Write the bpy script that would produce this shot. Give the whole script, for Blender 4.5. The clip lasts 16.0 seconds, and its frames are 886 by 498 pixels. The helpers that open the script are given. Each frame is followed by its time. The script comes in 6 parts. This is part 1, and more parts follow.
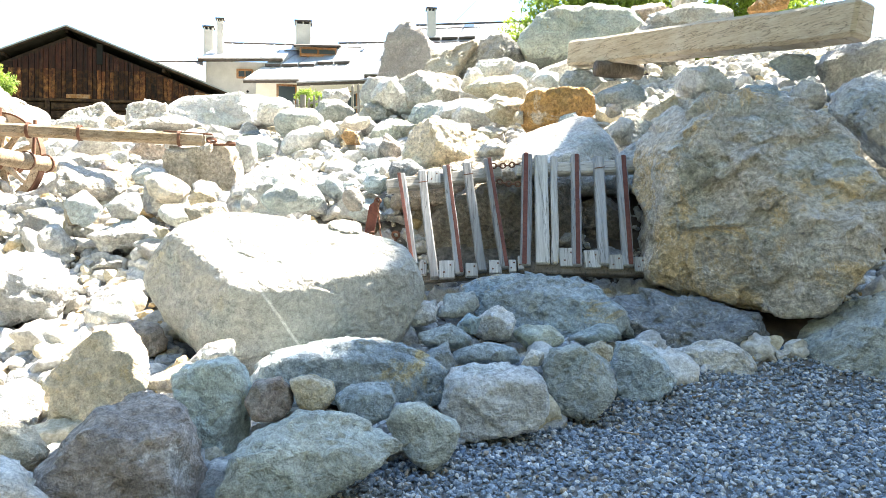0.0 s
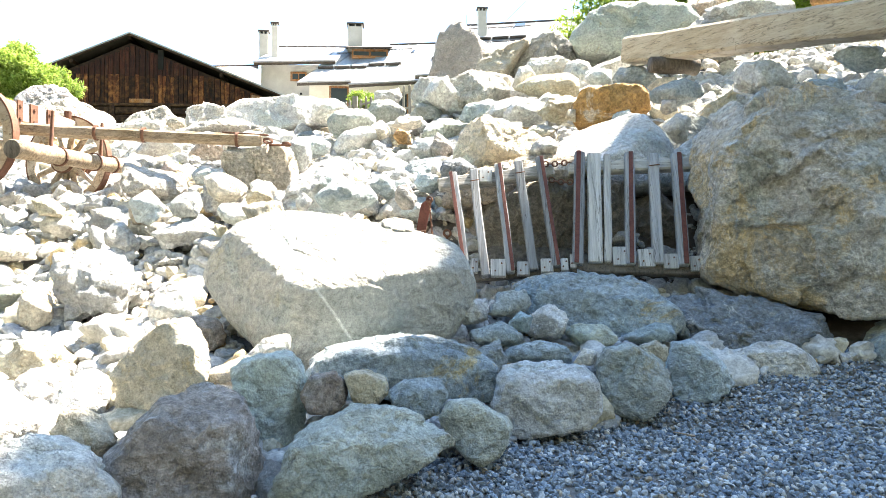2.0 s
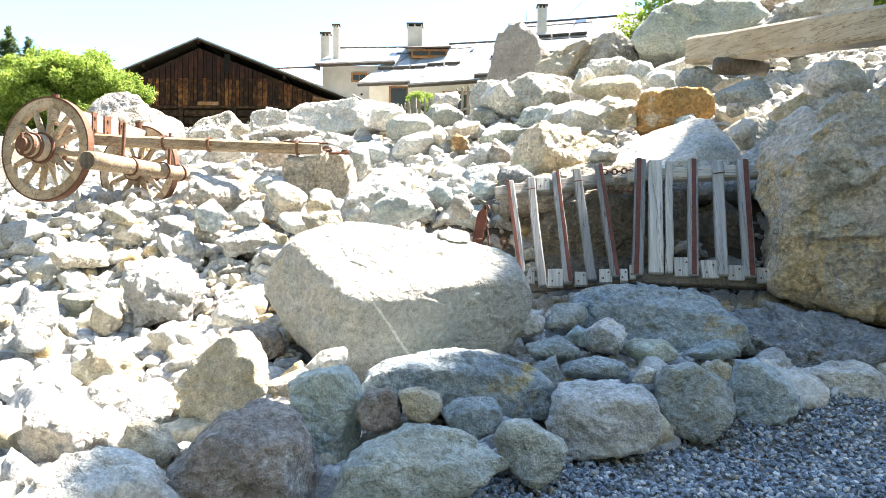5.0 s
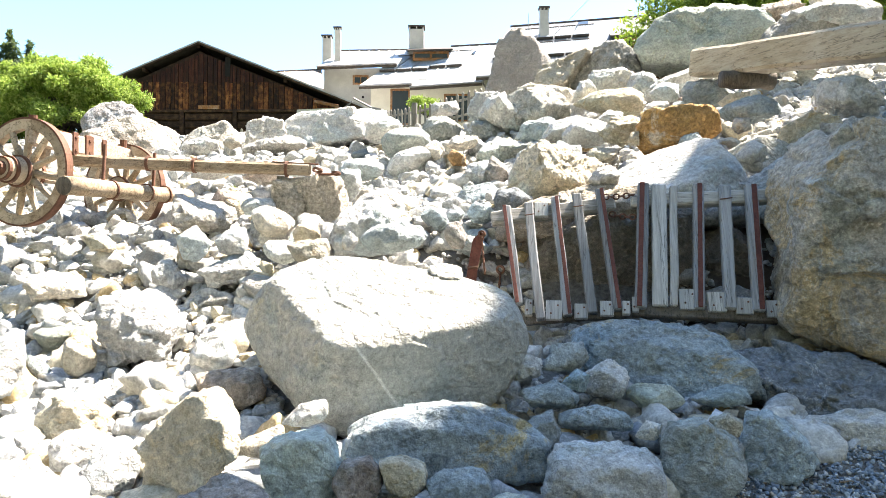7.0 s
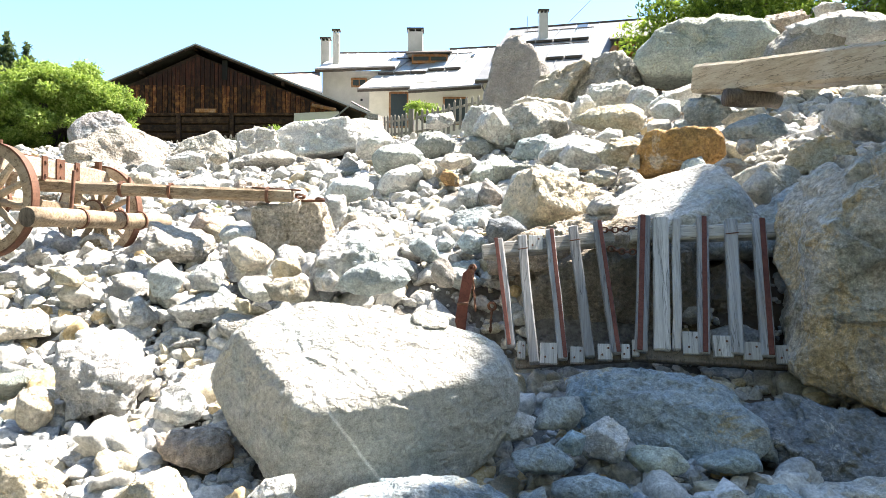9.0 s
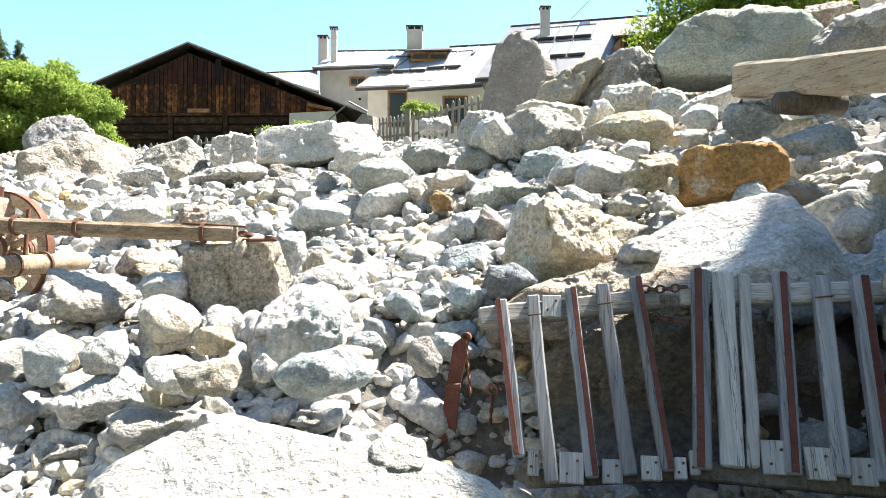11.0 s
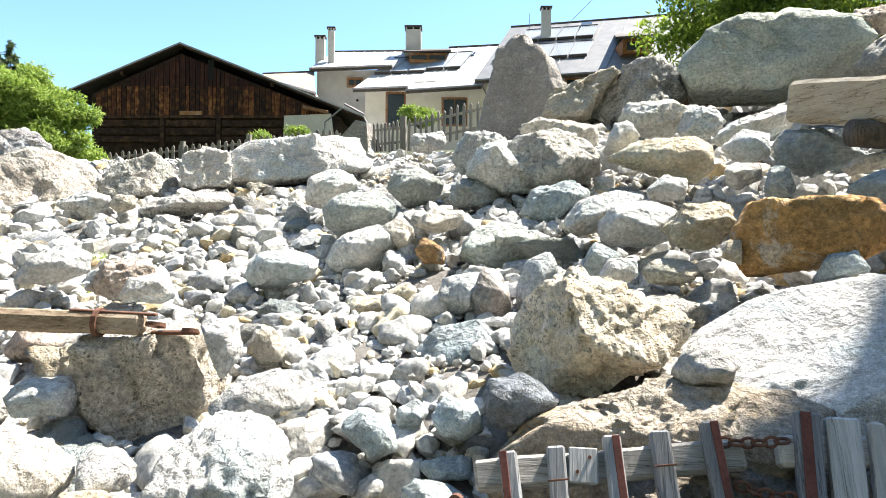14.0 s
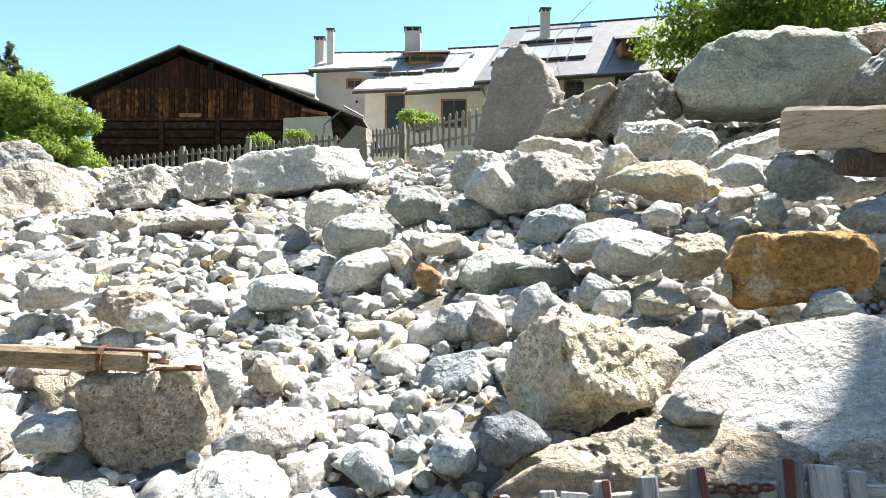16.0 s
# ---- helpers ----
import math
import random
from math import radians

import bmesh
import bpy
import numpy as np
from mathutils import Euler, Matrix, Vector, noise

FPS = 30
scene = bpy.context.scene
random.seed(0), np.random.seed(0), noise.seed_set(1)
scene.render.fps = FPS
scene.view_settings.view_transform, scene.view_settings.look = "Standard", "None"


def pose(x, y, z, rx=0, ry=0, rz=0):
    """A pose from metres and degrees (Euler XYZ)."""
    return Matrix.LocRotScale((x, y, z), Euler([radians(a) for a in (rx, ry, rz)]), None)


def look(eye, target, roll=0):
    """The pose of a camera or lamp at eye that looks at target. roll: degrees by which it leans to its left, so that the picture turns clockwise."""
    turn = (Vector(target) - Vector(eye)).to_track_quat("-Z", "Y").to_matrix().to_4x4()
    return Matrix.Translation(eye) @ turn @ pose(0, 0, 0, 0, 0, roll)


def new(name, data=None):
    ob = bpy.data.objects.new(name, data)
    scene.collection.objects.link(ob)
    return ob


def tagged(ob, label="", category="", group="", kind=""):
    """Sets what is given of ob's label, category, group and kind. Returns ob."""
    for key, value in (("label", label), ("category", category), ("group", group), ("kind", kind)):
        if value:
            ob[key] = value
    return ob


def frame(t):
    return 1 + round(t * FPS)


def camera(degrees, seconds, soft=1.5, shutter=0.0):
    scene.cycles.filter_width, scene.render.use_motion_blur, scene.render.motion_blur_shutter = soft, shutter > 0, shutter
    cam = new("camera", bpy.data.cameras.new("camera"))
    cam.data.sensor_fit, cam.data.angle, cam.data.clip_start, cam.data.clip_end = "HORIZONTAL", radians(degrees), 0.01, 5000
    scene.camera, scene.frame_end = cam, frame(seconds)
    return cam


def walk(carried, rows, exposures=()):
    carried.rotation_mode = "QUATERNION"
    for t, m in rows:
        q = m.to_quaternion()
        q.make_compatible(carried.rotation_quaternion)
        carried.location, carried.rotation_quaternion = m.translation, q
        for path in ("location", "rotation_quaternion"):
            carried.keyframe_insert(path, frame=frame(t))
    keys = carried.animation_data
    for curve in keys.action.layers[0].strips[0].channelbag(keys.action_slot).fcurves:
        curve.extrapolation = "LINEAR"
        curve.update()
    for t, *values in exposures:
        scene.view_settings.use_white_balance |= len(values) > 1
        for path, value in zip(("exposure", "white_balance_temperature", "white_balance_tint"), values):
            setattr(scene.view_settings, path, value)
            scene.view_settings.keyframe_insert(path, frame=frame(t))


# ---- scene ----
cam = camera(65.5, 16.0, soft=0.8)
PATH = [
    (0, (0.0656, 0.3048, 0.7288), (0.0472, 1.9048, 0.7496), -0.4),
    (0.5, (0.0640, 0.2936, 0.7272), (0.0232, 1.8928, 0.7480), -0.4),
    (1, (0.0576, 0.2864, 0.7216), (-0.0168, 1.8848, 0.7432), -0.3),
    (1.5, (0.0576, 0.2912, 0.7216), (-0.0456, 1.8872, 0.7424), -0.3),
    (2, (0.0568, 0.2936, 0.7168), (-0.0776, 1.8872, 0.7384), -0.2),
    (2.5, (0.0536, 0.2952, 0.7152), (-0.1136, 1.8864, 0.7360), -0.2),
    (3, (0.0472, 0.3000, 0.7120), (-0.1528, 1.8880, 0.7336), -0.2),
    (3.5, (0.0544, 0.3008, 0.7096), (-0.1736, 1.8848, 0.7304), -0.0),
    (5.8, (0.0952, 0.3032, 0.9360), (-0.1784, 1.8792, 0.9536), 0.1),
    (6, (0.1064, 0.3048, 0.9696), (-0.1680, 1.8816, 0.9896), 0.1),
    (6.5, (0.1112, 0.3640, 0.9720), (-0.1640, 1.9408, 0.9920), 0.1),
    (7, (0.0928, 0.5352, 0.9864), (-0.1816, 2.1112, 1.0064), 0.1),
    (7.5, (0.0920, 0.6184, 1.0632), (-0.1816, 2.1944, 1.0840), 0.2),
    (8, (0.1096, 0.6304, 1.1440), (-0.1640, 2.2072, 1.1648), 0.2),
    (8.5, (0.1216, 0.6752, 1.1840), (-0.1520, 2.2520, 1.2056), 0.2),
    (8.7, (0.1216, 0.7128, 1.1976), (-0.1512, 2.2896, 1.2208), 0.2),
    (10.8, (0.0064, 1.9640, 1.4832), (-0.2704, 3.5400, 1.4984), 0.2),
    (11, (0.0016, 1.9984, 1.5568), (-0.2736, 3.5744, 1.5752), 0.1),
    (11.5, (0.0104, 1.9944, 1.7688), (-0.2648, 3.5704, 1.7880), 0.2),
    (12, (-0.0008, 2.0496, 1.8768), (-0.2760, 3.6256, 1.8960), 0.2),
    (12.5, (-0.0320, 2.2488, 1.9256), (-0.3072, 3.8256, 1.9440), 0.2),
    (13, (-0.0760, 2.5944, 1.9512), (-0.3504, 4.1712, 1.9680), 0.2),
    (13.5, (-0.1264, 2.9824, 1.9968), (-0.4008, 4.5584, 2.0136), 0.2),
    (14, (-0.1192, 3.0864, 1.9872), (-0.3936, 4.6632, 2.0048), 0.2),
    (14.5, (-0.0992, 3.0640, 2.0096), (-0.3736, 4.6400, 2.0272), 0.2),
    (15, (-0.1056, 3.0360, 2.0552), (-0.3800, 4.6120, 2.0728), 0.2),
    (15.5, (-0.1032, 3.0176, 2.1192), (-0.3776, 4.5944, 2.1368), 0.2),
    (16, (-0.0944, 3.0120, 2.1600), (-0.3672, 4.5880, 2.1760), 0.2),
]
walk(cam, [(t, look(eye, target, roll)) for t, eye, target, roll in PATH],
     [(0.0, 2.93, 6950, 9), (3.5, 2.75, 6950, 10), (7.0, 2.38, 6900, 11), (11.0, 1.94, 6600, 10), (16.0, 1.67, 6550, 9)])

# ---- sky and sun ----
SUN_AZ, SUN_EL = 50.0, 58.0          # degrees: right of straight ahead, above the horizon
world = bpy.data.worlds.new("sky")
scene.world = world
world.use_nodes = True
wn = world.node_tree
sky = wn.nodes.new("ShaderNodeTexSky")
sky.sky_type, sky.sun_disc = "NISHITA", False
sky.sun_elevation, sky.sun_rotation = radians(SUN_EL), radians(SUN_AZ)
sky.altitude, sky.dust_density, sky.ozone_density = 1400, 1.3, 1.5
tint = wn.nodes.new("ShaderNodeMix")
tint.data_type, tint.blend_type = "RGBA", "MULTIPLY"
tint.inputs[0].default_value, tint.inputs[7].default_value = 1.0, (0.865, 1.05, 1.11, 1.0)
wn.links.new(sky.outputs[0], tint.inputs[6])
wn.links.new(tint.outputs[2], wn.nodes["Background"].inputs[0])
wn.nodes["Background"].inputs[1].default_value = 0.10
sun_data = bpy.data.lights.new("sun", "SUN")
sun_data.energy, sun_data.angle, sun_data.color = 5.8, radians(0.5), (1.0, 0.925, 0.82)
sun = new("sun", sun_data)
sun_way = Vector((math.sin(radians(SUN_AZ)) * math.cos(radians(SUN_EL)), math.cos(radians(SUN_AZ)) * math.cos(radians(SUN_EL)), math.sin(radians(SUN_EL))))
sun.matrix_world = look(sun_way * 60, (0, 0, 0))


# ---- materials ----
class Nodes:
    """A small writer of node materials."""

    def __init__(self, name):
        self.mat = bpy.data.materials.new(name)
        self.mat.use_nodes = True
        self.tree = self.mat.node_tree
        self.bsdf = self.tree.nodes["Principled BSDF"]

    def add(self, kind, **inputs):
        n = self.tree.nodes.new("ShaderNode" + kind)
        for k, v in inputs.items():
            self.put(n, k, v)
        return n

    def put(self, n, k, v):
        socket = n.inputs[int(k[1:])] if k[0] == "i" and k[1:].isdigit() else n.inputs[k.replace("_", " ")]
        if isinstance(v, bpy.types.NodeSocket):
            self.tree.links.new(v, socket)
        else:
            socket.default_value = v

    def coords(self, random_shift=True):
        co = self.add("TexCoord").outputs["Object"]
        if not random_shift:
            return co
        info = self.add("ObjectInfo").outputs["Random"]
        shift = self.add("VectorMath", i0=co, i1=self.mul(info, 37.0))
        return shift.outputs[0]

    def mul(self, a, b):
        m = self.add("Math", i0=a, i1=b)
        m.operation = "MULTIPLY"
        return m.outputs[0]

    def addv(self, a, b):
        m = self.add("Math", i0=a, i1=b)
        return m.outputs[0]

    def noise(self, co, scale, detail=4.0, rough=0.55, distort=0.0):
        return self.add("TexNoise", Vector=co, Scale=scale, Detail=detail, Roughness=rough, Distortion=distort).outputs["Fac"]

    def ramp(self, fac, *stops):
        r = self.add("ValToRGB", Fac=fac)
        e = r.color_ramp.elements
        while len(e) < len(stops):
            e.new(0.5)
        for el, (at, c) in zip(e, stops):
            el.position = at
            el.color = (*c, 1) if isinstance(c, tuple) else (c, c, c, 1)
        return r.outputs["Color"]

    def mix(self, fac, a, b, blend="MIX"):
        m = self.add("Mix")
        m.data_type, m.blend_type = "RGBA", blend
        for i, v in ((0, fac), (6, a), (7, b)):
            if isinstance(v, bpy.types.NodeSocket):
                self.tree.links.new(v, m.inputs[i])
            else:
                m.inputs[i].default_value = (*v, 1) if isinstance(v, tuple) else v
        return m.outputs[2]

    def finish(self, color, rough=0.85, bump=None, strength=0.4, distance=0.02, metal=0.0):
        self.put(self.bsdf, "Base_Color", color if not isinstance(color, tuple) else (*color, 1))
        self.put(self.bsdf, "Roughness", rough)
        self.put(self.bsdf, "Metallic", metal)
        self.put(self.bsdf, "Specular_IOR_Level", 0.35)
        if bump is not None:
            b = self.add("Bump", Height=bump, Strength=strength, Distance=distance)
            self.put(self.bsdf, "Normal", b.outputs[0])
        return self.mat


def rock_material(name, light, dark, stain, stain_from=0.62, vein=0.3, speck=0.5, pits=0.0, seam=None, layers=0.5):
    """Weathered stone: broad tones, rusty stains, pale veins, thin layers, dark specks and broken relief. seam: one pale band across, by its plane."""
    k = Nodes(name)
    light, dark = tuple(c * 0.86 for c in light), tuple(c * 0.84 for c in dark)
    pick = k.add("ObjectInfo").outputs["Random"]
    co = k.coords()
    big = k.noise(co, 1.5, 6, 0.62, 0.4)
    mid = k.noise(co, 9.0, 7, 0.68, 0.25)
    fine = k.noise(co, 38, 5, 0.62, 0.1)
    grain = k.noise(co, 150, 3, 0.65)
    bend = k.add("TexNoise", Vector=co, Scale=4.0, Detail=6.0, Roughness=0.65).outputs["Color"]
    bent_co = k.add("VectorMath", i0=co, i1=k.mix(0.85, bend, (0, 0, 0))).outputs[0]
    base = k.mix(k.ramp(big, (0.36, 0.0), (0.62, 1.0)), dark, light)
    cool = k.ramp(k.noise(co, 2.6, 5, 0.6, 0.4), (0.50, 0.0), (0.62, 1.0))
    base = k.mix(k.mul(cool, 0.4), base, (light[0] * 0.62, light[1] * 0.80, light[2] * 0.90))
    warm = k.ramp(k.noise(k.add("CombineXYZ", i0=k.mul(pick, 71.0)).outputs[0], 3.0, 1), (0.47, 0.0), (0.60, 1.0))
    base = k.mix(k.mul(warm, 0.48), base, (light[0] * 0.97, light[1] * 0.87, light[2] * 0.74))
    patch = k.noise(co, 2.3, 8, 0.74, 0.7)
    base = k.mix(k.mul(k.ramp(patch, (stain_from, 0.0), (stain_from + 0.08, 1.0)), 0.75), base, stain)
    turn = k.add("Mapping", Vector=bent_co)
    turn.inputs["Rotation"].default_value = (0.5 + len(name) * 0.13, 0.35, 0.2)
    turn.inputs["Scale"].default_value = (1.2, 1.6, 13.0)
    layer = k.noise(turn.outputs[0], 1.7, 6, 0.66, 0.25)
    base = k.mix(k.mul(k.ramp(layer, (0.56, 0.0), (0.66, 1.0)), 0.35 * layers), base, tuple(c * 0.5 for c in dark))
    base = k.mix(k.mul(k.ramp(layer, (0.34, 1.0), (0.42, 0.0)), 0.35 * layers), base, tuple(min(0.8, c * 1.25) for c in light))
    for size, width in ((2.2, 0.008), (6.0, 0.010), (13.0, 0.014)):
        line = k.ramp(k.noise(co, size, 6, 0.62, 1.1), (0.5 - width, 0.0), (0.5, 1.0), (0.5 + width, 0.0))
        line = k.mul(line, k.ramp(k.noise(co, size * 0.8 + 1.1, 4, 0.6), (0.50, 0.0), (0.60, 1.0)))
        base = k.mix(k.mul(line, vein), base, (0.66, 0.64, 0.60))
    if seam:
        own = k.add("TexCoord").outputs["Object"]
        wob = k.add("VectorMath", i0=own, i1=k.mix(0.975, bend, (0, 0, 0))).outputs[0]
        dot = k.add("VectorMath", i0=wob, i1=seam[:3])
        dot.operation = "DOT_PRODUCT"
        off = k.add("Math", i0=dot.outputs["Value"], i1=seam[3])
        off.operation = "SUBTRACT"
        size = k.add("Math", i0=off.outputs[0])
        size.operation = "ABSOLUTE"
        base = k.mix(k.mul(k.ramp(size.outputs[0], (0.004, 1.0), (0.009, 0.0)), 0.8), base, (0.80, 0.79, 0.76))
    value = k.addv(k.mul(pick, 0.30), 0.86)
    cells = k.add("TexVoronoi", Vector=k.add("VectorMath", i0=co, i1=k.mix(0.78, bend, (0, 0, 0))).outputs[0], Scale=2.6)
    cells.feature = "DISTANCE_TO_EDGE"
    cracks = k.ramp(cells.outputs["Distance"], (0.0, 0.75), (0.006, 1.0))
    cracks = k.mix(k.ramp(k.noise(co, 2.6, 3), (0.42, 1.0), (0.50, 0.0)), cracks, (1.0, 1.0, 1.0))
    value = k.mul(value, cracks)
    for tex, amount in ((mid, 0.45 + 0.9 * speck), (fine, 1.0 + 1.2 * speck), (grain, 1.3)):
        bent = k.add("Math", i0=k.addv(k.mul(tex, amount), 1.0 - 0.5 * amount), i1=0.4)
        bent.operation = "MAXIMUM"
        value = k.mul(value, bent.outputs[0])
    # dark hollows: shade of the small relief, put into the colour
    hollow = k.ramp(k.noise(bent_co, 26, 5, 0.7, 0.3), (0.27, 0.5), (0.37, 1.0))
    value = k.mul(value, hollow)
    tone = k.add("HueSaturation", Color=base, Value=value, Saturation=k.addv(k.mul(pick, 0.5), 0.85))
    height = k.addv(k.mul(fine, 0.40), k.mul(grain, 0.06))
    for size, amount in ((7.0, 0.75), (19.0, 0.42)):
        chip = k.add("TexVoronoi", Vector=bent_co, Scale=size)
        height = k.addv(height, k.mul(chip.outputs["Distance"], amount))
    height = k.addv(height, k.mul(mid, 1.0))
    height = k.addv(height, k.mul(layer, 0.55 * layers))
    height = k.addv(height, k.mul(hollow, 0.16))
    height = k.addv(height, k.mul(cracks, 0.35))
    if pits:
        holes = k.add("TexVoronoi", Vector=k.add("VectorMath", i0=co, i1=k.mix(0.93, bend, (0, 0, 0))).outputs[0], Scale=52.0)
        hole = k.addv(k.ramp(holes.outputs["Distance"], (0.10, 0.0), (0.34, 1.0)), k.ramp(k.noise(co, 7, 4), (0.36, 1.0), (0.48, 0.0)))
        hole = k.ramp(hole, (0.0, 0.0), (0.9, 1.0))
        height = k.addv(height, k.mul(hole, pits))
        # the shade inside the pits is painted in by darkening their colour
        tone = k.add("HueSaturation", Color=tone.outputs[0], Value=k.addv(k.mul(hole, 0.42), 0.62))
    return k.finish(tone.outputs[0], 0.88, height, 1.0, 0.06)


ROCK = {
    "g": rock_material("pale_limestone", (0.74, 0.73, 0.705), (0.50, 0.50, 0.49), (0.58, 0.48, 0.34), 0.63),
    "c": rock_material("cream_stone", (0.70, 0.655, 0.565), (0.50, 0.465, 0.39), (0.55, 0.43, 0.24), 0.59, 0.1, 0.4),
    "u": rock_material("ochre_stained_blue_stone", (0.44, 0.50, 0.53), (0.20, 0.245, 0.275), (0.46, 0.36, 0.18), 0.54, 0.3, 0.8),
    # brown kept dark to paint in the shade behind the racks
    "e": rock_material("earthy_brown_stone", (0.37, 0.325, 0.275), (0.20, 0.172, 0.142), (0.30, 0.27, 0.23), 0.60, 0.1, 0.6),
    "q": rock_material("ochre_patched_stone", (0.65, 0.61, 0.545), (0.43, 0.395, 0.345), (0.58, 0.44, 0.25), 0.52, 0.9, 0.9),
    "v": rock_material("veined_limestone", (0.61, 0.605, 0.565), (0.47, 0.475, 0.445), (0.58, 0.53, 0.38), 0.60, 0.1, 0.25, seam=(-0.831, 0.0, -0.556, 0.039)),
    "b": rock_material("blue_grey_stone", (0.505, 0.565, 0.585), (0.30, 0.35, 0.37), (0.46, 0.41, 0.33), 0.66),
    "t": rock_material("buff_stone", (0.635, 0.580, 0.475), (0.44, 0.39, 0.305), (0.46, 0.33, 0.17), 0.58),
    "n": rock_material("green_grey_stone", (0.565, 0.605, 0.565), (0.345, 0.385, 0.365), (0.42, 0.35, 0.19), 0.60),
    "s": rock_material("stained_grey_stone", (0.503, 0.490, 0.456), (0.307, 0.299, 0.276), (0.50, 0.38, 0.22), 0.61, 0.6, 0.8),
    "d": rock_material("dark_brown_stone", (0.58, 0.51, 0.455), (0.30, 0.25, 0.22), (0.60, 0.58, 0.55), 0.55, 0.15, 0.9),
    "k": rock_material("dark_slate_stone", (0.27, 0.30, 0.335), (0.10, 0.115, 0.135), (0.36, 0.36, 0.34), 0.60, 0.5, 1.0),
    "o": rock_material("rust_orange_stone", (0.54, 0.325, 0.14), (0.33, 0.18, 0.07), (0.56, 0.51, 0.43), 0.54, 0.1, 1.0),
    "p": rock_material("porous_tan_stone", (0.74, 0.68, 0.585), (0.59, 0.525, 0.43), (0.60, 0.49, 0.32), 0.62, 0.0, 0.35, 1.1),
    "f": rock_material("grey_brown_stone", (0.47, 0.425, 0.37), (0.28, 0.25, 0.215), (0.46, 0.34, 0.19), 0.58, 0.4, 0.8),
    "w": rock_material("warm_grey_stone", (0.56, 0.53, 0.49), (0.27, 0.255, 0.24), (0.62, 0.58, 0.50), 0.56, 0.5, 0.9, 0.7),
    "m": rock_material("upright_grey_stone", (0.44, 0.43, 0.43), (0.32, 0.31, 0.315), (0.50, 0.48, 0.45), 0.60, 0.1, 0.5),
}


def pebble_material(name, stops, bump=0.4, scale=60):
    k = Nodes(name)
    pick = k.add("NewGeometry").outputs["Random Per Island"]
    co = k.add("TexCoord").outputs["Object"]
    base = k.ramp(pick, *stops)
    base.node.color_ramp.interpolation = "CONSTANT"
    cloud = k.noise(co, 14, 5, 0.65)
    fine = k.noise(co, scale, 5, 0.7)
    base = k.mix(k.mul(k.ramp(cloud, (0.35, 1.0), (0.65, 0.0)), 0.3), base, k.mix(0.6, base, (0.08, 0.085, 0.09)))
    base = k.mix(k.mul(k.ramp(fine, (0.5, 0.0), (0.7, 1.0)), 0.35), base, (0.6, 0.59, 0.56))
    value = k.mul(k.addv(k.mul(fine, 1.7), 0.06), k.addv(k.mul(k.noise(co, 9, 6, 0.7), 1.3), 0.26))
    base = k.add("HueSaturation", Color=base, Value=value).outputs[0]
    return k.finish(base, 0.85, k.addv(fine, k.mul(cloud, 0.6)), bump, 0.015)


M_GRAVEL = pebble_material("gravel_pebbles", [(0.0, (0.16, 0.205, 0.26)), (0.22, (0.26, 0.315, 0.37)), (0.45, (0.41, 0.455, 0.49)), (0.60, (0.20, 0.26, 0.33)),
                                              (0.80, (0.56, 0.565, 0.56)), (0.92, (0.42, 0.35, 0.27)), (0.955, (0.72, 0.71, 0.69))], 0.3, 90)
M_RUBBLE = pebble_material("rubble_stones", [(0.0, (0.59, 0.58, 0.55)), (0.25, (0.48, 0.49, 0.49)), (0.45, (0.67, 0.65, 0.605)), (0.62, (0.50, 0.50, 0.485)),
                                             (0.75, (0.34, 0.36, 0.38)), (0.84, (0.66, 0.59, 0.44)), (0.92, (0.60, 0.45, 0.24)), (0.96, (0.72, 0.71, 0.69))], 0.8, 45)


def earth_material():
    k = Nodes("stony_ground")
    co = k.add("TexCoord").outputs["Object"]
    big, small = k.noise(co, 1.1, 6, 0.6), k.noise(co, 22, 6, 0.7)
    base = k.mix(k.ramp(small, (0.35, 0.0), (0.65, 1.0)), (0.07, 0.067, 0.062), (0.22, 0.21, 0.198))
    base = k.mix(k.mul(k.ramp(big, (0.4, 0.0), (0.65, 1.0)), 0.4), base, (0.24, 0.22, 0.19))
    side = k.add("SeparateXYZ", Vector=k.add("VectorMath", i0=co, i1=k.mix(0.6, k.add("TexNoise", Vector=co, Scale=2.0).outputs["Color"], (0, 0, 0))).outputs[0])
    bare = k.mul(k.ramp(k.mul(side.outputs[0], 0.1), (0.105, 0.0), (0.135, 1.0)), k.mul(k.ramp(k.mul(side.outputs[1], 0.1), (0.44, 0.0), (0.46, 1.0)), k.ramp(k.mul(side.outputs[1], 0.1), (0.60, 1.0), (0.64, 0.0))))
    base = k.mix(k.mul(bare, 0.85), base, k.mix(small, (0.07, 0.05, 0.036), (0.15, 0.11, 0.08)))
    far = k.add("SeparateXYZ", Vector=co).outputs[1]
    grass = k.mix(k.noise(co, 3, 5), (0.036, 0.043, 0.026), (0.056, 0.066, 0.038))
    base = k.mix(k.ramp(k.mul(far, 0.01), (0.17, 0.0), (0.2, 1.0)), base, grass)
    # unseen ground behind the camera, kept dark to cut bounced light
    base = k.mix(k.ramp(k.addv(k.mul(far, 0.01), 0.5), (0.495, 1.0), (0.505, 0.0)), base, grass)
    return k.finish(base, 0.95, k.addv(small, big), 0.8, 0.05)


M_EARTH = earth_material()


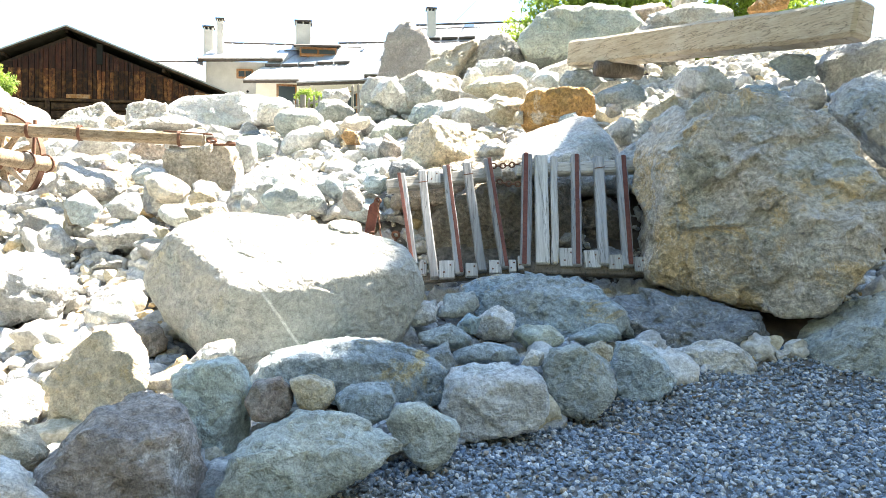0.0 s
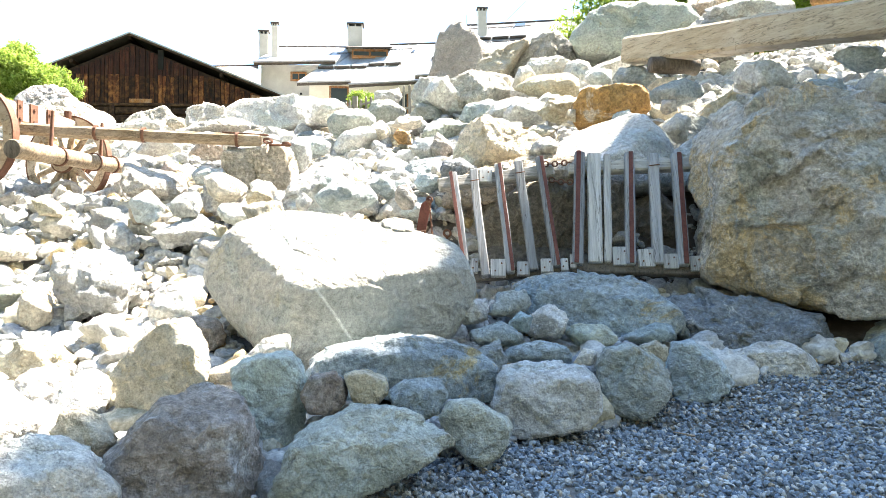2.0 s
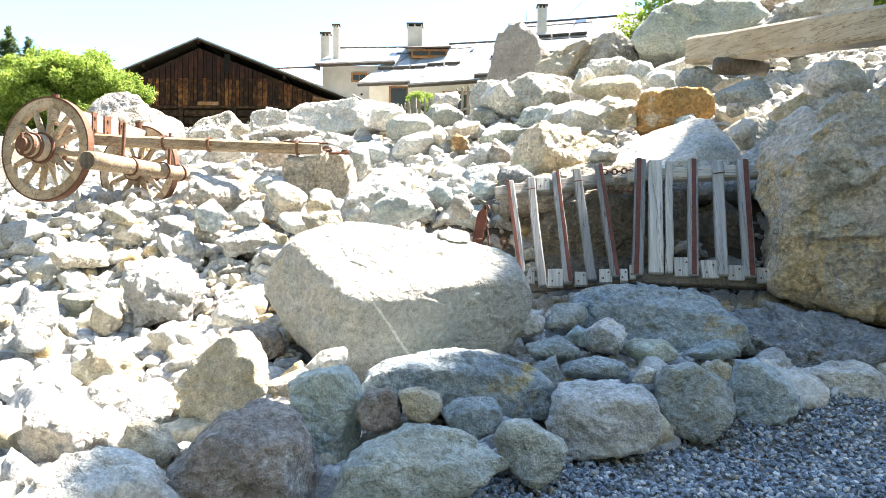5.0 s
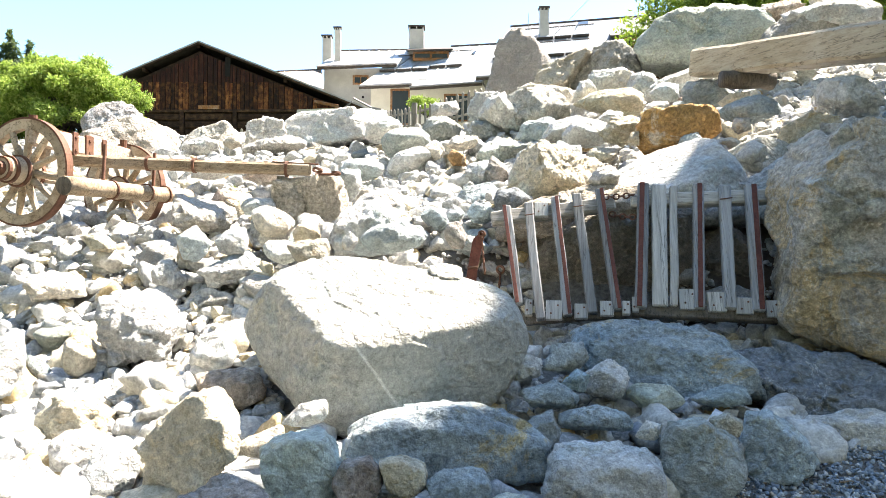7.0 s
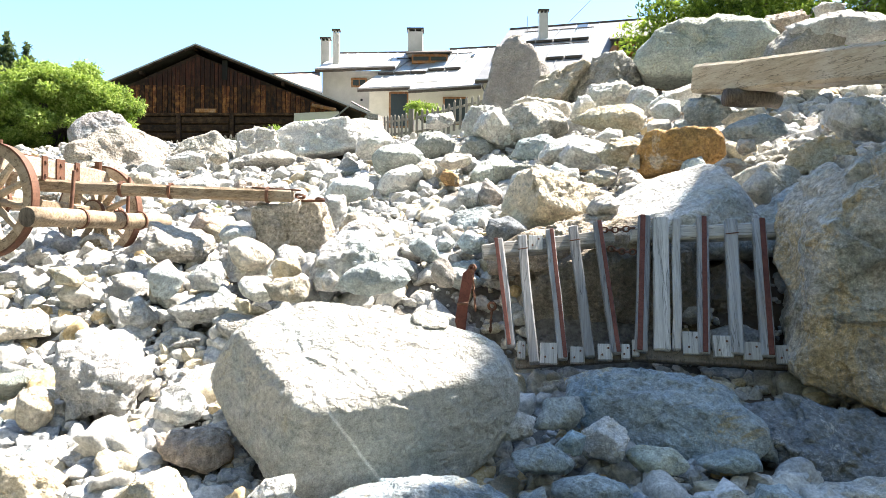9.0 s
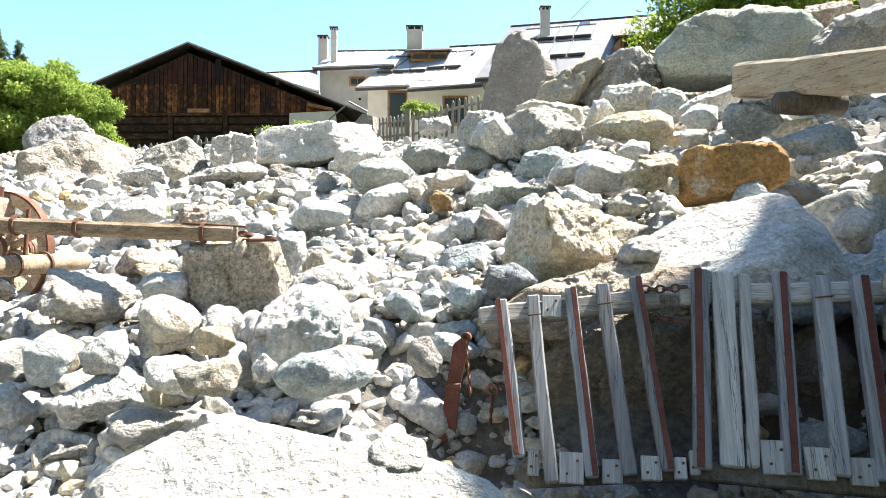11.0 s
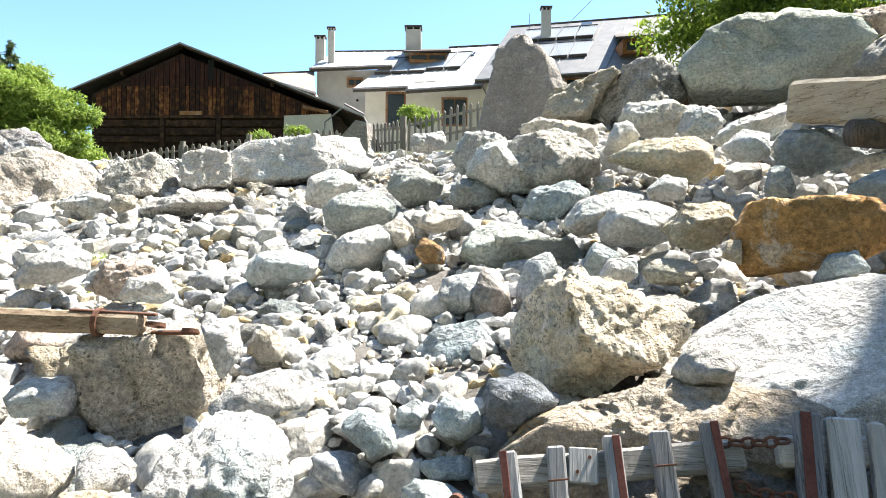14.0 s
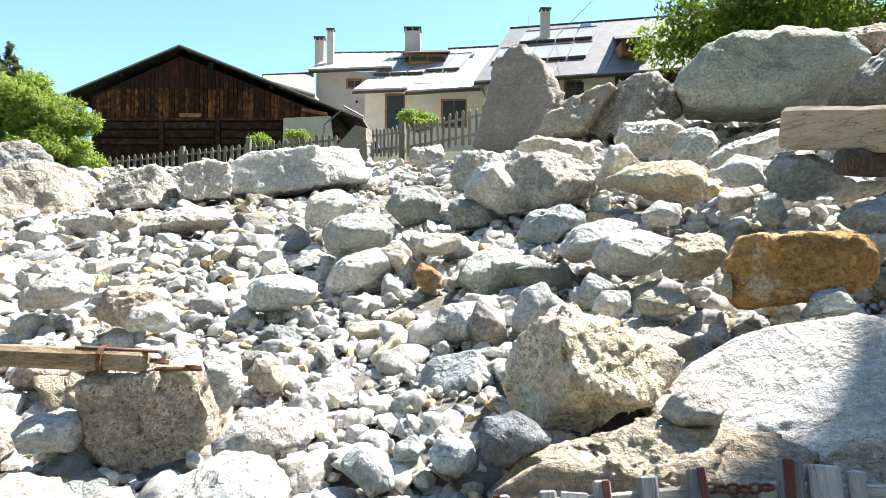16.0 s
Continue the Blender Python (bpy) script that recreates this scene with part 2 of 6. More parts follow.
def wood_material(name, light, dark, along=(1, 1, 14), wear_sun_tint=(0.5, 0.47, 0.42), wear_sun_amount=0.3, rough=0.8, spread=0.45, tilt=0.0):
    """Timber whose grain runs along the long local direction given by the small stretch value."""
    k = Nodes(name)
    co = k.coords()
    turn = k.add("Mapping", Vector=co)
    turn.inputs["Rotation"].default_value = (radians(tilt), 0, 0)
    st = k.add("Mapping", Vector=turn.outputs[0])
    st.inputs["Scale"].default_value = along
    grain = k.noise(st.outputs[0], 5.0, 6, 0.7, 0.1)
    fibre = k.noise(st.outputs[0], 22.0, 4, 0.7)
    crack = k.ramp(k.noise(st.outputs[0], 2.4, 4, 0.55, 0.1), (0.488, 0.0), (0.5, 1.0), (0.512, 0.0))
    blot = k.noise(co, 3.0, 5, 0.6)
    base = k.mix(k.ramp(grain, (0.36, 0.0), (0.62, 1.0)), dark, light)
    base = k.mix(k.mul(k.ramp(fibre, (0.30, 1.0), (0.48, 0.0)), 0.7), base, tuple(c * 0.45 for c in dark))
    base = k.mix(k.mul(k.ramp(blot, (0.45, 0.0), (0.7, 1.0)), wear_sun_amount), base, wear_sun_tint)
    base = k.mix(k.mul(crack, 0.8), base, tuple(c * 0.2 for c in dark))
    pick = k.add("ObjectInfo").outputs["Random"]
    tone = k.add("HueSaturation", Color=base, Value=k.addv(k.mul(k.mul(pick, pick), spread), 1.0 - spread * 0.42))
    return k.finish(tone.outputs[0], rough, k.addv(grain, k.mul(fibre, 0.8)), 0.5, 0.01)


M_PALEWOOD = wood_material("bleached_grey_timber", (0.54, 0.54, 0.535), (0.33, 0.33, 0.325), (8, 8, 0.3), (0.36, 0.32, 0.27), 0.3, 0.8, 0.4, 25.6)
M_GREYWOOD = wood_material("weathered_grey_timber", (0.31, 0.325, 0.345), (0.19, 0.20, 0.215), (8, 8, 0.3), (0.34, 0.30, 0.26), 0.35, 0.8, 0.5, 25.6)
M_GREYWOOD_X = wood_material("weathered_rail_timber", (0.46, 0.44, 0.41), (0.27, 0.25, 0.22), (0.5, 9, 9))
M_BEAM = wood_material("bleached_beam_timber", (0.50, 0.44, 0.34), (0.36, 0.305, 0.225), (1.0, 1.0, 7), (0.56, 0.53, 0.47), 0.5)
M_CARTWOOD = wood_material("old_cart_timber", (0.43, 0.335, 0.235), (0.20, 0.14, 0.085), (2, 9, 9), (0.52, 0.46, 0.38), 0.55)
M_CARTWHEEL = wood_material("old_wheel_timber", (0.44, 0.35, 0.25), (0.27, 0.195, 0.125), (3, 4, 4), (0.54, 0.48, 0.40), 0.6)
M_CARTDARK = wood_material("dark_weathered_cart_timber", (0.44, 0.36, 0.29), (0.20, 0.15, 0.115), (3, 9, 9), (0.48, 0.42, 0.36), 0.5)
# the orange blotches paint grazing sunlight into these boards
M_BARN = wood_material("sunburnt_sunlit_boards", (0.12, 0.036, 0.012), (0.014, 0.006, 0.004), (1.3, 1.3, 0.12), (0.42, 0.18, 0.055), 0.6, 0.8, 1.6)
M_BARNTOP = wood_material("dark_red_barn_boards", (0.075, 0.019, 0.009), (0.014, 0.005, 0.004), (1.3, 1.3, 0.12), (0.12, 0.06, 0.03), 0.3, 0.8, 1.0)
M_BARNLOG = wood_material("dark_barn_logs", (0.058, 0.026, 0.013), (0.014, 0.008, 0.005), (0.15, 1, 2.4), (0.20, 0.12, 0.06), 0.4, 0.85, 0.9)
M_PALING = wood_material("grey_paling_timber", (0.33, 0.30, 0.265), (0.20, 0.18, 0.155), (5, 5, 0.5))
M_BROWNWOOD = wood_material("brown_window_timber", (0.40, 0.18, 0.06), (0.26, 0.11, 0.04), (2, 2, 0.4))
M_BARK = wood_material("tree_bark", (0.15, 0.125, 0.10), (0.07, 0.058, 0.047), (9, 9, 2))


def rust_material(name, a, b):
    k = Nodes(name)
    co = k.coords()
    n1, n2 = k.noise(co, 12, 5, 0.65), k.noise(co, 70, 4, 0.7)
    base = k.mix(k.ramp(n1, (0.35, 0.0), (0.65, 1.0)), a, b)
    base = k.mix(k.mul(k.ramp(n2, (0.5, 0.0), (0.65, 1.0)), 0.5), base, tuple(c * 0.45 for c in a))
    return k.finish(base, 0.75, n2, 0.35, 0.004, 0.15)


M_RUST = rust_material("rusty_iron", (0.10, 0.047, 0.032), (0.175, 0.083, 0.05))
M_REDSTRIP = rust_material("red_brown_iron_strip", (0.105, 0.038, 0.030), (0.165, 0.06, 0.046))


def plain(name, a, b, rough=0.8, scale=4.0, bump=0.2, metal=0.0):
    k = Nodes(name)
    co = k.coords()
    n1, n2 = k.noise(co, scale, 6, 0.6), k.noise(co, scale * 14, 4, 0.65)
    base = k.mix(k.ramp(n1, (0.35, 0.0), (0.68, 1.0)), a, b)
    base = k.mix(k.mul(k.ramp(n2, (0.5, 0.0), (0.72, 1.0)), 0.25), base, tuple(c * 0.7 for c in a))
    return k.finish(base, rough, n2, bump, 0.01, metal)


M_STUCCO = plain("cream_stucco", (0.62, 0.59, 0.51), (0.74, 0.71, 0.63), 0.92, 0.8)
M_STUCCO2 = plain("grey_white_stucco", (0.50, 0.48, 0.45), (0.62, 0.60, 0.56), 0.92, 0.8)
M_ROOF = plain("pale_grey_roof_sheet", (0.40, 0.40, 0.40), (0.50, 0.50, 0.50), 0.42, 1.2, 0.1)
M_ROOFSLATE = plain("slate_grey_roof_sheet", (0.15, 0.155, 0.165), (0.21, 0.215, 0.225), 0.5, 1.2, 0.1)
M_ROOFRED = plain("weathered_brown_roof", (0.24, 0.17, 0.13), (0.33, 0.26, 0.21), 0.7, 1.2, 0.1)
M_ROOFDARK = plain("dark_roof_edge", (0.055, 0.045, 0.04), (0.10, 0.085, 0.075), 0.8, 2.0)
M_GUTTER = plain("zinc_gutter", (0.22, 0.22, 0.22), (0.32, 0.32, 0.32), 0.5, 3.0, 0.1, 0.6)
M_DARK = plain("dark_interior", (0.012, 0.011, 0.01), (0.02, 0.018, 0.016), 0.9)
M_TUBE = plain("collector_glass_tube", (0.32, 0.37, 0.42), (0.42, 0.46, 0.50), 0.2, 3.0, 0.05)
M_COLLECTOR = plain("collector_back_sheet", (0.16, 0.19, 0.23), (0.22, 0.25, 0.29), 0.4, 3.0, 0.05, 0.3)


def glass_material():
    k = Nodes("window_glass")
    n = k.noise(k.coords(), 2.0)
    return k.finish(k.mix(n, (0.03, 0.045, 0.06), (0.05, 0.065, 0.08)), 0.04, n, 0.02, 0.01)


M_GLASS = glass_material()


def leaf_material(name, a, b, c):
    k = Nodes(name)
    pick = k.add("NewGeometry").outputs["Random Per Island"]
    base = k.ramp(pick, (0.0, a), (0.5, b), (1.0, c))
    mat = k.finish(base, 0.55)
    k.put(k.bsdf, "Specular_IOR_Level", 0.25)
    thin = k.add("BsdfTranslucent", Color=k.mix(0.5, base, k.mix(0.5, base, (0.35, 0.42, 0.02))))
    both = k.add("MixShader", i0=0.42, i1=k.bsdf.outputs[0], i2=thin.outputs[0])
    k.tree.links.new(both.outputs[0], k.tree.nodes["Material Output"].inputs[0])
    return mat


M_LEAF_LIGHT = leaf_material("light_green_leaves", (0.09, 0.165, 0.03), (0.24, 0.36, 0.07), (0.45, 0.55, 0.165))
M_LEAF_MID = leaf_material("mid_green_leaves", (0.05, 0.10, 0.015), (0.14, 0.23, 0.035), (0.28, 0.40, 0.07))
# needle colours lightened to paint in the haze of distance
M_NEEDLE = leaf_material("haze_lightened_needles", (0.04, 0.075, 0.045), (0.065, 0.105, 0.06), (0.09, 0.135, 0.08))


# ---- building helpers ----
def thing(name, at, label, category, group="", kind=""):
    ob = new(name)
    ob.location = at
    return tagged(ob, label, category, group, kind)


def base_of(ob):
    v = Vector((0, 0, 0))
    while ob:
        v += ob.location
        ob = ob.parent
    return v


def part(name, bm, material, parent, label="", smooth=False):
    """Links a bmesh, given in world places, as one mesh object under a thing or a part."""
    if parent is not None:
        bmesh.ops.translate(bm, verts=bm.verts, vec=-base_of(parent))
    me = bpy.data.meshes.new(name)
    bm.normal_update()
    bm.to_mesh(me)
    bm.free()
    me.materials.append(material)
    if smooth:
        me.polygons.foreach_set("use_smooth", [True] * len(me.polygons))
    ob = new(name, me)
    ob.parent = parent
    if label:
        ob["label"] = label
    return ob


def raw_mesh(name, verts, tris, material, smooth=True):
    me = bpy.data.meshes.new(name)
    verts, tris = np.asarray(verts, np.float32), np.asarray(tris, np.int32)
    me.vertices.add(len(verts))
    me.vertices.foreach_set("co", verts.ravel())
    me.loops.add(tris.size)
    me.loops.foreach_set("vertex_index", tris.ravel())
    me.polygons.add(len(tris))
    me.polygons.foreach_set("loop_start", np.arange(0, tris.size, 3, dtype=np.int32))
    me.polygons.foreach_set("use_smooth", np.full(len(tris), smooth))
    me.update(calc_edges=True)
    me.validate()
    me.materials.append(material)
    return me


def frame_of(p, q, up=(0, 0, 1)):
    p, q = Vector(p), Vector(q)
    z = (q - p).normalized()
    y = Vector(up) - z * z.dot(Vector(up))
    y = y.normalized() if y.length > 1e-4 else z.orthogonal().normalized()
    return Matrix((y.cross(z), y, z)).transposed(), (q - p).length, p


def bar(p, q, w, h, up=(0, 0, 1), bevel=0.006, wobble=0.0, cuts=0, bm=None, seed=0):
    """A squared timber from p to q, w wide and h deep along up, its edges broken and its faces slightly uneven."""
    bm = bm or bmesh.new()
    m, length, p = frame_of(p, q, up)
    tmp = bmesh.new()
    bmesh.ops.create_cube(tmp, size=1)
    for v in tmp.verts:
        v.co = Vector((v.co.x * w, v.co.y * h, (v.co.z + 0.5) * length))
    if cuts:
        bmesh.ops.subdivide_edges(tmp, edges=[e for e in tmp.edges if abs(e.verts[0].co.z - e.verts[1].co.z) > length * 0.5], cuts=cuts)
    if bevel:
        bmesh.ops.bevel(tmp, geom=tmp.edges[:], offset=min(bevel, w * 0.3, h * 0.3), segments=1, affect="EDGES")
    for v in tmp.verts:
        if wobble:
            n = noise.noise_vector(Vector((seed * 3.7, seed * 1.3, v.co.z * 2.2)))
            v.co += Vector((n.x, n.y, 0)) * wobble
            v.co += noise.noise_vector(v.co * 9 + Vector((seed, 0, 0))) * wobble * 0.35
        v.co = m @ v.co + p
    join(bm, tmp)
    return bm


def join(bm, tmp):
    tmp.verts.index_update()
    verts = [bm.verts.new(v.co) for v in tmp.verts]
    for f in tmp.faces:
        bm.faces.new([verts[v.index] for v in f.verts])
    tmp.free()
    return bm


def rod(p, q, r0, r1=None, seg=10, wobble=0.0, seed=0, rings=1, bm=None):
    """A round pole from p to q."""
    bm = bm or bmesh.new()
    r1 = r0 if r1 is None else r1
    m, length, p = frame_of(p, q)
    loops = []
    for i in range(rings + 1):
        t = i / rings
        n = noise.noise_vector(Vector((seed * 5.1, seed, t * 3))) * wobble
        loop = []
        for j in range(seg):
            a = 2 * math.pi * j / seg
            r = (r0 + (r1 - r0) * t) * (1 + (0.07 * noise.noise(Vector((j * 1.7, t * 3, seed))) if wobble else 0))
            loop.append(bm.verts.new(m @ Vector((math.cos(a) * r + n.x, math.sin(a) * r + n.y, t * length)) + p))
        loops.append(loop)
    for a, b in zip(loops, loops[1:]):
        for j in range(seg):
            bm.faces.new((a[j], a[(j + 1) % seg], b[(j + 1) % seg], b[j]))
    bm.faces.new(loops[0][::-1])
    bm.faces.new(loops[-1])
    return bm


def hoop(centre, axis, radius, thick, wide, seg=40, bm=None, up=(0, 0, 1), arc=360, start=0):
    """A ring or an arc of square section round an axis: thick along the radius, wide along the axis."""
    bm = bm or bmesh.new()
    a = Vector(axis).normalized()
    u = (Vector(up) - a * a.dot(Vector(up))).normalized()
    v = a.cross(u)
    rings = []
    n = seg if arc >= 360 else seg + 1
    for i in range(n):
        t = radians(start + arc * i / seg)
        d = u * math.cos(t) + v * math.sin(t)
        rings.append([bm.verts.new(Vector(centre) + d * (radius + i2 * thick / 2) + a * (j2 * wide / 2)) for i2, j2 in ((-1, -1), (1, -1), (1, 1), (-1, 1))])
    last = n if arc >= 360 else n - 1
    for i in range(last):
        r, s = rings[i], rings[(i + 1) % n]
        for j in range(4):
            bm.faces.new((r[j], r[(j + 1) % 4], s[(j + 1) % 4], s[j]))
    if arc < 360:
        bm.faces.new(rings[0])
        bm.faces.new(rings[-1][::-1])
    bmesh.ops.recalc_face_normals(bm, faces=bm.faces)
    return bm


def slab(corners, thick, bm=None):
    """A plate with the four given corners on top, thick downwards."""
    bm = bm or bmesh.new()
    top = [bm.verts.new(c) for c in corners]
    low = [bm.verts.new(Vector(c) - Vector((0, 0, thick))) for c in corners]
    bm.faces.new(top)
    bm.faces.new(low[::-1])
    for i in range(4):
        j = (i + 1) % 4
        bm.faces.new((top[i], low[i], low[j], top[j]))
    bmesh.ops.recalc_face_normals(bm, faces=bm.faces)
    return bm


def prism(outline, back, bm=None):
    """A solid whose front is the outline, extruded by the vector back."""
    bm = bm or bmesh.new()
    a = [bm.verts.new(c) for c in outline]
    b = [bm.verts.new(Vector(c) + Vector(back)) for c in outline]
    bm.faces.new(a)
    bm.faces.new(b[::-1])
    for i in range(len(a)):
        j = (i + 1) % len(a)
        bm.faces.new((a[i], b[i], b[j], a[j]))
    bmesh.ops.recalc_face_normals(bm, faces=bm.faces)
    return bm


# ---- ground ----
def profile(y, knots):
    ys, zs = zip(*knots)
    return np.interp(y, ys, zs)


# knots below y -6: an unseen slope added to hold back sky light
LEFT = [(-1500, 480), (-300, 220), (-90, 62), (-30, 13), (-12, 0.3), (-6, -0.04), (1.6, -0.06), (2.2, -0.10), (2.7, -0.06), (3.2, 0.02), (3.8, 0.2), (4.3, 0.36), (4.8, 0.68), (5.2, 0.95), (5.8, 1.18), (6.5, 1.36), (7.2, 1.58),
        (7.9, 1.82), (8.8, 2.22), (9.6, 2.36), (12.0, 2.72), (13.5, 3.15), (16, 3.9), (24, 4.7), (44, 7.9), (54, 10.0), (90, 14.5), (200, 10), (1500, 0)]
RIGHT = [(-1500, 480), (-300, 220), (-90, 62), (-30, 13), (-12, 0.3), (-6, -0.04), (3.4, -0.04), (3.8, 0.03), (4.2, 0.16), (4.8, 0.3), (5.35, 0.48), (5.7, 1.0), (6.2, 1.38), (6.9, 1.70), (7.5, 1.96), (8.2, 2.26), (8.9, 2.56),
         (10, 3.0), (11.4, 3.55), (14, 4.15), (24, 4.9), (44, 8.1), (54, 10.2), (90, 14.5), (200, 10), (1500, 0)]


def ground_z(x, y):
    x, y = np.asarray(x, float), np.asarray(y, float)
    k = np.clip((x + 2.0) / 2.2, 0, 1)
    k = k * k * (3 - 2 * k)
    side = np.clip(x - 1.6, 0, 6) * 0.10 * np.clip((y - 4.4) / 2.0, 0, 1) * np.clip((40 - y) / 20, 0, 1)
    # side slopes out of view, added to block the low sky
    unseen_rise = 0.75 * np.clip(np.abs(x) - 70, 0, 300) * np.clip((60 - y) / 40, 0, 1)
    pit = 0.34 * np.exp(-((x + 0.43) / 0.28) ** 2 - ((y - 5.28) / 0.26) ** 2)
    return profile(y, LEFT) * (1 - k) + profile(y, RIGHT) * k + side + unseen_rise - pit


def grid_steps(marks):
    out = []
    for a, b, step in marks:
        out += list(np.arange(a, b, step))
    return np.array(out + [marks[-1][1]])


gx = grid_steps([(-1500, -100, 200), (-100, -20, 8), (-20, -8, 1.0), (-8, 6, 0.14), (6, 20, 1.0), (20, 100, 8), (100, 1500, 200)])
gy = grid_steps([(-1500, -100, 200), (-100, -8, 8), (-8, 1, 1.0), (1, 16, 0.14), (16, 60, 1.0), (60, 200, 10), (200, 1500, 130)])
GX, GY = np.meshgrid(gx, gy)
GZ = ground_z(GX, GY)
near = (np.abs(GX + 1) < 7) & (GY > 4.5) & (GY < 16)
GZ = GZ + np.where(near, 0.05 * np.sin(GX * 5.1 + GY * 1.7) * np.sin(GY * 4.3 - GX), 0)
nx, ny = len(gx), len(gy)
idx = np.arange(nx * ny).reshape(ny, nx)
quads = np.stack([idx[:-1, :-1], idx[:-1, 1:], idx[1:, 1:], idx[1:, :-1]], -1).reshape(-1, 4)
tagged(new("ground", raw_mesh("ground", np.stack([GX, GY, GZ], -1).reshape(-1, 3), np.concatenate([quads[:, [0, 1, 2]], quads[:, [0, 2, 3]]]), M_EARTH)),
       "stony earth slope between grassy terraces, plus unseen slopes added to block sky", "ground", kind="structure")


# ---- stones ----
def icosphere(level):
    bm = bmesh.new()
    bmesh.ops.create_icosphere(bm, subdivisions=level, radius=1)
    bm.verts.index_update()
    v = np.array([x.co for x in bm.verts])
    f = np.array([[a.index for a in x.verts] for x in bm.faces])
    bm.free()
    return v / np.linalg.norm(v, axis=1)[:, None], f


ICO = {k: icosphere(k) for k in (1, 2, 3, 4, 5, 6, 7)}


def roughen(d, r, seed, amounts):
    out = r.copy()
    size = r.mean()
    off = Vector((seed * 7.31, seed * 3.17, seed * 5.77))
    for i, v in enumerate(d):
        q = Vector(v) * (r[i] / size)
        s = 0.0
        for freq, amp, ridged in amounts:
            n = noise.noise(q * freq + off)
            s += amp * (0.35 - abs(n) * 1.4 if ridged else n)
        out[i] += size * s
    return out


def fracture(q, seed, cells, slope, step, sharp=55.0):
    """Broken faces: every cell round a random centre is a tilted plane with a quick step to its neighbours."""
    rng = np.random.default_rng(seed)
    c = q[rng.integers(0, len(q), cells)]
    tilt = rng.normal(0, slope, (cells, 3))
    lift = rng.normal(0, step, cells)
    d2 = (q ** 2).sum(1)[:, None] + (c ** 2).sum(1)[None] - 2 * q @ c.T
    near2 = d2.min(1, keepdims=True)
    w = np.exp(-sharp * (d2 - near2) * cells / 12.0)
    plane = lift[None] + q @ tilt.T - (c * tilt).sum(1)[None]
    return (w * plane).sum(1) / w.sum(1)


def rock_mesh(deep, facets, seed, rounded, level, lean=0.0, cut=(), plain=False):
    """A stone: the body inside a set of facet planes, with softened edges and broken relief.
    facets: angle and distance of the planes seen from the front; each gets a forward and a backward leaning face."""
    rnd = random.Random(seed)
    d, f = ICO[level]
    planes = []
    for a, dist in facets if plain else ():
        c, s = math.cos(radians(a)), math.sin(radians(a))
        planes += [(c, -0.06, s, dist), (c, 0.35, s, dist)]
    if plain:
        planes += [(0.2, 1, 0.1, deep), (-0.3, 1, 0.3, deep * 1.1)] + list(cut)
    for a, dist in () if plain else facets:
        c, s = math.cos(radians(a)), math.sin(radians(a))
        fore = rnd.uniform(0.15, 0.7) if rounded > 0.7 else rnd.choice((0.05, 0.1, 0.25, 0.5))
        planes.append((c, -fore - (0.25 if s > 0.5 else 0), s, dist))
        planes.append((c, rnd.uniform(0.1, 0.6), s, dist))
    for sign in () if plain else (-1, 1):
        for _ in range(2):
            tip = rnd.uniform(-0.45, 0.5) - lean if sign < 0 else rnd.uniform(-0.4, 0.6)
            planes.append((rnd.uniform(-0.5, 0.5), sign, tip, deep * rnd.uniform(0.8, 1.1)))
    power = 14.0 if rounded > 0.7 else 26.0 if rounded else 60.0

    def body(list_of_planes):
        s = np.zeros(len(d))
        for nx_, ny_, nz_, dist in list_of_planes:
            s += np.maximum(0, (d @ np.array((nx_, ny_, nz_))) / max(dist, 0.01)) ** power
        return s ** (-1 / power)

    v = d * body(planes)[:, None]
    for _ in range(0 if plain else 5 if rounded else 4):
        n = Vector((rnd.uniform(-1, 1), rnd.choice((-1, -1, 1)) * rnd.uniform(0.5, 1.2), rnd.uniform(-0.8, 0.6))).normalized()
        planes.append((*n, float((v @ np.array(n)).max()) * rnd.uniform(0.76, 0.93)))
    if not plain:
        planes += list(cut)
    if rounded < 0.7:
        v = d * body(planes)[:, None]
        for _ in range(7 if plain else 9):
            n = Vector((rnd.gauss(0, 1), rnd.gauss(-0.5, 0.9), rnd.gauss(0.1, 0.9))).normalized()
            planes.append((*n, float((v @ np.array(n)).max()) * (rnd.uniform(0.93, 0.985) if plain else rnd.uniform(0.84, 0.96))))
        power = 20.0 if rounded > 0.55 else 44.0 if rounded else 110.0
    r = body(planes) * (1.05 if rounded > 0.7 else 1.03)
    size = float(r.mean())
    strength = 0.4 if rounded > 0.7 else 0.2 if rounded > 0.55 else 0.7 if rounded else 1.0
    q = d * (r / size)[:, None]
    r = r + size * strength * (fracture(q, seed, 14, 0.05, 0.008) + fracture(q, seed + 7, 60, 0.12, 0.006))
    if level > 4:
        r = r + size * strength * fracture(q, seed + 13, 260, 0.22, 0.004)
    if level >= 4:
        amounts = [(1.6, 0.035, 0), (3.4, 0.025, 0), (7, 0.016, 0), (15, 0.010, 0), (30, 0.006, 0)] if rounded > 0.7 else [(1.7, 0.03, 0), (5.5, -0.022, 1), (12, -0.014, 1), (26, 0.010, 0), (50, 0.007, 0)]
    else:
        amounts = [(1.8, 0.05, 0), (4.0, 0.03, 0)]
    if 0 < rounded < 0.7:
        amounts = [(freq, amp * (0.5 if rounded > 0.55 else 0.9), ridged) for freq, amp, ridged in amounts]
    r = roughen(d, r, seed, amounts)
    return d * r[:, None], f


PLACED = []      # plan circles of the stones that are set one by one


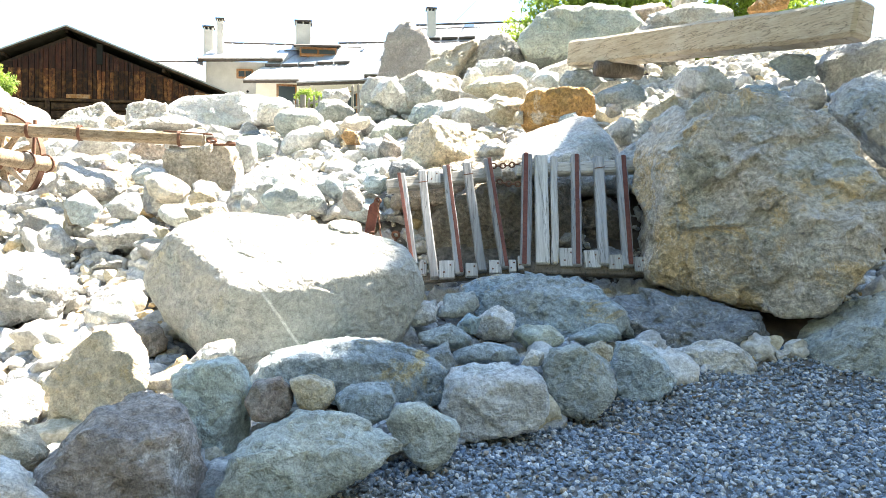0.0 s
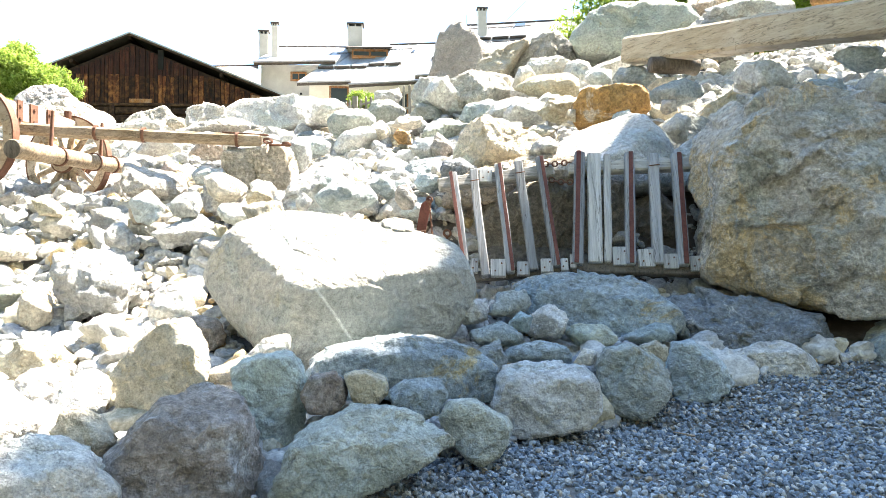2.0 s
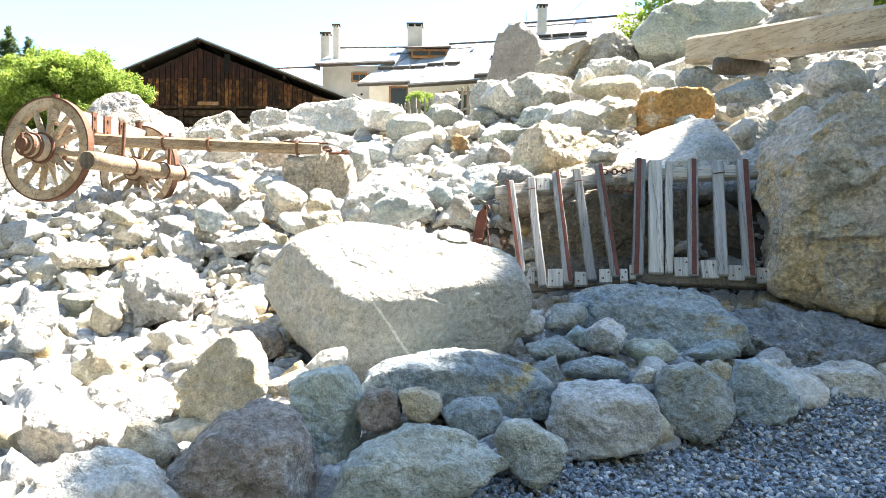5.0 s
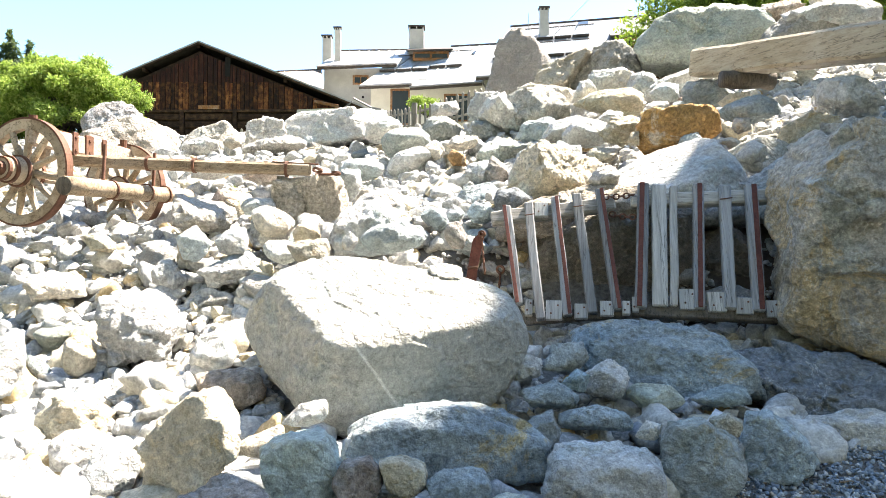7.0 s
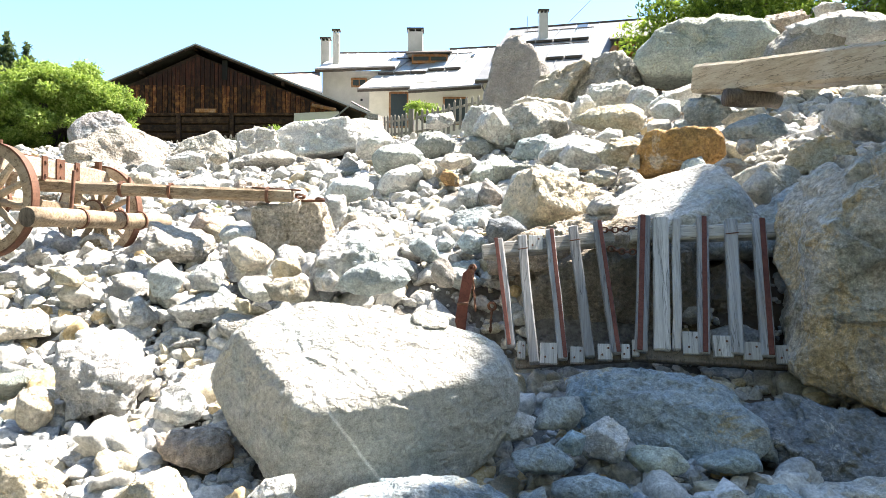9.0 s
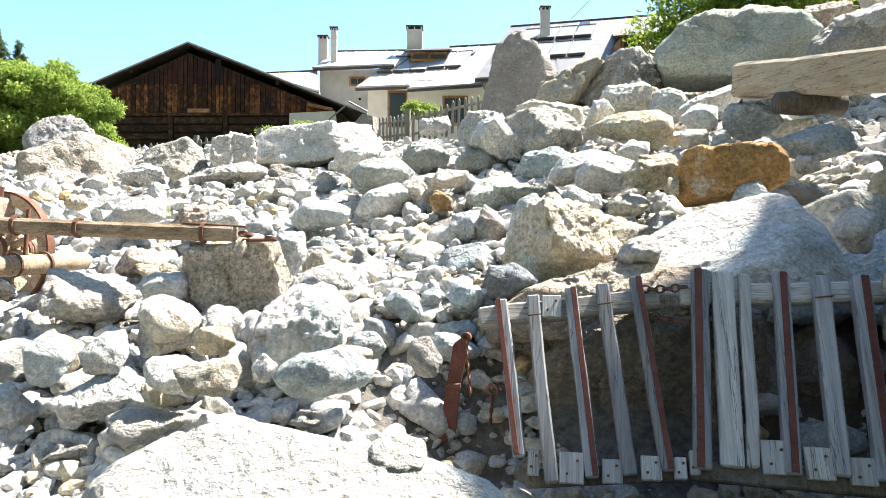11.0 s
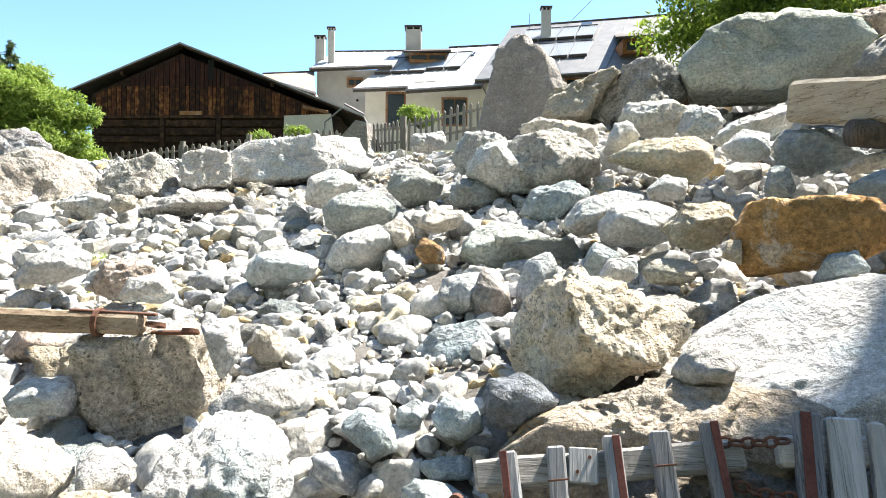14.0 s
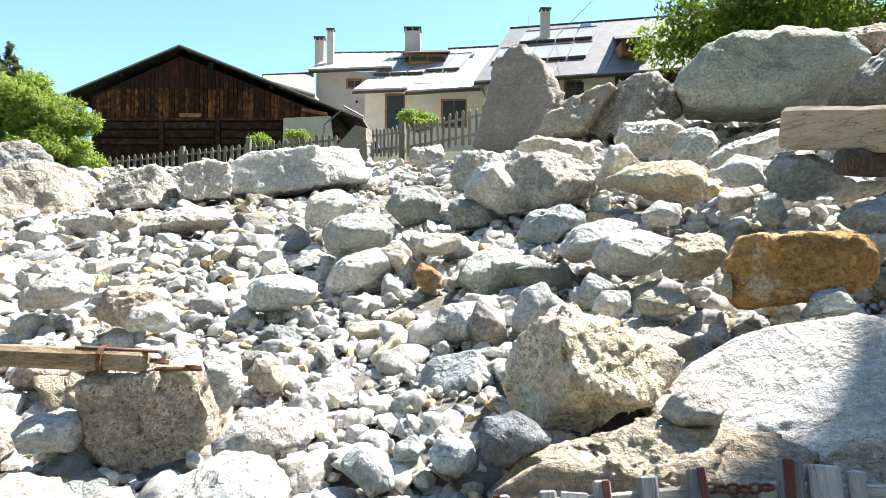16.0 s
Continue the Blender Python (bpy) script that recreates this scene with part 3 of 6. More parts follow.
def boulder(kind, x, y, z, turn, deep, facets, label, rounded=0.0, seed=0, lean=0.0, cut=(), plain=False):
    cuts = [tuple(float(v) for v in c.split(":")) for c in facets.split()]
    size = sum(c[1] for c in cuts) / len(cuts)
    level = 7 if size > 0.55 and y < 6 else 6 if size > 0.3 and y < 8 else 5 if size > 0.13 else 4
    v, f = rock_mesh(deep, cuts, seed, rounded, level, lean, cut, plain)
    v[:, 1] += lean * v[:, 2]
    name = "boulder" if size > 0.15 else "stone"
    ob = new(name, raw_mesh(name, v, f, ROCK[kind]))
    ob.matrix_world = pose(x, y, z, 0, 0, turn)
    tagged(ob, label, name, "boulders of the rockfall")
    PLACED.append((x, y, z, size, deep))
    return ob


# the boulders that stand out, from the path up to the crest
boulder("n", -0.40, 2.56, 0.07, 11, 0.20, "-173:0.262 -138:0.239 -86:0.132 -66:0.095 -62:0.097 56:0.200 84:0.157 111:0.157 123:0.175 153:0.236", "egg-shaped pale grey boulder resting on the gravel edge", 0.5, seed=1, cut=[(0, -1, 0.15, 0.17), (0.1, -0.6, 0.8, 0.15)], plain=True)
boulder("d", -0.97, 2.49, 0.07, 25, 0.23, "-165:0.228 -159:0.228 -91:0.208 -39:0.283 12:0.234 21:0.230 66:0.241 96:0.218 126:0.190 141:0.201", "dark brown-grey boulder with lichen patches", 0.5, seed=2, cut=[(-0.12, -1, 0.2, 0.2), (0.85, -0.6, 0.1, 0.22), (0, -0.4, 1, 0.2)], plain=True)
boulder("c", -1.34, 3.00, 0.25, 27, 0.21, "-170:0.173 -78:0.187 -48:0.133 -46:0.135 -3:0.184 24:0.223 76:0.243 120:0.166 141:0.146", "pointed pale buff boulder standing on edge", 0.0, seed=3, cut=[(-0.45, -1, 0.1, 0.09), (0.75, -0.35, 0.45, 0.18)], plain=True)
boulder("n", -0.86, 2.96, 0.16, 19, 0.16, "-172:0.124 -161:0.111 -129:0.142 -61:0.176 -14:0.152 6:0.140 29:0.168 86:0.192 105:0.189 141:0.182", "greenish grey twisted boulder beside the gravel", 0.5, seed=4, cut=[(-0.3, -1, 0.1, 0.15), (0.6, -0.8, -0.1, 0.17)], plain=True)
boulder("t", -1.12, 3.16, 0.23, 23, 0.08, "-99:0.051 -56:0.064 0:0.109 112:0.037", "yellow buff stone wedged between boulders", 0.5, seed=5)
boulder("u", -0.40, 3.48, 0.22, 8, 0.26, "-154:0.394 -93:0.136 -69:0.274 18:0.395 52:0.248 72:0.167 93:0.141 102:0.156 139:0.324", "long rounded grey boulder with rusty stains", 0.5, seed=6, cut=[(0.1, -1, 0.1, 0.22), (0.1, -0.6, 0.8, 0.19)], plain=True)
boulder("d", -0.62, 2.88, 0.21, 14, 0.09, "-162:0.082 -99:0.078 -49:0.076 -5:0.084 38:0.083 96:0.074 150:0.072", "small purplish brown angular stone", 0.0, seed=7, cut=[(0.3, -1, 0.1, 0.08), (-0.6, -0.8, 0.2, 0.09)], plain=True)
boulder("t", -0.46, 2.90, 0.23, 11, 0.07, "-158:0.063 -97:0.061 -46:0.076 15:0.081 69:0.059 101:0.064", "small green and ochre stained stone", 0.5, seed=8, cut=[(-0.2, -1, 0.2, 0.07)], plain=True)
boulder("b", -0.26, 2.88, 0.19, 7, 0.09, "-153:0.089 -108:0.071 -66:0.076 -15:0.103 36:0.106 93:0.073 128:0.088", "blue-grey block in the rock border", 0.0, seed=9, cut=[(0.1, -1, 0.1, 0.08), (0, -0.5, 1, 0.08)], plain=True)
boulder("n", -0.04, 2.84, 0.09, 2, 0.12, "-142:0.089 -115:0.094 -63:0.110 -32:0.119 25:0.123 62:0.095 95:0.113 148:0.134", "rounded greenish grey stone on the gravel edge", 0.5, seed=10, cut=[(0.1, -1, 0.2, 0.1), (-0.6, -0.8, 0, 0.11)], plain=True)
boulder("g", 0.25, 3.28, 0.12, -4, 0.19, "-150:0.209 -122:0.186 -80:0.132 -31:0.203 8:0.220 48:0.204 89:0.149 97:0.156 167:0.215", "squarish pale grey boulder on the gravel edge", 0.5, seed=11, cut=[(0, -1, 0.12, 0.17), (0, -0.45, 1, 0.17)], plain=True)
boulder("n", 0.67, 3.58, 0.15, -11, 0.17, "-169:0.160 -108:0.165 -72:0.151 -38:0.155 13:0.159 56:0.139 104:0.160 148:0.176", "rounded grey boulder on the gravel edge", 0.5, seed=12, cut=[(-0.1, -1, 0.2, 0.15), (0.5, -0.7, 0.5, 0.16)], plain=True)
boulder("b", 1.04, 3.80, 0.15, -16, 0.15, "-166:0.148 -78:0.134 -44:0.146 33:0.108 53:0.102 96:0.156 165:0.169", "grey wedge-shaped boulder on the gravel edge", 0.5, seed=13, cut=[(-0.35, -1, 0.1, 0.12), (0.6, -0.8, 0.1, 0.13)], plain=True)
boulder("g", 1.50, 4.16, 0.15, -21, 0.17, "-146:0.171 -121:0.151 -82:0.117 -14:0.222 38:0.168 74:0.136 106:0.106", "flat pale limestone block on the gravel edge", 0.5, seed=14, cut=[(0.05, -1, 0.1, 0.13), (0, -0.35, 1, 0.11)], plain=True)
boulder("b", 2.43, 4.25, 0.23, -31, 0.36, "-116:0.310 -91:0.296 -68:0.339 -1:0.422 42:0.425 94:0.276 125:0.246 152:0.309", "large layered grey boulder at the gravel edge", 0.5, seed=15)
boulder("u", 0.66, 4.68, 0.40, -8, 0.39, "-170:0.485 -110:0.278 -88:0.223 -72:0.291 22:0.414 50:0.294 71:0.230 88:0.217 98:0.248 106:0.299", "broad blue-grey boulder under the timber racks", 0.0, seed=16, cut=[(0, -1, 0.35, 0.3), (0.1, -0.5, 0.85, 0.22), (-0.6, -0.6, 0.3, 0.4)], plain=True)
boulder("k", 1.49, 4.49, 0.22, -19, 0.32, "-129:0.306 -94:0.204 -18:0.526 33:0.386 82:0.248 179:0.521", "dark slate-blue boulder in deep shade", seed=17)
boulder("q", 2.12, 5.02, 1.06, -24, 0.73, "-177:0.772 -168:0.774 -105:0.647 -92:0.684 -47:0.753 -27:0.718 1:0.686 24:0.665 54:0.683 82:0.693 97:0.746 133:0.909 174:0.802", "giant rounded grey and ochre boulder over a hollow", 0.5, seed=18, cut=[(-1, -0.35, 0.05, 0.72), (-0.25, -1, -0.15, 0.68), (0.3, -1, 0.55, 0.74), (-0.75, -0.6, 0.75, 0.9)], plain=True)
boulder("g", 1.82, 5.90, 1.51, -18, 0.35, "-109:0.344 -68:0.268 -16:0.406 17:0.458 66:0.395 103:0.256 123:0.255 163:0.394", "smooth pale boulder behind the giant one", 0.6, seed=19, cut=[(-0.35, -0.8, 0.5, 0.26), (0.3, -1, 0.1, 0.3)], plain=True)
boulder("v", -0.89, 4.09, 0.54, 16, 0.5, "-138:0.510 -122:0.462 -85:0.490 -69:0.525 -41:0.665 -27:0.752 26:0.829 73:0.494 91:0.524 122:0.593 143:0.662", "huge pale grey boulder with a white quartz vein", 0.6, seed=20, cut=[(0.30, -1, -0.15, 0.45), (-0.8, -0.75, 0.12, 0.53), (0.05, -0.55, 0.85, 0.31)], plain=True)
boulder("c", -0.548, 4.27, 0.905, 9, 0.075, "-110:0.046 -72:0.059 5:0.093 78:0.055 102:0.054 167:0.089", "small blocky stone lying on the huge boulder", 0.5, seed=21, cut=[(0.25, -0.65, 1, 0.048)], plain=True)
boulder("b", 0.03, 4.00, 0.31, 1, 0.11, "-139:0.110 -88:0.069 -34:0.142 53:0.081 107:0.058", "flat slate-grey stone in the rubble pocket", seed=22)
boulder("g", 0.32, 4.22, 0.36, -4, 0.11, "-94:0.100 -68:0.096 -5:0.115 71:0.088 128:0.093 172:0.107", "angular grey stone in the rubble pocket", seed=23)
boulder("n", 0.55, 4.14, 0.29, -7, 0.10, "-135:0.100 -89:0.062 -45:0.120 45:0.101 90:0.063 135:0.120", "rounded mottled stone in the rubble pocket", 1.0, seed=24)
boulder("b", 0.85, 4.16, 0.30, -11, 0.09, "-103:0.062 -78:0.053 -1:0.146 87:0.060 115:0.036", "flat blue-grey stone in the rubble pocket", seed=25)
boulder("b", 0.11, 4.32, 0.45, -1, 0.11, "-95:0.077 -45:0.099 31:0.120 95:0.073 153:0.095", "blue-grey stone in the rubble pocket", seed=26)
boulder("b", 0.25, 3.84, 0.24, -3, 0.10, "-90:0.058 -19:0.162 81:0.056 104:0.058 180:0.180", "flat blue-grey stone in the rubble pocket", seed=27)
boulder("g", 0.45, 3.60, 0.25, -7, 0.05, "-92:0.041 -12:0.054 75:0.040 146:0.029", "small pale stone in the rubble pocket", 1.0, seed=28)
boulder("t", 0.78, 3.68, 0.27, -12, 0.06, "-133:0.034 -89:0.052 -12:0.069 63:0.050 110:0.047", "small two-toned stone in the rubble pocket", seed=29)
boulder("g", -0.12, 4.16, 0.42, 3, 0.09, "-126:0.080 -79:0.068 -10:0.102 74:0.073 130:0.058", "grey stone beside the huge boulder", seed=30)
boulder("b", 0.15, 4.08, 0.37, -1, 0.07, "-99:0.048 -21:0.070 68:0.056 135:0.035", "small slate stone in the rubble pocket", seed=31)
boulder("b", 0.01, 3.52, 0.25, 1, 0.08, "-154:0.044 -109:0.062 -10:0.072 23:0.064 110:0.069", "blue-grey stone in the rubble pocket", seed=32)
boulder("g", -1.00, 3.36, 0.32, 19, 0.08, "-100:0.059 -73:0.060 4:0.096 101:0.043 135:0.040", "small crumbly pale stone", seed=33)
boulder("g", -1.85, 2.73, 0.10, 38, 0.14, "-178:0.149 -81:0.122 -57:0.114 6:0.148 43:0.137 94:0.129", "sunlit pale boulder with a flat top", seed=34, lean=0.50)
boulder("t", -1.37, 2.56, 0.12, 32, 0.10, "-124:0.053 -33:0.099 30:0.073 60:0.069 106:0.097 163:0.099", "yellowish angular stone of the rockfall", seed=35)
boulder("g", -1.31, 2.21, 0.05, 35, 0.19, "-167:0.204 -101:0.145 -69:0.196 20:0.207 42:0.166 61:0.150 95:0.151 120:0.174", "broad sunlit pale grey boulder", 0.5, seed=36, cut=[(0.1, -1, 0.4, 0.2), (0, -0.4, 1, 0.15)], plain=True)
boulder("g", -1.70, 3.04, 0.15, 33, 0.11, "-147:0.113 -76:0.087 -28:0.109 17:0.114 87:0.106 134:0.070", "sunlit white angular stone", seed=37, lean=0.50)
boulder("g", -1.98, 3.20, 0.15, 35, 0.10, "-162:0.098 -95:0.076 -25:0.096 34:0.108 86:0.079 118:0.089", "sunlit white stone of the rockfall", seed=38, lean=0.50)
boulder("g", -2.36, 4.25, 0.59, 33, 0.22, "-165:0.224 -78:0.186 -28:0.216 35:0.205 76:0.173 103:0.205 160:0.249", "flat-topped white sunlit boulder", seed=39, lean=0.50)
boulder("t", -2.58, 4.00, 0.43, 38, 0.11, "-163:0.098 -109:0.110 -46:0.106 4:0.090 56:0.107 108:0.116 172:0.089", "stubby brownish stone of the rockfall", 1.0, seed=40)
boulder("g", -1.85, 4.16, 0.46, 28, 0.13, "-167:0.146 -82:0.127 -11:0.135 39:0.102 116:0.102 161:0.110", "angular sunlit grey stone", seed=41)
boulder("d", -1.60, 3.84, 0.31, 27, 0.14, "-165:0.147 -113:0.081 -63:0.118 8:0.166 61:0.131 97:0.098", "shaded dark stone beside the huge boulder", seed=42)
boulder("g", -2.78, 3.68, 0.44, 42, 0.13, "-171:0.109 -96:0.161 -26:0.104 8:0.109 103:0.142 144:0.096", "sunlit white boulder of the rockfall", seed=43, lean=0.50)
boulder("t", -2.23, 3.52, 0.19, 38, 0.15, "-171:0.165 -103:0.131 -71:0.122 -19:0.157 50:0.131 85:0.124 132:0.154", "buff flat-lying stone of the rockfall", seed=44)
boulder("g", -2.00, 3.28, 0.01, 37, 0.14, "-157:0.147 -96:0.091 -1:0.184 52:0.086 74:0.083 120:0.140", "sunlit white stone of the rockfall", seed=45, lean=0.50)
boulder("g", -2.52, 4.80, 0.86, 32, 0.12, "-171:0.112 -119:0.092 -68:0.128 13:0.101 39:0.076 115:0.114", "rounded sunlit grey stone", 0.5, seed=46)
boulder("g", -3.26, 4.64, 0.79, 39, 0.14, "-153:0.156 -84:0.088 -11:0.183 48:0.144 90:0.100 120:0.118", "angular sunlit grey stone", seed=47, lean=0.50)
boulder("t", -3.17, 4.96, 1.09, 36, 0.09, "-153:0.073 -98:0.062 -14:0.106 49:0.067 100:0.071", "small buff stone of the rockfall", seed=48)
boulder("t", -2.53, 5.12, 1.07, 30, 0.11, "-161:0.113 -86:0.092 -9:0.117 66:0.085 126:0.086", "small buff stone of the rockfall", seed=49)
boulder("g", -2.12, 4.88, 0.92, 27, 0.16, "-142:0.184 -86:0.114 -40:0.157 38:0.168 115:0.071", "sunlit white angular stone", seed=50, lean=0.50)
boulder("g", -2.01, 5.28, 1.19, 24, 0.15, "-145:0.170 -82:0.116 -18:0.149 49:0.130 99:0.126 164:0.143", "sunlit white angular stone", seed=51, lean=0.50)
boulder("g", -1.30, 5.29, 1.20, 23, 0.23, "-145:0.251 -104:0.213 -75:0.205 -31:0.227 -2:0.246 45:0.255 95:0.202 133:0.190 161:0.209", "pitted white sunlit boulder", seed=52, lean=0.50)
boulder("w", -2.01, 6.02, 1.38, 32, 0.3, "-171:0.287 -152:0.269 -124:0.274 -85:0.285 -55:0.293 -25:0.303 5:0.348 75:0.317 100:0.260 163:0.331", "squarish veined grey boulder under the cart pole", 0.0, seed=53, cut=[(-0.15, -1, -0.12, 0.22), (0.85, -0.55, 0.05, 0.30), (-0.7, -0.7, -0.1, 0.30)], plain=True)
boulder("g", -1.60, 5.92, 1.58, 23, 0.10, "-161:0.054 -35:0.085 6:0.083 89:0.135", "pale block beside the pole boulder", seed=54)
boulder("g", -1.32, 5.68, 1.45, 21, 0.13, "-88:0.085 -1:0.208 83:0.091 105:0.060 127:0.076", "sunlit white stone of the rockfall", seed=55, lean=0.50)
boulder("g", -1.95, 5.20, 1.24, 33, 0.14, "-165:0.142 -136:0.133 -86:0.111 -49:0.127 26:0.130 61:0.101 92:0.117 154:0.161", "sunlit white stone of the rockfall", 0.5, seed=56, lean=0.50)
boulder("g", -1.70, 5.28, 1.24, 29, 0.09, "-164:0.103 -91:0.069 -40:0.103 34:0.082 80:0.063 121:0.081", "sunlit white stone of the rockfall", seed=57, lean=0.50)
boulder("t", -1.66, 5.12, 1.15, 30, 0.09, "-163:0.106 -90:0.068 -46:0.086 42:0.079 86:0.063 142:0.095", "buff angular stone of the rockfall", seed=58)
boulder("g", -2.72, 5.60, 1.32, 39, 0.18, "-164:0.229 -97:0.137 -47:0.202 12:0.227 85:0.129 153:0.223", "broad sunlit white stone", seed=59, lean=0.50)
boulder("g", -2.29, 5.68, 1.39, 33, 0.11, "-159:0.136 -92:0.073 -32:0.130 30:0.126 88:0.074 130:0.102", "sunlit white stone of the rockfall", seed=60, lean=0.50)
boulder("g", -1.73, 4.88, 1.02, 33, 0.11, "-170:0.134 -110:0.084 -67:0.074 14:0.132 58:0.088 93:0.083 148:0.135", "sunlit white stone of the rockfall", 0.5, seed=61, lean=0.50)
boulder("t", -1.52, 4.80, 1.02, 30, 0.10, "-153:0.120 -95:0.067 -34:0.113 17:0.144 100:0.080", "buff angular stone of the rockfall", seed=62)
boulder("g", -2.16, 4.96, 1.10, 38, 0.11, "-156:0.109 -92:0.100 -28:0.095 0:0.120 96:0.090 124:0.071", "sunlit white stone of the rockfall", seed=63, lean=0.50)
boulder("g", -2.38, 4.88, 1.08, 42, 0.12, "-171:0.103 -98:0.123 -48:0.088 -19:0.096 37:0.102 123:0.100", "sunlit white stone of the rockfall", seed=64, lean=0.50)
boulder("g", -1.23, 4.72, 1.09, 26, 0.06, "-171:0.055 -95:0.062 -30:0.045 49:0.044 138:0.047", "pale grey stone of the rockfall", 1.0, seed=65)
boulder("b", -0.92, 4.56, 1.10, 21, 0.14, "-162:0.183 -110:0.108 -77:0.088 -22:0.164 65:0.123 96:0.093 134:0.142", "grey stone behind the huge boulder", seed=66)
boulder("t", -0.93, 4.96, 1.12, 18, 0.07, "-157:0.086 -97:0.043 -66:0.051 18:0.094 81:0.039 114:0.061", "flat yellow ochre stone", 1.0, seed=67)
boulder("b", -0.90, 5.12, 1.14, 17, 0.08, "-144:0.075 -99:0.061 -39:0.076 33:0.071 89:0.067 154:0.080", "rounded grey stone of the rockfall", 1.0, seed=68)
boulder("d", -0.58, 4.88, 1.13, 12, 0.09, "-147:0.071 -86:0.088 -20:0.078 32:0.064 98:0.087 166:0.076", "smooth rounded brown-grey stone", 1.0, seed=69)
boulder("b", -0.57, 5.62, 1.08, 9, 0.12, "-117:0.086 -84:0.079 -46:0.130 54:0.074 81:0.066 148:0.130", "flat blue-grey stone of the rockfall", seed=70)
boulder("b", -0.88, 5.76, 1.29, 14, 0.11, "-146:0.083 -120:0.071 -69:0.103 21:0.088 69:0.076 135:0.102", "blue-grey angular stone of the rockfall", seed=71)
boulder("b", -0.74, 5.92, 1.33, 11, 0.07, "-180:0.069 -94:0.062 -34:0.055 37:0.057 117:0.047", "small blue-grey stone of the rockfall", 1.0, seed=72)
boulder("b", -0.54, 5.84, 1.33, 8, 0.10, "-151:0.089 -108:0.080 -60:0.091 16:0.096 76:0.080 135:0.091", "blue-grey angular stone of the rockfall", seed=73)
boulder("b", -0.57, 5.75, 1.15, 9, 0.06, "-135:0.064 -88:0.035 -4:0.103 96:0.053", "flat bluish slab beside the rack", seed=74)
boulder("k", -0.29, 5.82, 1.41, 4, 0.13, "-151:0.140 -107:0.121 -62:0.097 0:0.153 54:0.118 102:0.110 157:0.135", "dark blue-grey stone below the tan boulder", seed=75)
boulder("b", -0.67, 6.63, 1.53, 8, 0.18, "-138:0.217 -90:0.132 -65:0.154 6:0.230 53:0.177 103:0.105 137:0.131", "smooth blue-grey boulder of the rockfall", 1.0, seed=76)
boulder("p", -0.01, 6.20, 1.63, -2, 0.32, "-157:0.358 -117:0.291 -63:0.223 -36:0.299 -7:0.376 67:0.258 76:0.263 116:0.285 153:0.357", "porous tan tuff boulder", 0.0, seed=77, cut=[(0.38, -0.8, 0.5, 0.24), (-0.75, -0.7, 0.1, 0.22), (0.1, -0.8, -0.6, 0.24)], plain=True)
boulder("f", 0.22, 5.75, 1.33, -7, 0.33, "-165:0.617 -84:0.173 -59:0.284 -9:0.555 69:0.336 84:0.230 86:0.220 108:0.180 120:0.252 137:0.376", "broad brownish boulder behind the racks", 0.0, seed=78, cut=[(0, -0.5, 0.85, 0.15), (0, -1, 0.1, 0.22)], plain=True)
boulder("g", 0.95, 6.15, 1.57, -13, 0.5, "-149:0.614 -111:0.407 -88:0.374 -27:0.652 22:0.509 30:0.486 49:0.470 96:0.345 115:0.363 134:0.422", "large pale sloping slab in dappled sun", 0.6, seed=79, cut=[(-0.3, -0.55, 0.78, 0.20), (0.55, -0.7, 0.3, 0.46), (0, -1, 0, 0.5)], plain=True)
boulder("g", 0.39, 5.76, 1.59, -7, 0.11, "-116:0.093 -81:0.082 -16:0.115 50:0.098 106:0.072 146:0.081", "pale rounded stone of the rockfall", 1.0, seed=80)
boulder("s", 1.62, 6.45, 1.62, -15, 0.3, "-109:0.337 -81:0.341 -22:0.351 37:0.380 76:0.342 113:0.314 156:0.304", "smooth grey boulder with a rusty face", 0.6, seed=81, cut=[(-0.45, -0.9, 0.25, 0.24), (0.6, -0.7, 0.3, 0.26)], plain=True)
boulder("g", 1.38, 5.60, 1.69, -23, 0.11, "-146:0.081 -86:0.118 -13:0.091 61:0.105 134:0.086", "pale greenish boulder of the rockfall", 1.0, seed=82)
boulder("o", 1.08, 6.75, 2.09, -17, 0.25, "-162:0.348 -136:0.330 -80:0.150 -53:0.223 0:0.334 50:0.298 87:0.194 95:0.197 139:0.315 172:0.343", "rust-orange block boulder of the rockfall", 0.5, seed=83, cut=[(-0.1, -1, 0.12, 0.2), (0.75, -0.8, 0.1, 0.32)], plain=True)
boulder("t", 0.69, 6.64, 2.01, -9, 0.06, "-113:0.040 0:0.049 90:0.064 159:0.038", "small tan stone against the orange boulder", 1.0, seed=84)
boulder("t", 0.61, 7.04, 2.16, -8, 0.16, "-139:0.161 -93:0.127 -44:0.144 8:0.197 93:0.121 136:0.132", "buff and white angular boulder", seed=85)
boulder("g", 0.32, 7.28, 2.18, -4, 0.19, "-146:0.218 -97:0.139 -75:0.141 -14:0.221 64:0.167 94:0.135 147:0.190", "pale rounded boulder of the rockfall", 1.0, seed=86)
boulder("g", 0.12, 7.52, 2.26, -2, 0.20, "-127:0.207 -74:0.107 -41:0.133 75:0.174 104:0.123 140:0.169", "pale smooth boulder of the rockfall", 1.0, seed=87)
boulder("t", 0.44, 6.88, 1.91, -6, 0.11, "-156:0.129 -98:0.075 -72:0.077 21:0.129 84:0.070 122:0.098", "flat buff stone of the rockfall", seed=88)
boulder("b", 0.09, 6.96, 1.97, -2, 0.11, "-146:0.106 -68:0.079 -23:0.090 63:0.080 151:0.085", "blue-grey stone of the rockfall", 1.0, seed=89)
boulder("g", 0.16, 6.72, 1.91, -2, 0.09, "-104:0.061 -52:0.078 11:0.100 90:0.072 154:0.078", "pale rounded stone of the rockfall", 1.0, seed=90)
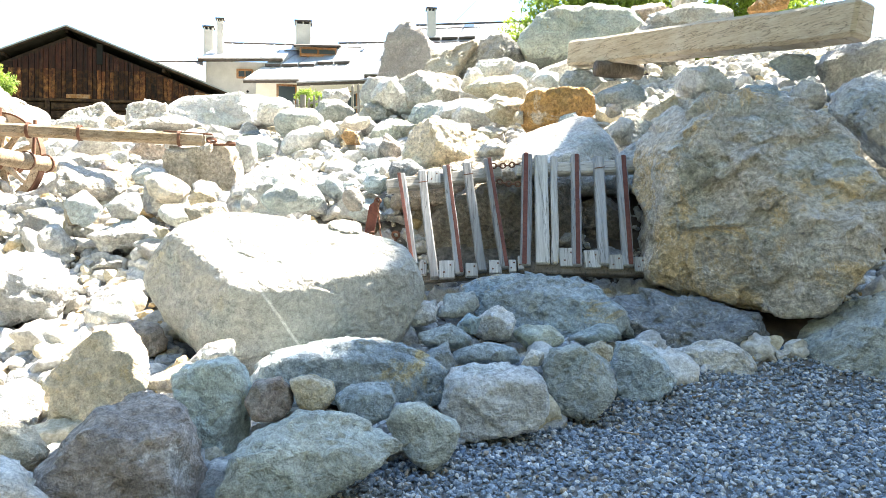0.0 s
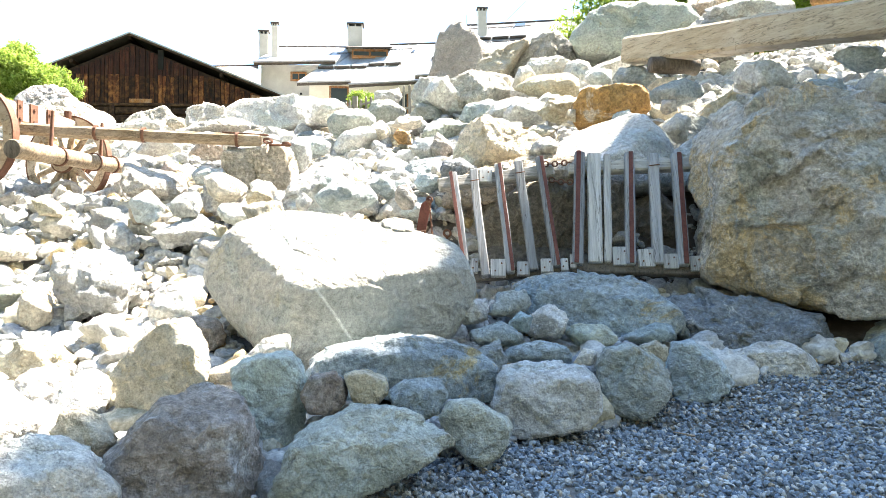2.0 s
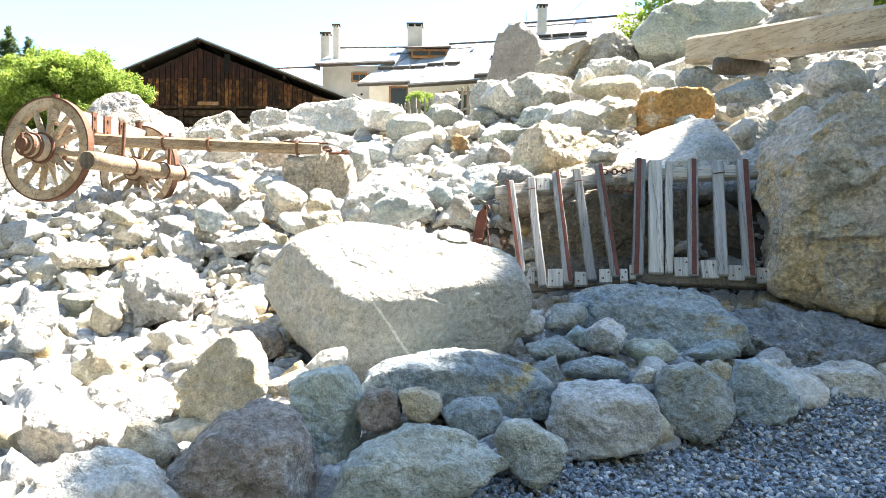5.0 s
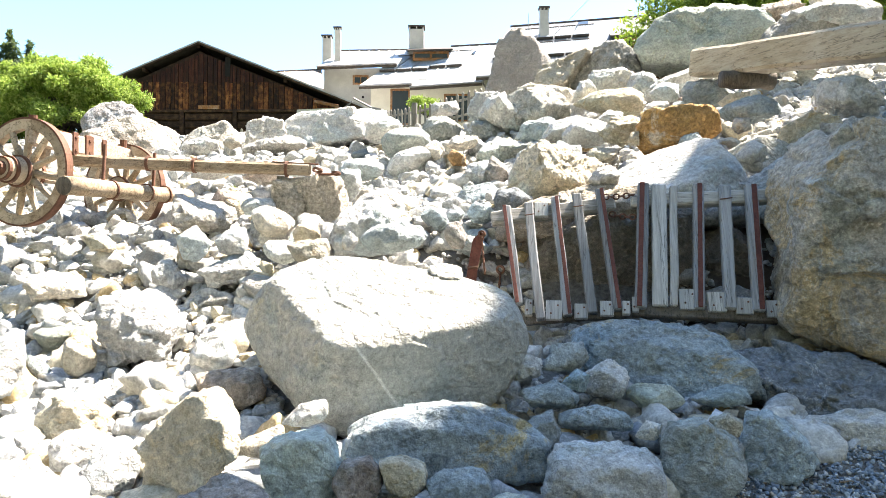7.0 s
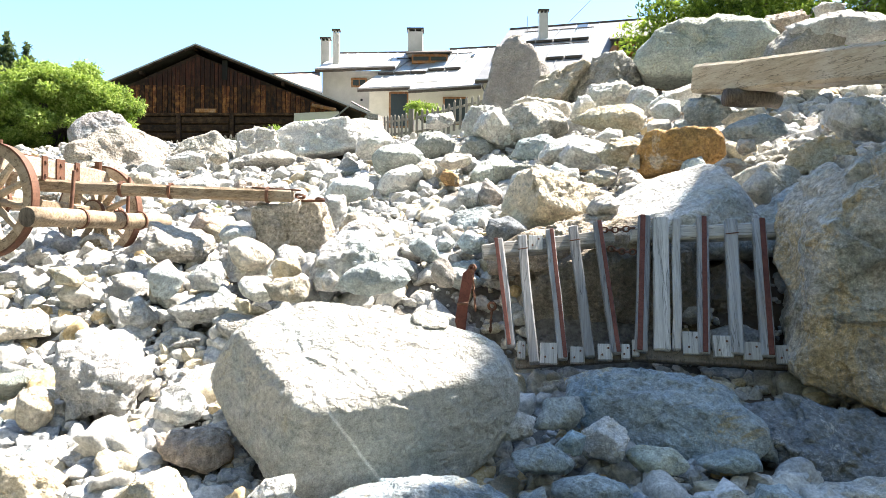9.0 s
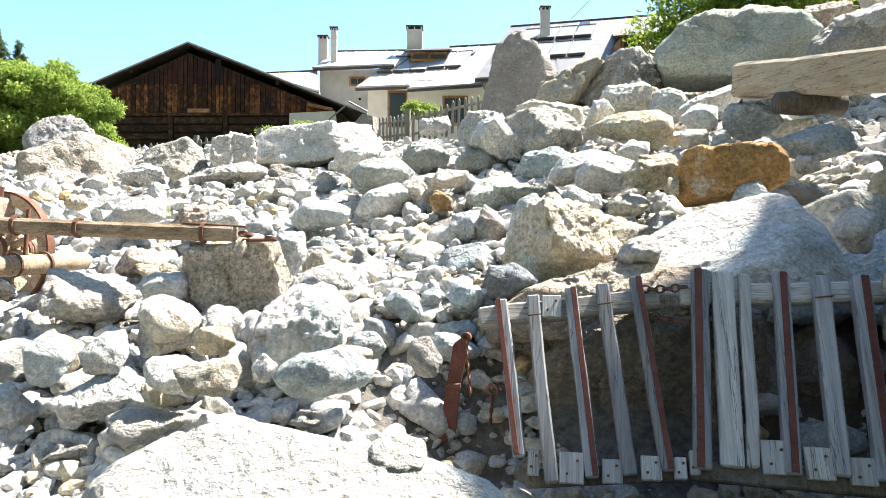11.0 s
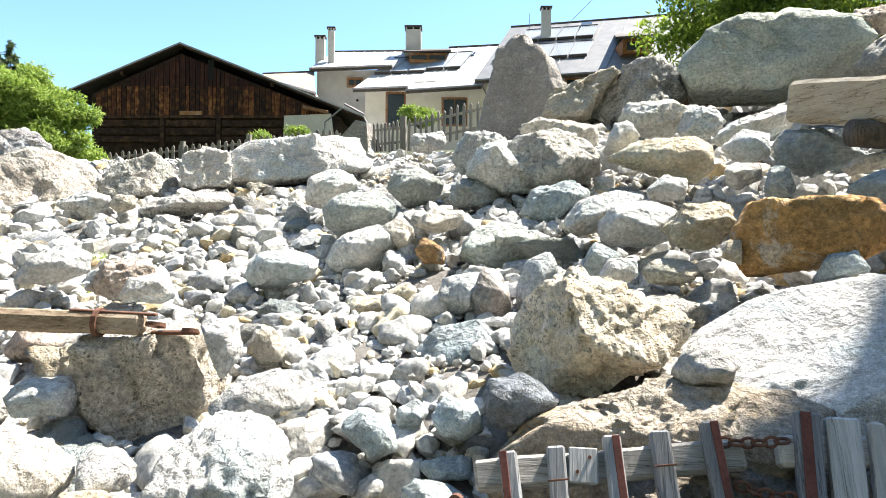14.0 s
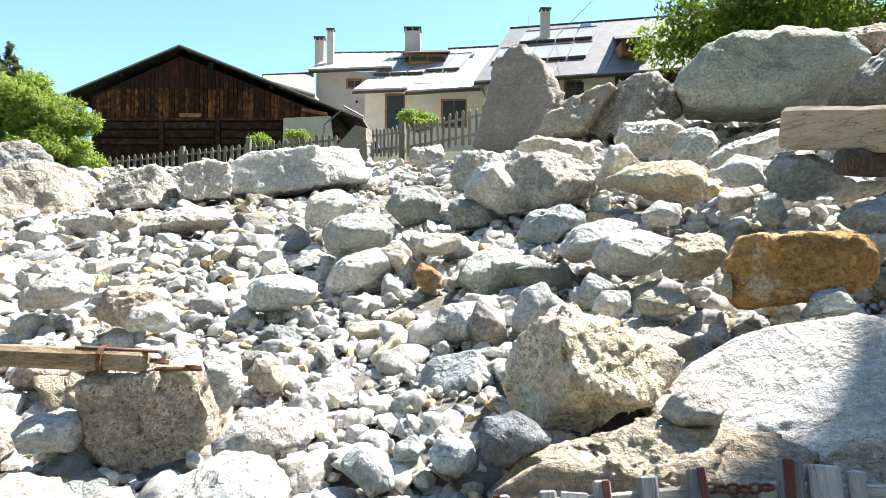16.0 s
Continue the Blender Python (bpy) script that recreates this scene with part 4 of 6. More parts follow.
boulder("n", -0.52, 7.66, 2.06, 5, 0.21, "-131:0.230 -90:0.164 -51:0.221 13:0.251 71:0.161 103:0.156 160:0.232", "pale greenish grey boulder", seed=91)
boulder("g", -0.26, 6.96, 1.84, 3, 0.14, "-172:0.129 -63:0.118 -30:0.072 18:0.140 111:0.144 162:0.104", "smooth leaning grey stone", 1.0, seed=92)
boulder("d", -0.51, 6.88, 1.76, 6, 0.13, "-158:0.108 -106:0.157 -20:0.135 7:0.103 50:0.115 158:0.104", "dark striped angular stone", seed=93)
boulder("g", -0.69, 6.96, 1.77, 8, 0.14, "-162:0.136 -76:0.116 -19:0.090 71:0.156 107:0.121 162:0.123", "grey blocky stone of the rockfall", seed=94)
boulder("g", -1.56, 7.92, 2.03, 15, 0.23, "-142:0.248 -86:0.185 -56:0.192 -3:0.261 59:0.230 107:0.150 148:0.195", "smooth oval pale boulder", 1.0, seed=95)
boulder("n", -1.71, 8.32, 2.31, 15, 0.24, "-167:0.281 -126:0.239 -70:0.145 -11:0.279 48:0.260 94:0.186 129:0.225", "faceted greenish boulder with an ochre underside", 1.0, seed=96)
boulder("g", -1.30, 7.96, 2.16, 13, 0.13, "-138:0.077 -81:0.130 0:0.132 45:0.100 124:0.101", "pale rounded stone of the rockfall", 1.0, seed=97)
boulder("t", -1.31, 7.30, 1.68, 14, 0.11, "-140:0.142 -91:0.064 -54:0.112 24:0.157 93:0.059 135:0.118", "flat cream slab stone", seed=98)
boulder("g", -1.22, 7.12, 1.54, 14, 0.11, "-120:0.080 -76:0.081 22:0.125 80:0.076 132:0.099", "grey angular stone of the rockfall", seed=99)
boulder("o", -1.00, 7.60, 2.03, 10, 0.09, "-143:0.080 -90:0.089 0:0.100 59:0.059 143:0.081", "small rusty stone of the rockfall", seed=100)
boulder("g", -2.00, 7.52, 1.90, 21, 0.18, "-167:0.244 -97:0.149 -79:0.111 -9:0.231 70:0.150 96:0.129 147:0.193", "lumpy grey boulder of the rockfall", 1.0, seed=101)
boulder("t", -1.62, 6.48, 1.52, 21, 0.10, "-166:0.099 -97:0.095 -69:0.085 29:0.060 78:0.079 162:0.090", "yellow buff stone of the rockfall", seed=102)
boulder("g", -3.50, 7.20, 1.93, 35, 0.18, "-93:0.140 -69:0.142 0:0.233 68:0.156 115:0.102 151:0.144", "pale grey boulder of the rockfall", 1.0, seed=103)
boulder("d", -2.84, 7.04, 1.84, 30, 0.17, "-106:0.128 -78:0.115 28:0.170 90:0.123 149:0.161", "dark grey angular stone", seed=104)
boulder("d", -2.95, 6.40, 1.51, 35, 0.13, "-142:0.144 -93:0.107 -51:0.105 25:0.134 76:0.092 146:0.106", "brown-grey stone behind the cart pole", 1.0, seed=105)
boulder("g", -2.40, 6.56, 1.81, 29, 0.12, "-93:0.083 -39:0.146 27:0.143 100:0.068 141:0.087", "pale stone behind the cart pole", seed=106)
boulder("t", -4.24, 7.44, 2.03, 39, 0.09, "-110:0.065 -60:0.077 22:0.086 91:0.076 159:0.087", "small buff stone of the rockfall", seed=107)
boulder("t", -4.11, 8.80, 2.46, 32, 0.10, "-124:0.081 -70:0.077 0:0.122 88:0.086 142:0.087", "small buff stone of the rockfall", 1.0, seed=108)
boulder("g", -3.76, 9.20, 2.47, 28, 0.27, "-109:0.246 -79:0.102 -25:0.377 77:0.207 103:0.106 125:0.182", "long pale boulder of the rockfall", seed=109)
boulder("g", -4.78, 9.20, 2.49, 34, 0.21, "-123:0.158 -76:0.130 21:0.246 77:0.144 118:0.134", "pale boulder of the rockfall", seed=110)
boulder("g", -2.09, 8.80, 2.57, 17, 0.21, "-111:0.201 -61:0.130 -14:0.210 61:0.184 110:0.164 173:0.219", "pale boulder of the rockfall", 1.0, seed=111)
boulder("n", -1.41, 9.08, 2.59, 11, 0.23, "-132:0.190 -71:0.158 -22:0.234 58:0.186 98:0.185 154:0.239", "pale green-grey boulder of the rockfall", 1.0, seed=112)
boulder("b", -0.83, 8.72, 2.50, 7, 0.18, "-149:0.215 -96:0.125 -54:0.156 39:0.178 86:0.125 145:0.187", "blue-grey stone of the rockfall", seed=113)
boulder("g", -1.00, 8.00, 2.24, 10, 0.13, "-109:0.088 -73:0.082 0:0.179 90:0.088 142:0.121", "grey stone of the rockfall", 1.0, seed=114)
boulder("b", -0.16, 8.24, 2.40, 1, 0.20, "-112:0.200 -86:0.147 -47:0.139 59:0.185 104:0.130 160:0.210", "blue-grey angular stone of the rockfall", seed=115)
boulder("s", -0.19, 8.88, 2.79, 1, 0.33, "-167:0.407 -84:0.222 -58:0.290 28:0.324 69:0.251 100:0.255 160:0.381", "large veined grey boulder with dark cracks", seed=116)
boulder("g", -0.64, 8.76, 2.73, 5, 0.26, "-136:0.228 -111:0.204 -84:0.239 13:0.233 42:0.192 111:0.203 147:0.224", "pale face boulder leaning on a veined one", seed=117)
boulder("g", -0.88, 9.52, 2.97, 7, 0.23, "-158:0.258 -62:0.113 45:0.241 90:0.186 146:0.224", "pale boulder of the rockfall", seed=118)
boulder("t", 0.62, 8.48, 2.72, -6, 0.27, "-110:0.130 -64:0.264 0:0.393 55:0.281 93:0.170 116:0.211", "rounded buff-grey boulder of the rockfall", 1.0, seed=119)
boulder("g", 0.34, 8.80, 2.94, -3, 0.15, "-106:0.156 -52:0.084 30:0.140 100:0.133 157:0.095", "pointed grey stone of the rockfall", seed=120)
boulder("g", 0.69, 9.60, 3.25, -6, 0.23, "-129:0.200 -92:0.163 -34:0.226 60:0.225 92:0.165 143:0.263", "pale angular boulder of the rockfall", seed=121)
boulder("g", 1.06, 9.36, 3.15, -9, 0.18, "-150:0.192 -104:0.145 -49:0.138 34:0.176 79:0.140 142:0.158", "pale angular boulder of the rockfall", seed=122)
boulder("g", 1.31, 8.80, 3.02, -12, 0.21, "-103:0.181 -73:0.128 17:0.295 105:0.074 129:0.108", "long pale boulder beside the beam", seed=123)
boulder("g", 1.16, 8.32, 2.78, -11, 0.14, "-136:0.118 -86:0.110 0:0.166 82:0.111 125:0.098", "grey angular stone of the rockfall", seed=124)
boulder("b", 1.62, 8.24, 2.72, -16, 0.22, "-171:0.270 -111:0.172 -75:0.150 12:0.258 56:0.155 89:0.162 158:0.282", "pale layered boulder under the beam", seed=125)
boulder("g", 1.07, 8.00, 2.54, -11, 0.11, "-115:0.096 -64:0.078 10:0.120 88:0.092 172:0.118", "grey angular stone of the rockfall", seed=126)
boulder("b", 1.26, 7.84, 2.47, -13, 0.11, "-109:0.114 -33:0.106 19:0.082 100:0.125 169:0.081", "blue-grey angular stone of the rockfall", seed=127)
boulder("b", 1.84, 7.52, 2.41, -20, 0.20, "-128:0.190 -103:0.133 -74:0.143 15:0.268 62:0.170 101:0.122 125:0.165", "shaded blue-grey boulder of the rockfall", 1.0, seed=128)
boulder("g", 1.79, 7.84, 2.58, -18, 0.11, "-133:0.132 -76:0.045 -13:0.149 92:0.068 123:0.075", "flat grey stone of the rockfall", seed=129)
boulder("g", 1.74, 7.36, 2.22, -19, 0.08, "-139:0.077 -70:0.062 9:0.079 88:0.076 170:0.080", "grey stone of the rockfall", seed=130)
boulder("b", 1.12, 6.48, 1.96, -15, 0.08, "-75:0.065 25:0.092 102:0.049 150:0.060", "blue-grey stone under the orange boulder", seed=131)
boulder("g", 0.58, 8.00, 2.46, -6, 0.12, "-154:0.132 -85:0.091 -9:0.132 77:0.095 129:0.084", "rounded grey stone of the rockfall", 1.0, seed=132)
boulder("t", 0.08, 11.36, 3.84, -1, 0.35, "-121:0.401 -86:0.280 -36:0.207 84:0.326 109:0.204 150:0.301", "sloping buff boulder below the standing stone", 0.0, seed=133, cut=[(-0.3, -0.9, 0.5, 0.3)], plain=True)
boulder("s", 0.71, 11.44, 3.90, -5, 0.4, "-117:0.513 -79:0.309 -64:0.340 11:0.552 50:0.472 98:0.340 136:0.308 147:0.345", "dark craggy boulder of the rockfall", 0.0, seed=134, cut=[(-0.45, -0.9, 0.35, 0.3), (0.5, -0.8, 0.2, 0.4)], plain=True)
boulder("n", 2.14, 11.29, 4.18, -13, 0.66, "-155:0.848 -97:0.485 -73:0.467 -53:0.620 0:0.890 53:0.703 80:0.503 95:0.456 124:0.576 140:0.715", "enormous greenish grey boulder on the crest", 0.5, seed=135, cut=[(0, -1, 0.25, 0.6), (0.1, -0.6, 0.8, 0.6)], plain=True)
boulder("d", 3.07, 10.80, 4.42, -20, 0.22, "-151:0.279 -92:0.155 -60:0.129 44:0.263 90:0.154 134:0.235", "brown boulder perched on the crest", seed=136)
boulder("s", 3.12, 10.09, 3.94, -22, 0.40, "-127:0.398 -94:0.296 -29:0.420 33:0.430 97:0.276 122:0.274 156:0.397", "large pale boulder behind the beam", 0.5, seed=137)
boulder("g", 3.79, 11.20, 4.70, -23, 0.17, "-156:0.152 -103:0.090 0:0.197 72:0.120 114:0.142", "pale boulder high on the crest", seed=138)
boulder("g", 3.39, 10.00, 4.04, -19, 0.36, "-129:0.286 -93:0.177 -22:0.599 75:0.247 98:0.226", "pale boulder on the crest", seed=139)
boulder("o", 4.37, 9.60, 4.13, -25, 0.19, "-109:0.149 -83:0.125 -21:0.230 80:0.121 133:0.142", "rusty boulder high on the crest", seed=140)
boulder("m", -0.93, 16.32, 5.07, 4, 0.3, "-111:1.063 -69:0.927 -48:0.874 -4:0.855 26:0.854 50:0.884 84:1.043 131:0.895 164:0.614", "tall upright grey standing stone slab", 0.5, seed=141, cut=[(-0.1, -1, 0.08, 0.3), (0.8, -0.8, 0.2, 0.75)], plain=True)
boulder("w", -7.59, 11.72, 2.94, 41, 0.78, "-180:0.767 -89:0.535 -74:0.417 -61:0.470 -10:0.801 64:0.660 91:0.536 116:0.471", "wide brownish grey boulder on the crest", 0.5, seed=142, cut=[(0, -1, 0.4, 0.6), (0.4, -0.7, 0.6, 0.6)], plain=True)
boulder("m", -8.09, 11.93, 3.50, 42, 0.35, "-168:0.490 -81:0.285 -36:0.419 38:0.434 69:0.367 106:0.297 136:0.331", "smooth grey boulder top on the crest", 0.5, seed=143, cut=[(0, -1, 0.2, 0.3)], plain=True)
boulder("s", -6.32, 12.33, 3.14, 34, 0.40, "-146:0.533 -87:0.324 -31:0.529 21:0.521 65:0.399 109:0.266 143:0.347", "rounded grey boulder on the crest", 0.5, seed=144, cut=[(-0.2, -1, 0.4, 0.32), (0.8, -0.6, 0.2, 0.4)], plain=True)
boulder("g", -5.43, 12.72, 3.29, 29, 0.31, "-124:0.433 -83:0.288 12:0.342 78:0.318 107:0.296 174:0.351", "pale blocky boulder on the crest", 0.0, seed=145, cut=[(0, -1, 0.15, 0.26)], plain=True)
boulder("g", -4.21, 13.37, 3.46, 22, 0.5, "-93:0.414 -79:0.302 -38:0.843 19:1.121 94:0.373 134:0.768 171:0.991", "broad pale boulder on the crest", 0.0, seed=146, cut=[(-0.25, -1, 0.35, 0.42), (0.4, -0.8, 0.5, 0.55)], plain=True)
boulder("g", -4.05, 13.84, 3.66, 19, 0.45, "-85:0.297 33:0.588 96:0.217 143:0.470", "white sunlit boulder on the crest", seed=147)
boulder("g", -1.85, 12.00, 3.49, 11, 0.19, "-97:0.150 -60:0.132 27:0.213 97:0.132 170:0.220", "pale stone on the crest", seed=148)
boulder("g", -0.16, 10.00, 3.22, 1, 0.26, "-105:0.090 -36:0.351 80:0.121 111:0.217", "long pale boulder on the crest", seed=149)
boulder("g", 3.42, 5.77, 1.78, -32, 0.37, "-139:0.206 -78:0.383 3:0.351 72:0.383 105:0.371 158:0.383", "large pale boulder behind the giant one", 0.5, seed=150)
boulder("g", 3.55, 6.24, 2.38, -30, 0.25, "-158:0.287 -87:0.191 -62:0.181 23:0.273 80:0.201 112:0.193 141:0.248", "pale angular boulder under the beam end", seed=151)
boulder("b", 3.09, 6.40, 2.40, -26, 0.16, "-129:0.100 -88:0.120 13:0.180 76:0.105 116:0.131", "grey stone under the wooden beam", seed=152)
boulder("g", 2.48, 6.88, 2.35, -20, 0.24, "-137:0.175 -100:0.165 -22:0.262 42:0.197 84:0.186 141:0.241", "pale rounded boulder below the beam", seed=153)
boulder("t", 2.09, 6.60, 2.02, -18, 0.15, "-93:0.147 -55:0.153 9:0.221 73:0.145 115:0.128 173:0.216", "rusty stained stone face below the beam", 0.5, seed=154, cut=[(-0.2, -1, 0.2, 0.14)], plain=True)
boulder("b", 2.72, 6.24, 2.08, -24, 0.17, "-115:0.102 -75:0.134 30:0.161 84:0.118 134:0.158", "grey angular stone above the giant boulder", seed=155)
boulder("g", 3.04, 6.08, 2.05, -27, 0.15, "-145:0.106 -72:0.140 -1:0.146 68:0.136 135:0.122", "pale stone above the giant boulder", seed=156)
boulder("b", 2.31, 5.92, 1.91, -22, 0.10, "-161:0.088 -95:0.088 -21:0.093 47:0.084 114:0.076", "grey stone above the giant boulder", seed=157)
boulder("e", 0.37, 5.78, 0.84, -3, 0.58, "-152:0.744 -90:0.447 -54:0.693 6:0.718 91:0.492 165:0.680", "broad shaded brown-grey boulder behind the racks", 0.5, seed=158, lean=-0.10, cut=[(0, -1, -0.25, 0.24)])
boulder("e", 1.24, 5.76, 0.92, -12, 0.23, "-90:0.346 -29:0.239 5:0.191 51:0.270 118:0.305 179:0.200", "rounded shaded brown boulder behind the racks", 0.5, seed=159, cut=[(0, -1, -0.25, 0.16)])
boulder("s", 3.39, 11.76, 4.12, -20, 0.44, "-98:0.313 0:0.502 60:0.404 104:0.340 165:0.423", "grey boulder between larger ones on the crest", seed=160)


# ---- rubble between the boulders ----
def unit_stone(seed, level, rounded):
    rnd = random.Random(seed)
    d, f = ICO[level]
    power = 12.0 if rounded else 60.0
    s = np.zeros(len(d))
    for _ in range(8 if rounded else 13):
        n = Vector((rnd.gauss(0, 1), rnd.gauss(0, 1), rnd.gauss(0, 1))).normalized()
        s += np.maximum(0, (d @ np.array(n)) / rnd.uniform(0.55, 1.0)) ** power
    for n in ((1, 0, 0), (-1, 0, 0), (0, 1, 0), (0, -1, 0), (0, 0, 1), (0, 0, -1)):
        s += np.maximum(0, d @ np.array(n)) ** power
    r = s ** (-1 / power)
    if level > 1:
        r = roughen(d, r, seed, [(1.8, 0.07, 0), (4.0, 0.05, 1)] + ([(9, 0.035, 0), (20, 0.02, 0)] if level > 3 else []))
    if level > 2:
        r = r + (0.5 if rounded else 1.0) * (fracture(d * r[:, None], seed, 14, 0.2, 0.03) + fracture(d * r[:, None], seed + 3, 40, 0.2, 0.012))
    return d * r[:, None] * np.array((1.0, rnd.uniform(0.62, 0.95), rnd.uniform(0.45, 0.8))), f


def turned(rng, n, lean=0.5):
    """n random turns, mostly about the upright axis."""
    a, b, c = rng.uniform(0, 2 * np.pi, n), rng.normal(0, lean, n), rng.normal(0, lean, n)
    ca, sa, cb, sb, cc, sc = np.cos(a), np.sin(a), np.cos(b), np.sin(b), np.cos(c), np.sin(c)
    z, o = np.zeros(n), np.ones(n)
    ra = np.stack([ca, -sa, z, sa, ca, z, z, z, o], -1).reshape(n, 3, 3)
    rb = np.stack([o, z, z, z, cb, -sb, z, sb, cb], -1).reshape(n, 3, 3)
    rc = np.stack([cc, z, sc, z, o, z, -sc, z, cc], -1).reshape(n, 3, 3)
    return ra @ rb @ rc


def gather(rng, places, sizes, shapes, lean=0.5):
    """Many stones in one mesh."""
    verts, faces, at = [], [], 0
    turns = turned(rng, len(places), lean)
    which = rng.integers(0, len(shapes), len(places))
    for p, s, m, w in zip(places, sizes, turns, which):
        v, f = shapes[w]
        verts.append(v @ m.T * s + p)
        faces.append(f + at)
        at += len(v)
    return np.concatenate(verts), np.concatenate(faces)


def on_scree(x, y):
    """Whether a place lies on the stone slope rather than on the gravel path."""
    edge = np.where(x > -0.9, 2.62 + 0.84 * (x + 0.45), 1.9)
    edge = np.where(x > 1.0, 3.85 + 0.3 * (x - 1.0), edge)
    return y > edge + 0.05


def clear_of_boulders(x, y, z, r, share=0.8):
    ok = np.ones(len(x), bool)
    for bx, by, bz, size, deep in PLACED:
        d = np.hypot((x - bx) / (size * share + r * 0.7), (y - by) / (min(deep, size) * share + r * 0.7))
        ok &= ~((d < 1) & (z + r > bz - size * 0.75))
    return ok


rng = np.random.default_rng(7)
# loose stones that can be told apart, each an object of its own
kept, tries = [], 0
while len(kept) < 195 and tries < 16000:
    tries += 1
    y = 2.3 + 13.2 * rng.random() ** 1.1
    x = rng.uniform(-0.85 * y, 0.72 * y)
    r = 0.09 + 0.11 * rng.random() ** 2.0
    if x > 0.9 and y < 5.6 or not on_scree(x, y):
        continue
    z = float(ground_z(x, y))
    if not clear_of_boulders(np.array([x]), np.array([y]), np.array([z]), r)[0]:
        continue
    if any((x - a) ** 2 + (y - b) ** 2 < (0.8 * (r + c)) ** 2 for a, b, c in kept):
        continue
    kept.append((x, y, r))
shapes = []
for i in range(20):
    kind = "ggcbgtgbgnggstgbgcgd"[i]
    v, f = unit_stone(100 + i, 4, i % 3 == 0)
    shapes.append(raw_mesh("stone", v, f, ROCK[kind]))
for i, (x, y, r) in enumerate(kept):
    ob = new("stone", shapes[int(rng.integers(0, 20))])
    a, b, c = rng.uniform(0, 360), rng.normal(0, 18), rng.normal(0, 18)
    ob.matrix_world = pose(x, y, float(ground_z(x, y)) + r * 0.32, b, c, a) @ Matrix.Scale(r * 1.15, 4)
    tagged(ob, "broken pale grey stone lying in the rockfall", "stone", "loose stones of the rockfall")


def rubble(name, count, low, high, level, seed, ylim, lift, label):
    rng = np.random.default_rng(seed)
    y = ylim[0] + (ylim[1] - ylim[0]) * rng.random(count * 3) ** 1.15
    x = rng.uniform(-0.85, 0.72, count * 3) * np.maximum(y, 2.0)
    r = low + (high - low) * rng.random(count * 3) ** 1.8
    z = ground_z(x, y)
    ok = on_scree(x, y) & ~((y < 2.75) & (x > -1.7)) & clear_of_boulders(x, y, z, r) & ~((x > 1.0) & (y < 5.0) & (y > 4.25))
    x, y, r, z = x[ok][:count], y[ok][:count], r[ok][:count], z[ok][:count]
    p = np.stack([x, y, z + r * lift * rng.uniform(0.1, 1.2, len(x))], -1)
    kinds = [unit_stone(seed * 50 + i, level, i % 4 == 0) for i in range(14)]
    v, f = gather(rng, p, r * 1.1, kinds, 0.45)
    tagged(new(name, raw_mesh(name, v, f, M_RUBBLE, level > 2)), label, "rubble", kind="stuff")


rubble("head_sized_rubble", 1500, 0.065, 0.15, 3, 3, (2.2, 8.6), 0.5, "broken grey and buff rubble blocks filling the slope")
rubble("upper_rubble", 2900, 0.07, 0.16, 2, 6, (8.0, 19.5), 0.5, "broken pale rubble blocks on the upper slope")
rubble("fist_sized_rubble", 8200, 0.032, 0.075, 2, 4, (2.2, 8.6), 0.75, "broken fist-sized grey and buff rubble")
rubble("upper_fist_sized_rubble", 8000, 0.035, 0.085, 1, 8, (8.0, 16.5), 0.75, "broken fist-sized rubble on the upper slope")
rubble("small_rubble", 17000, 0.014, 0.036, 1, 5, (2.2, 10), 0.9, "small pale stone chips between the boulders")

# ---- gravel path ----
rng = np.random.default_rng(11)
n = 50000
x = rng.uniform(-1.5, 4.4, n)
y = rng.uniform(1.8, 4.7, n)
ok = ~on_scree(x - 0.02, y - 0.16) & (x < 0.75 * y + 0.7) & (x > -0.3 * y - 0.6)
x, y = x[ok], y[ok]
r = rng.uniform(0.007, 0.0155, len(x)) * np.where(rng.random(len(x)) > 0.98, 1.6, 1)
p = np.stack([x, y, ground_z(x, y) + rng.uniform(-0.006, 0.012, len(x)) + 0.004], -1)
kinds = [unit_stone(900 + i, 1, False) for i in range(16)]
v, f = gather(rng, p, r * 1.2, kinds, 0.6)
tagged(new("gravel", raw_mesh("gravel", v, f, M_GRAVEL, False)), "loose blue-grey crushed gravel on the path", "gravel", kind="stuff")


def twig(x, y, turn, length, label):
    p = Vector((x, y, float(ground_z(x, y)) + 0.02))
    q = p + Vector((math.cos(turn), math.sin(turn), 0.05)) * length
    tagged(part("dry_leaf_litter", rod(p, q, 0.005, 0.002, 6, 0.008, turn, 4), M_CARTWOOD, None), label, "twig")


twig(2.12, 3.52, 0.7, 0.11, "dry brown twig on the gravel")
twig(0.85, 3.22, 2.6, 0.09, "dry brown twig at the rock border")
twig(1.25, 3.72, 0.2, 0.06, "dry brown leaf stalk on the gravel")



# ---- two timber racks leaning on the rocks ----
UP_SLOPE = Vector((0, 0.432, 0.902))
OUT = Vector((0, -0.902, 0.432))


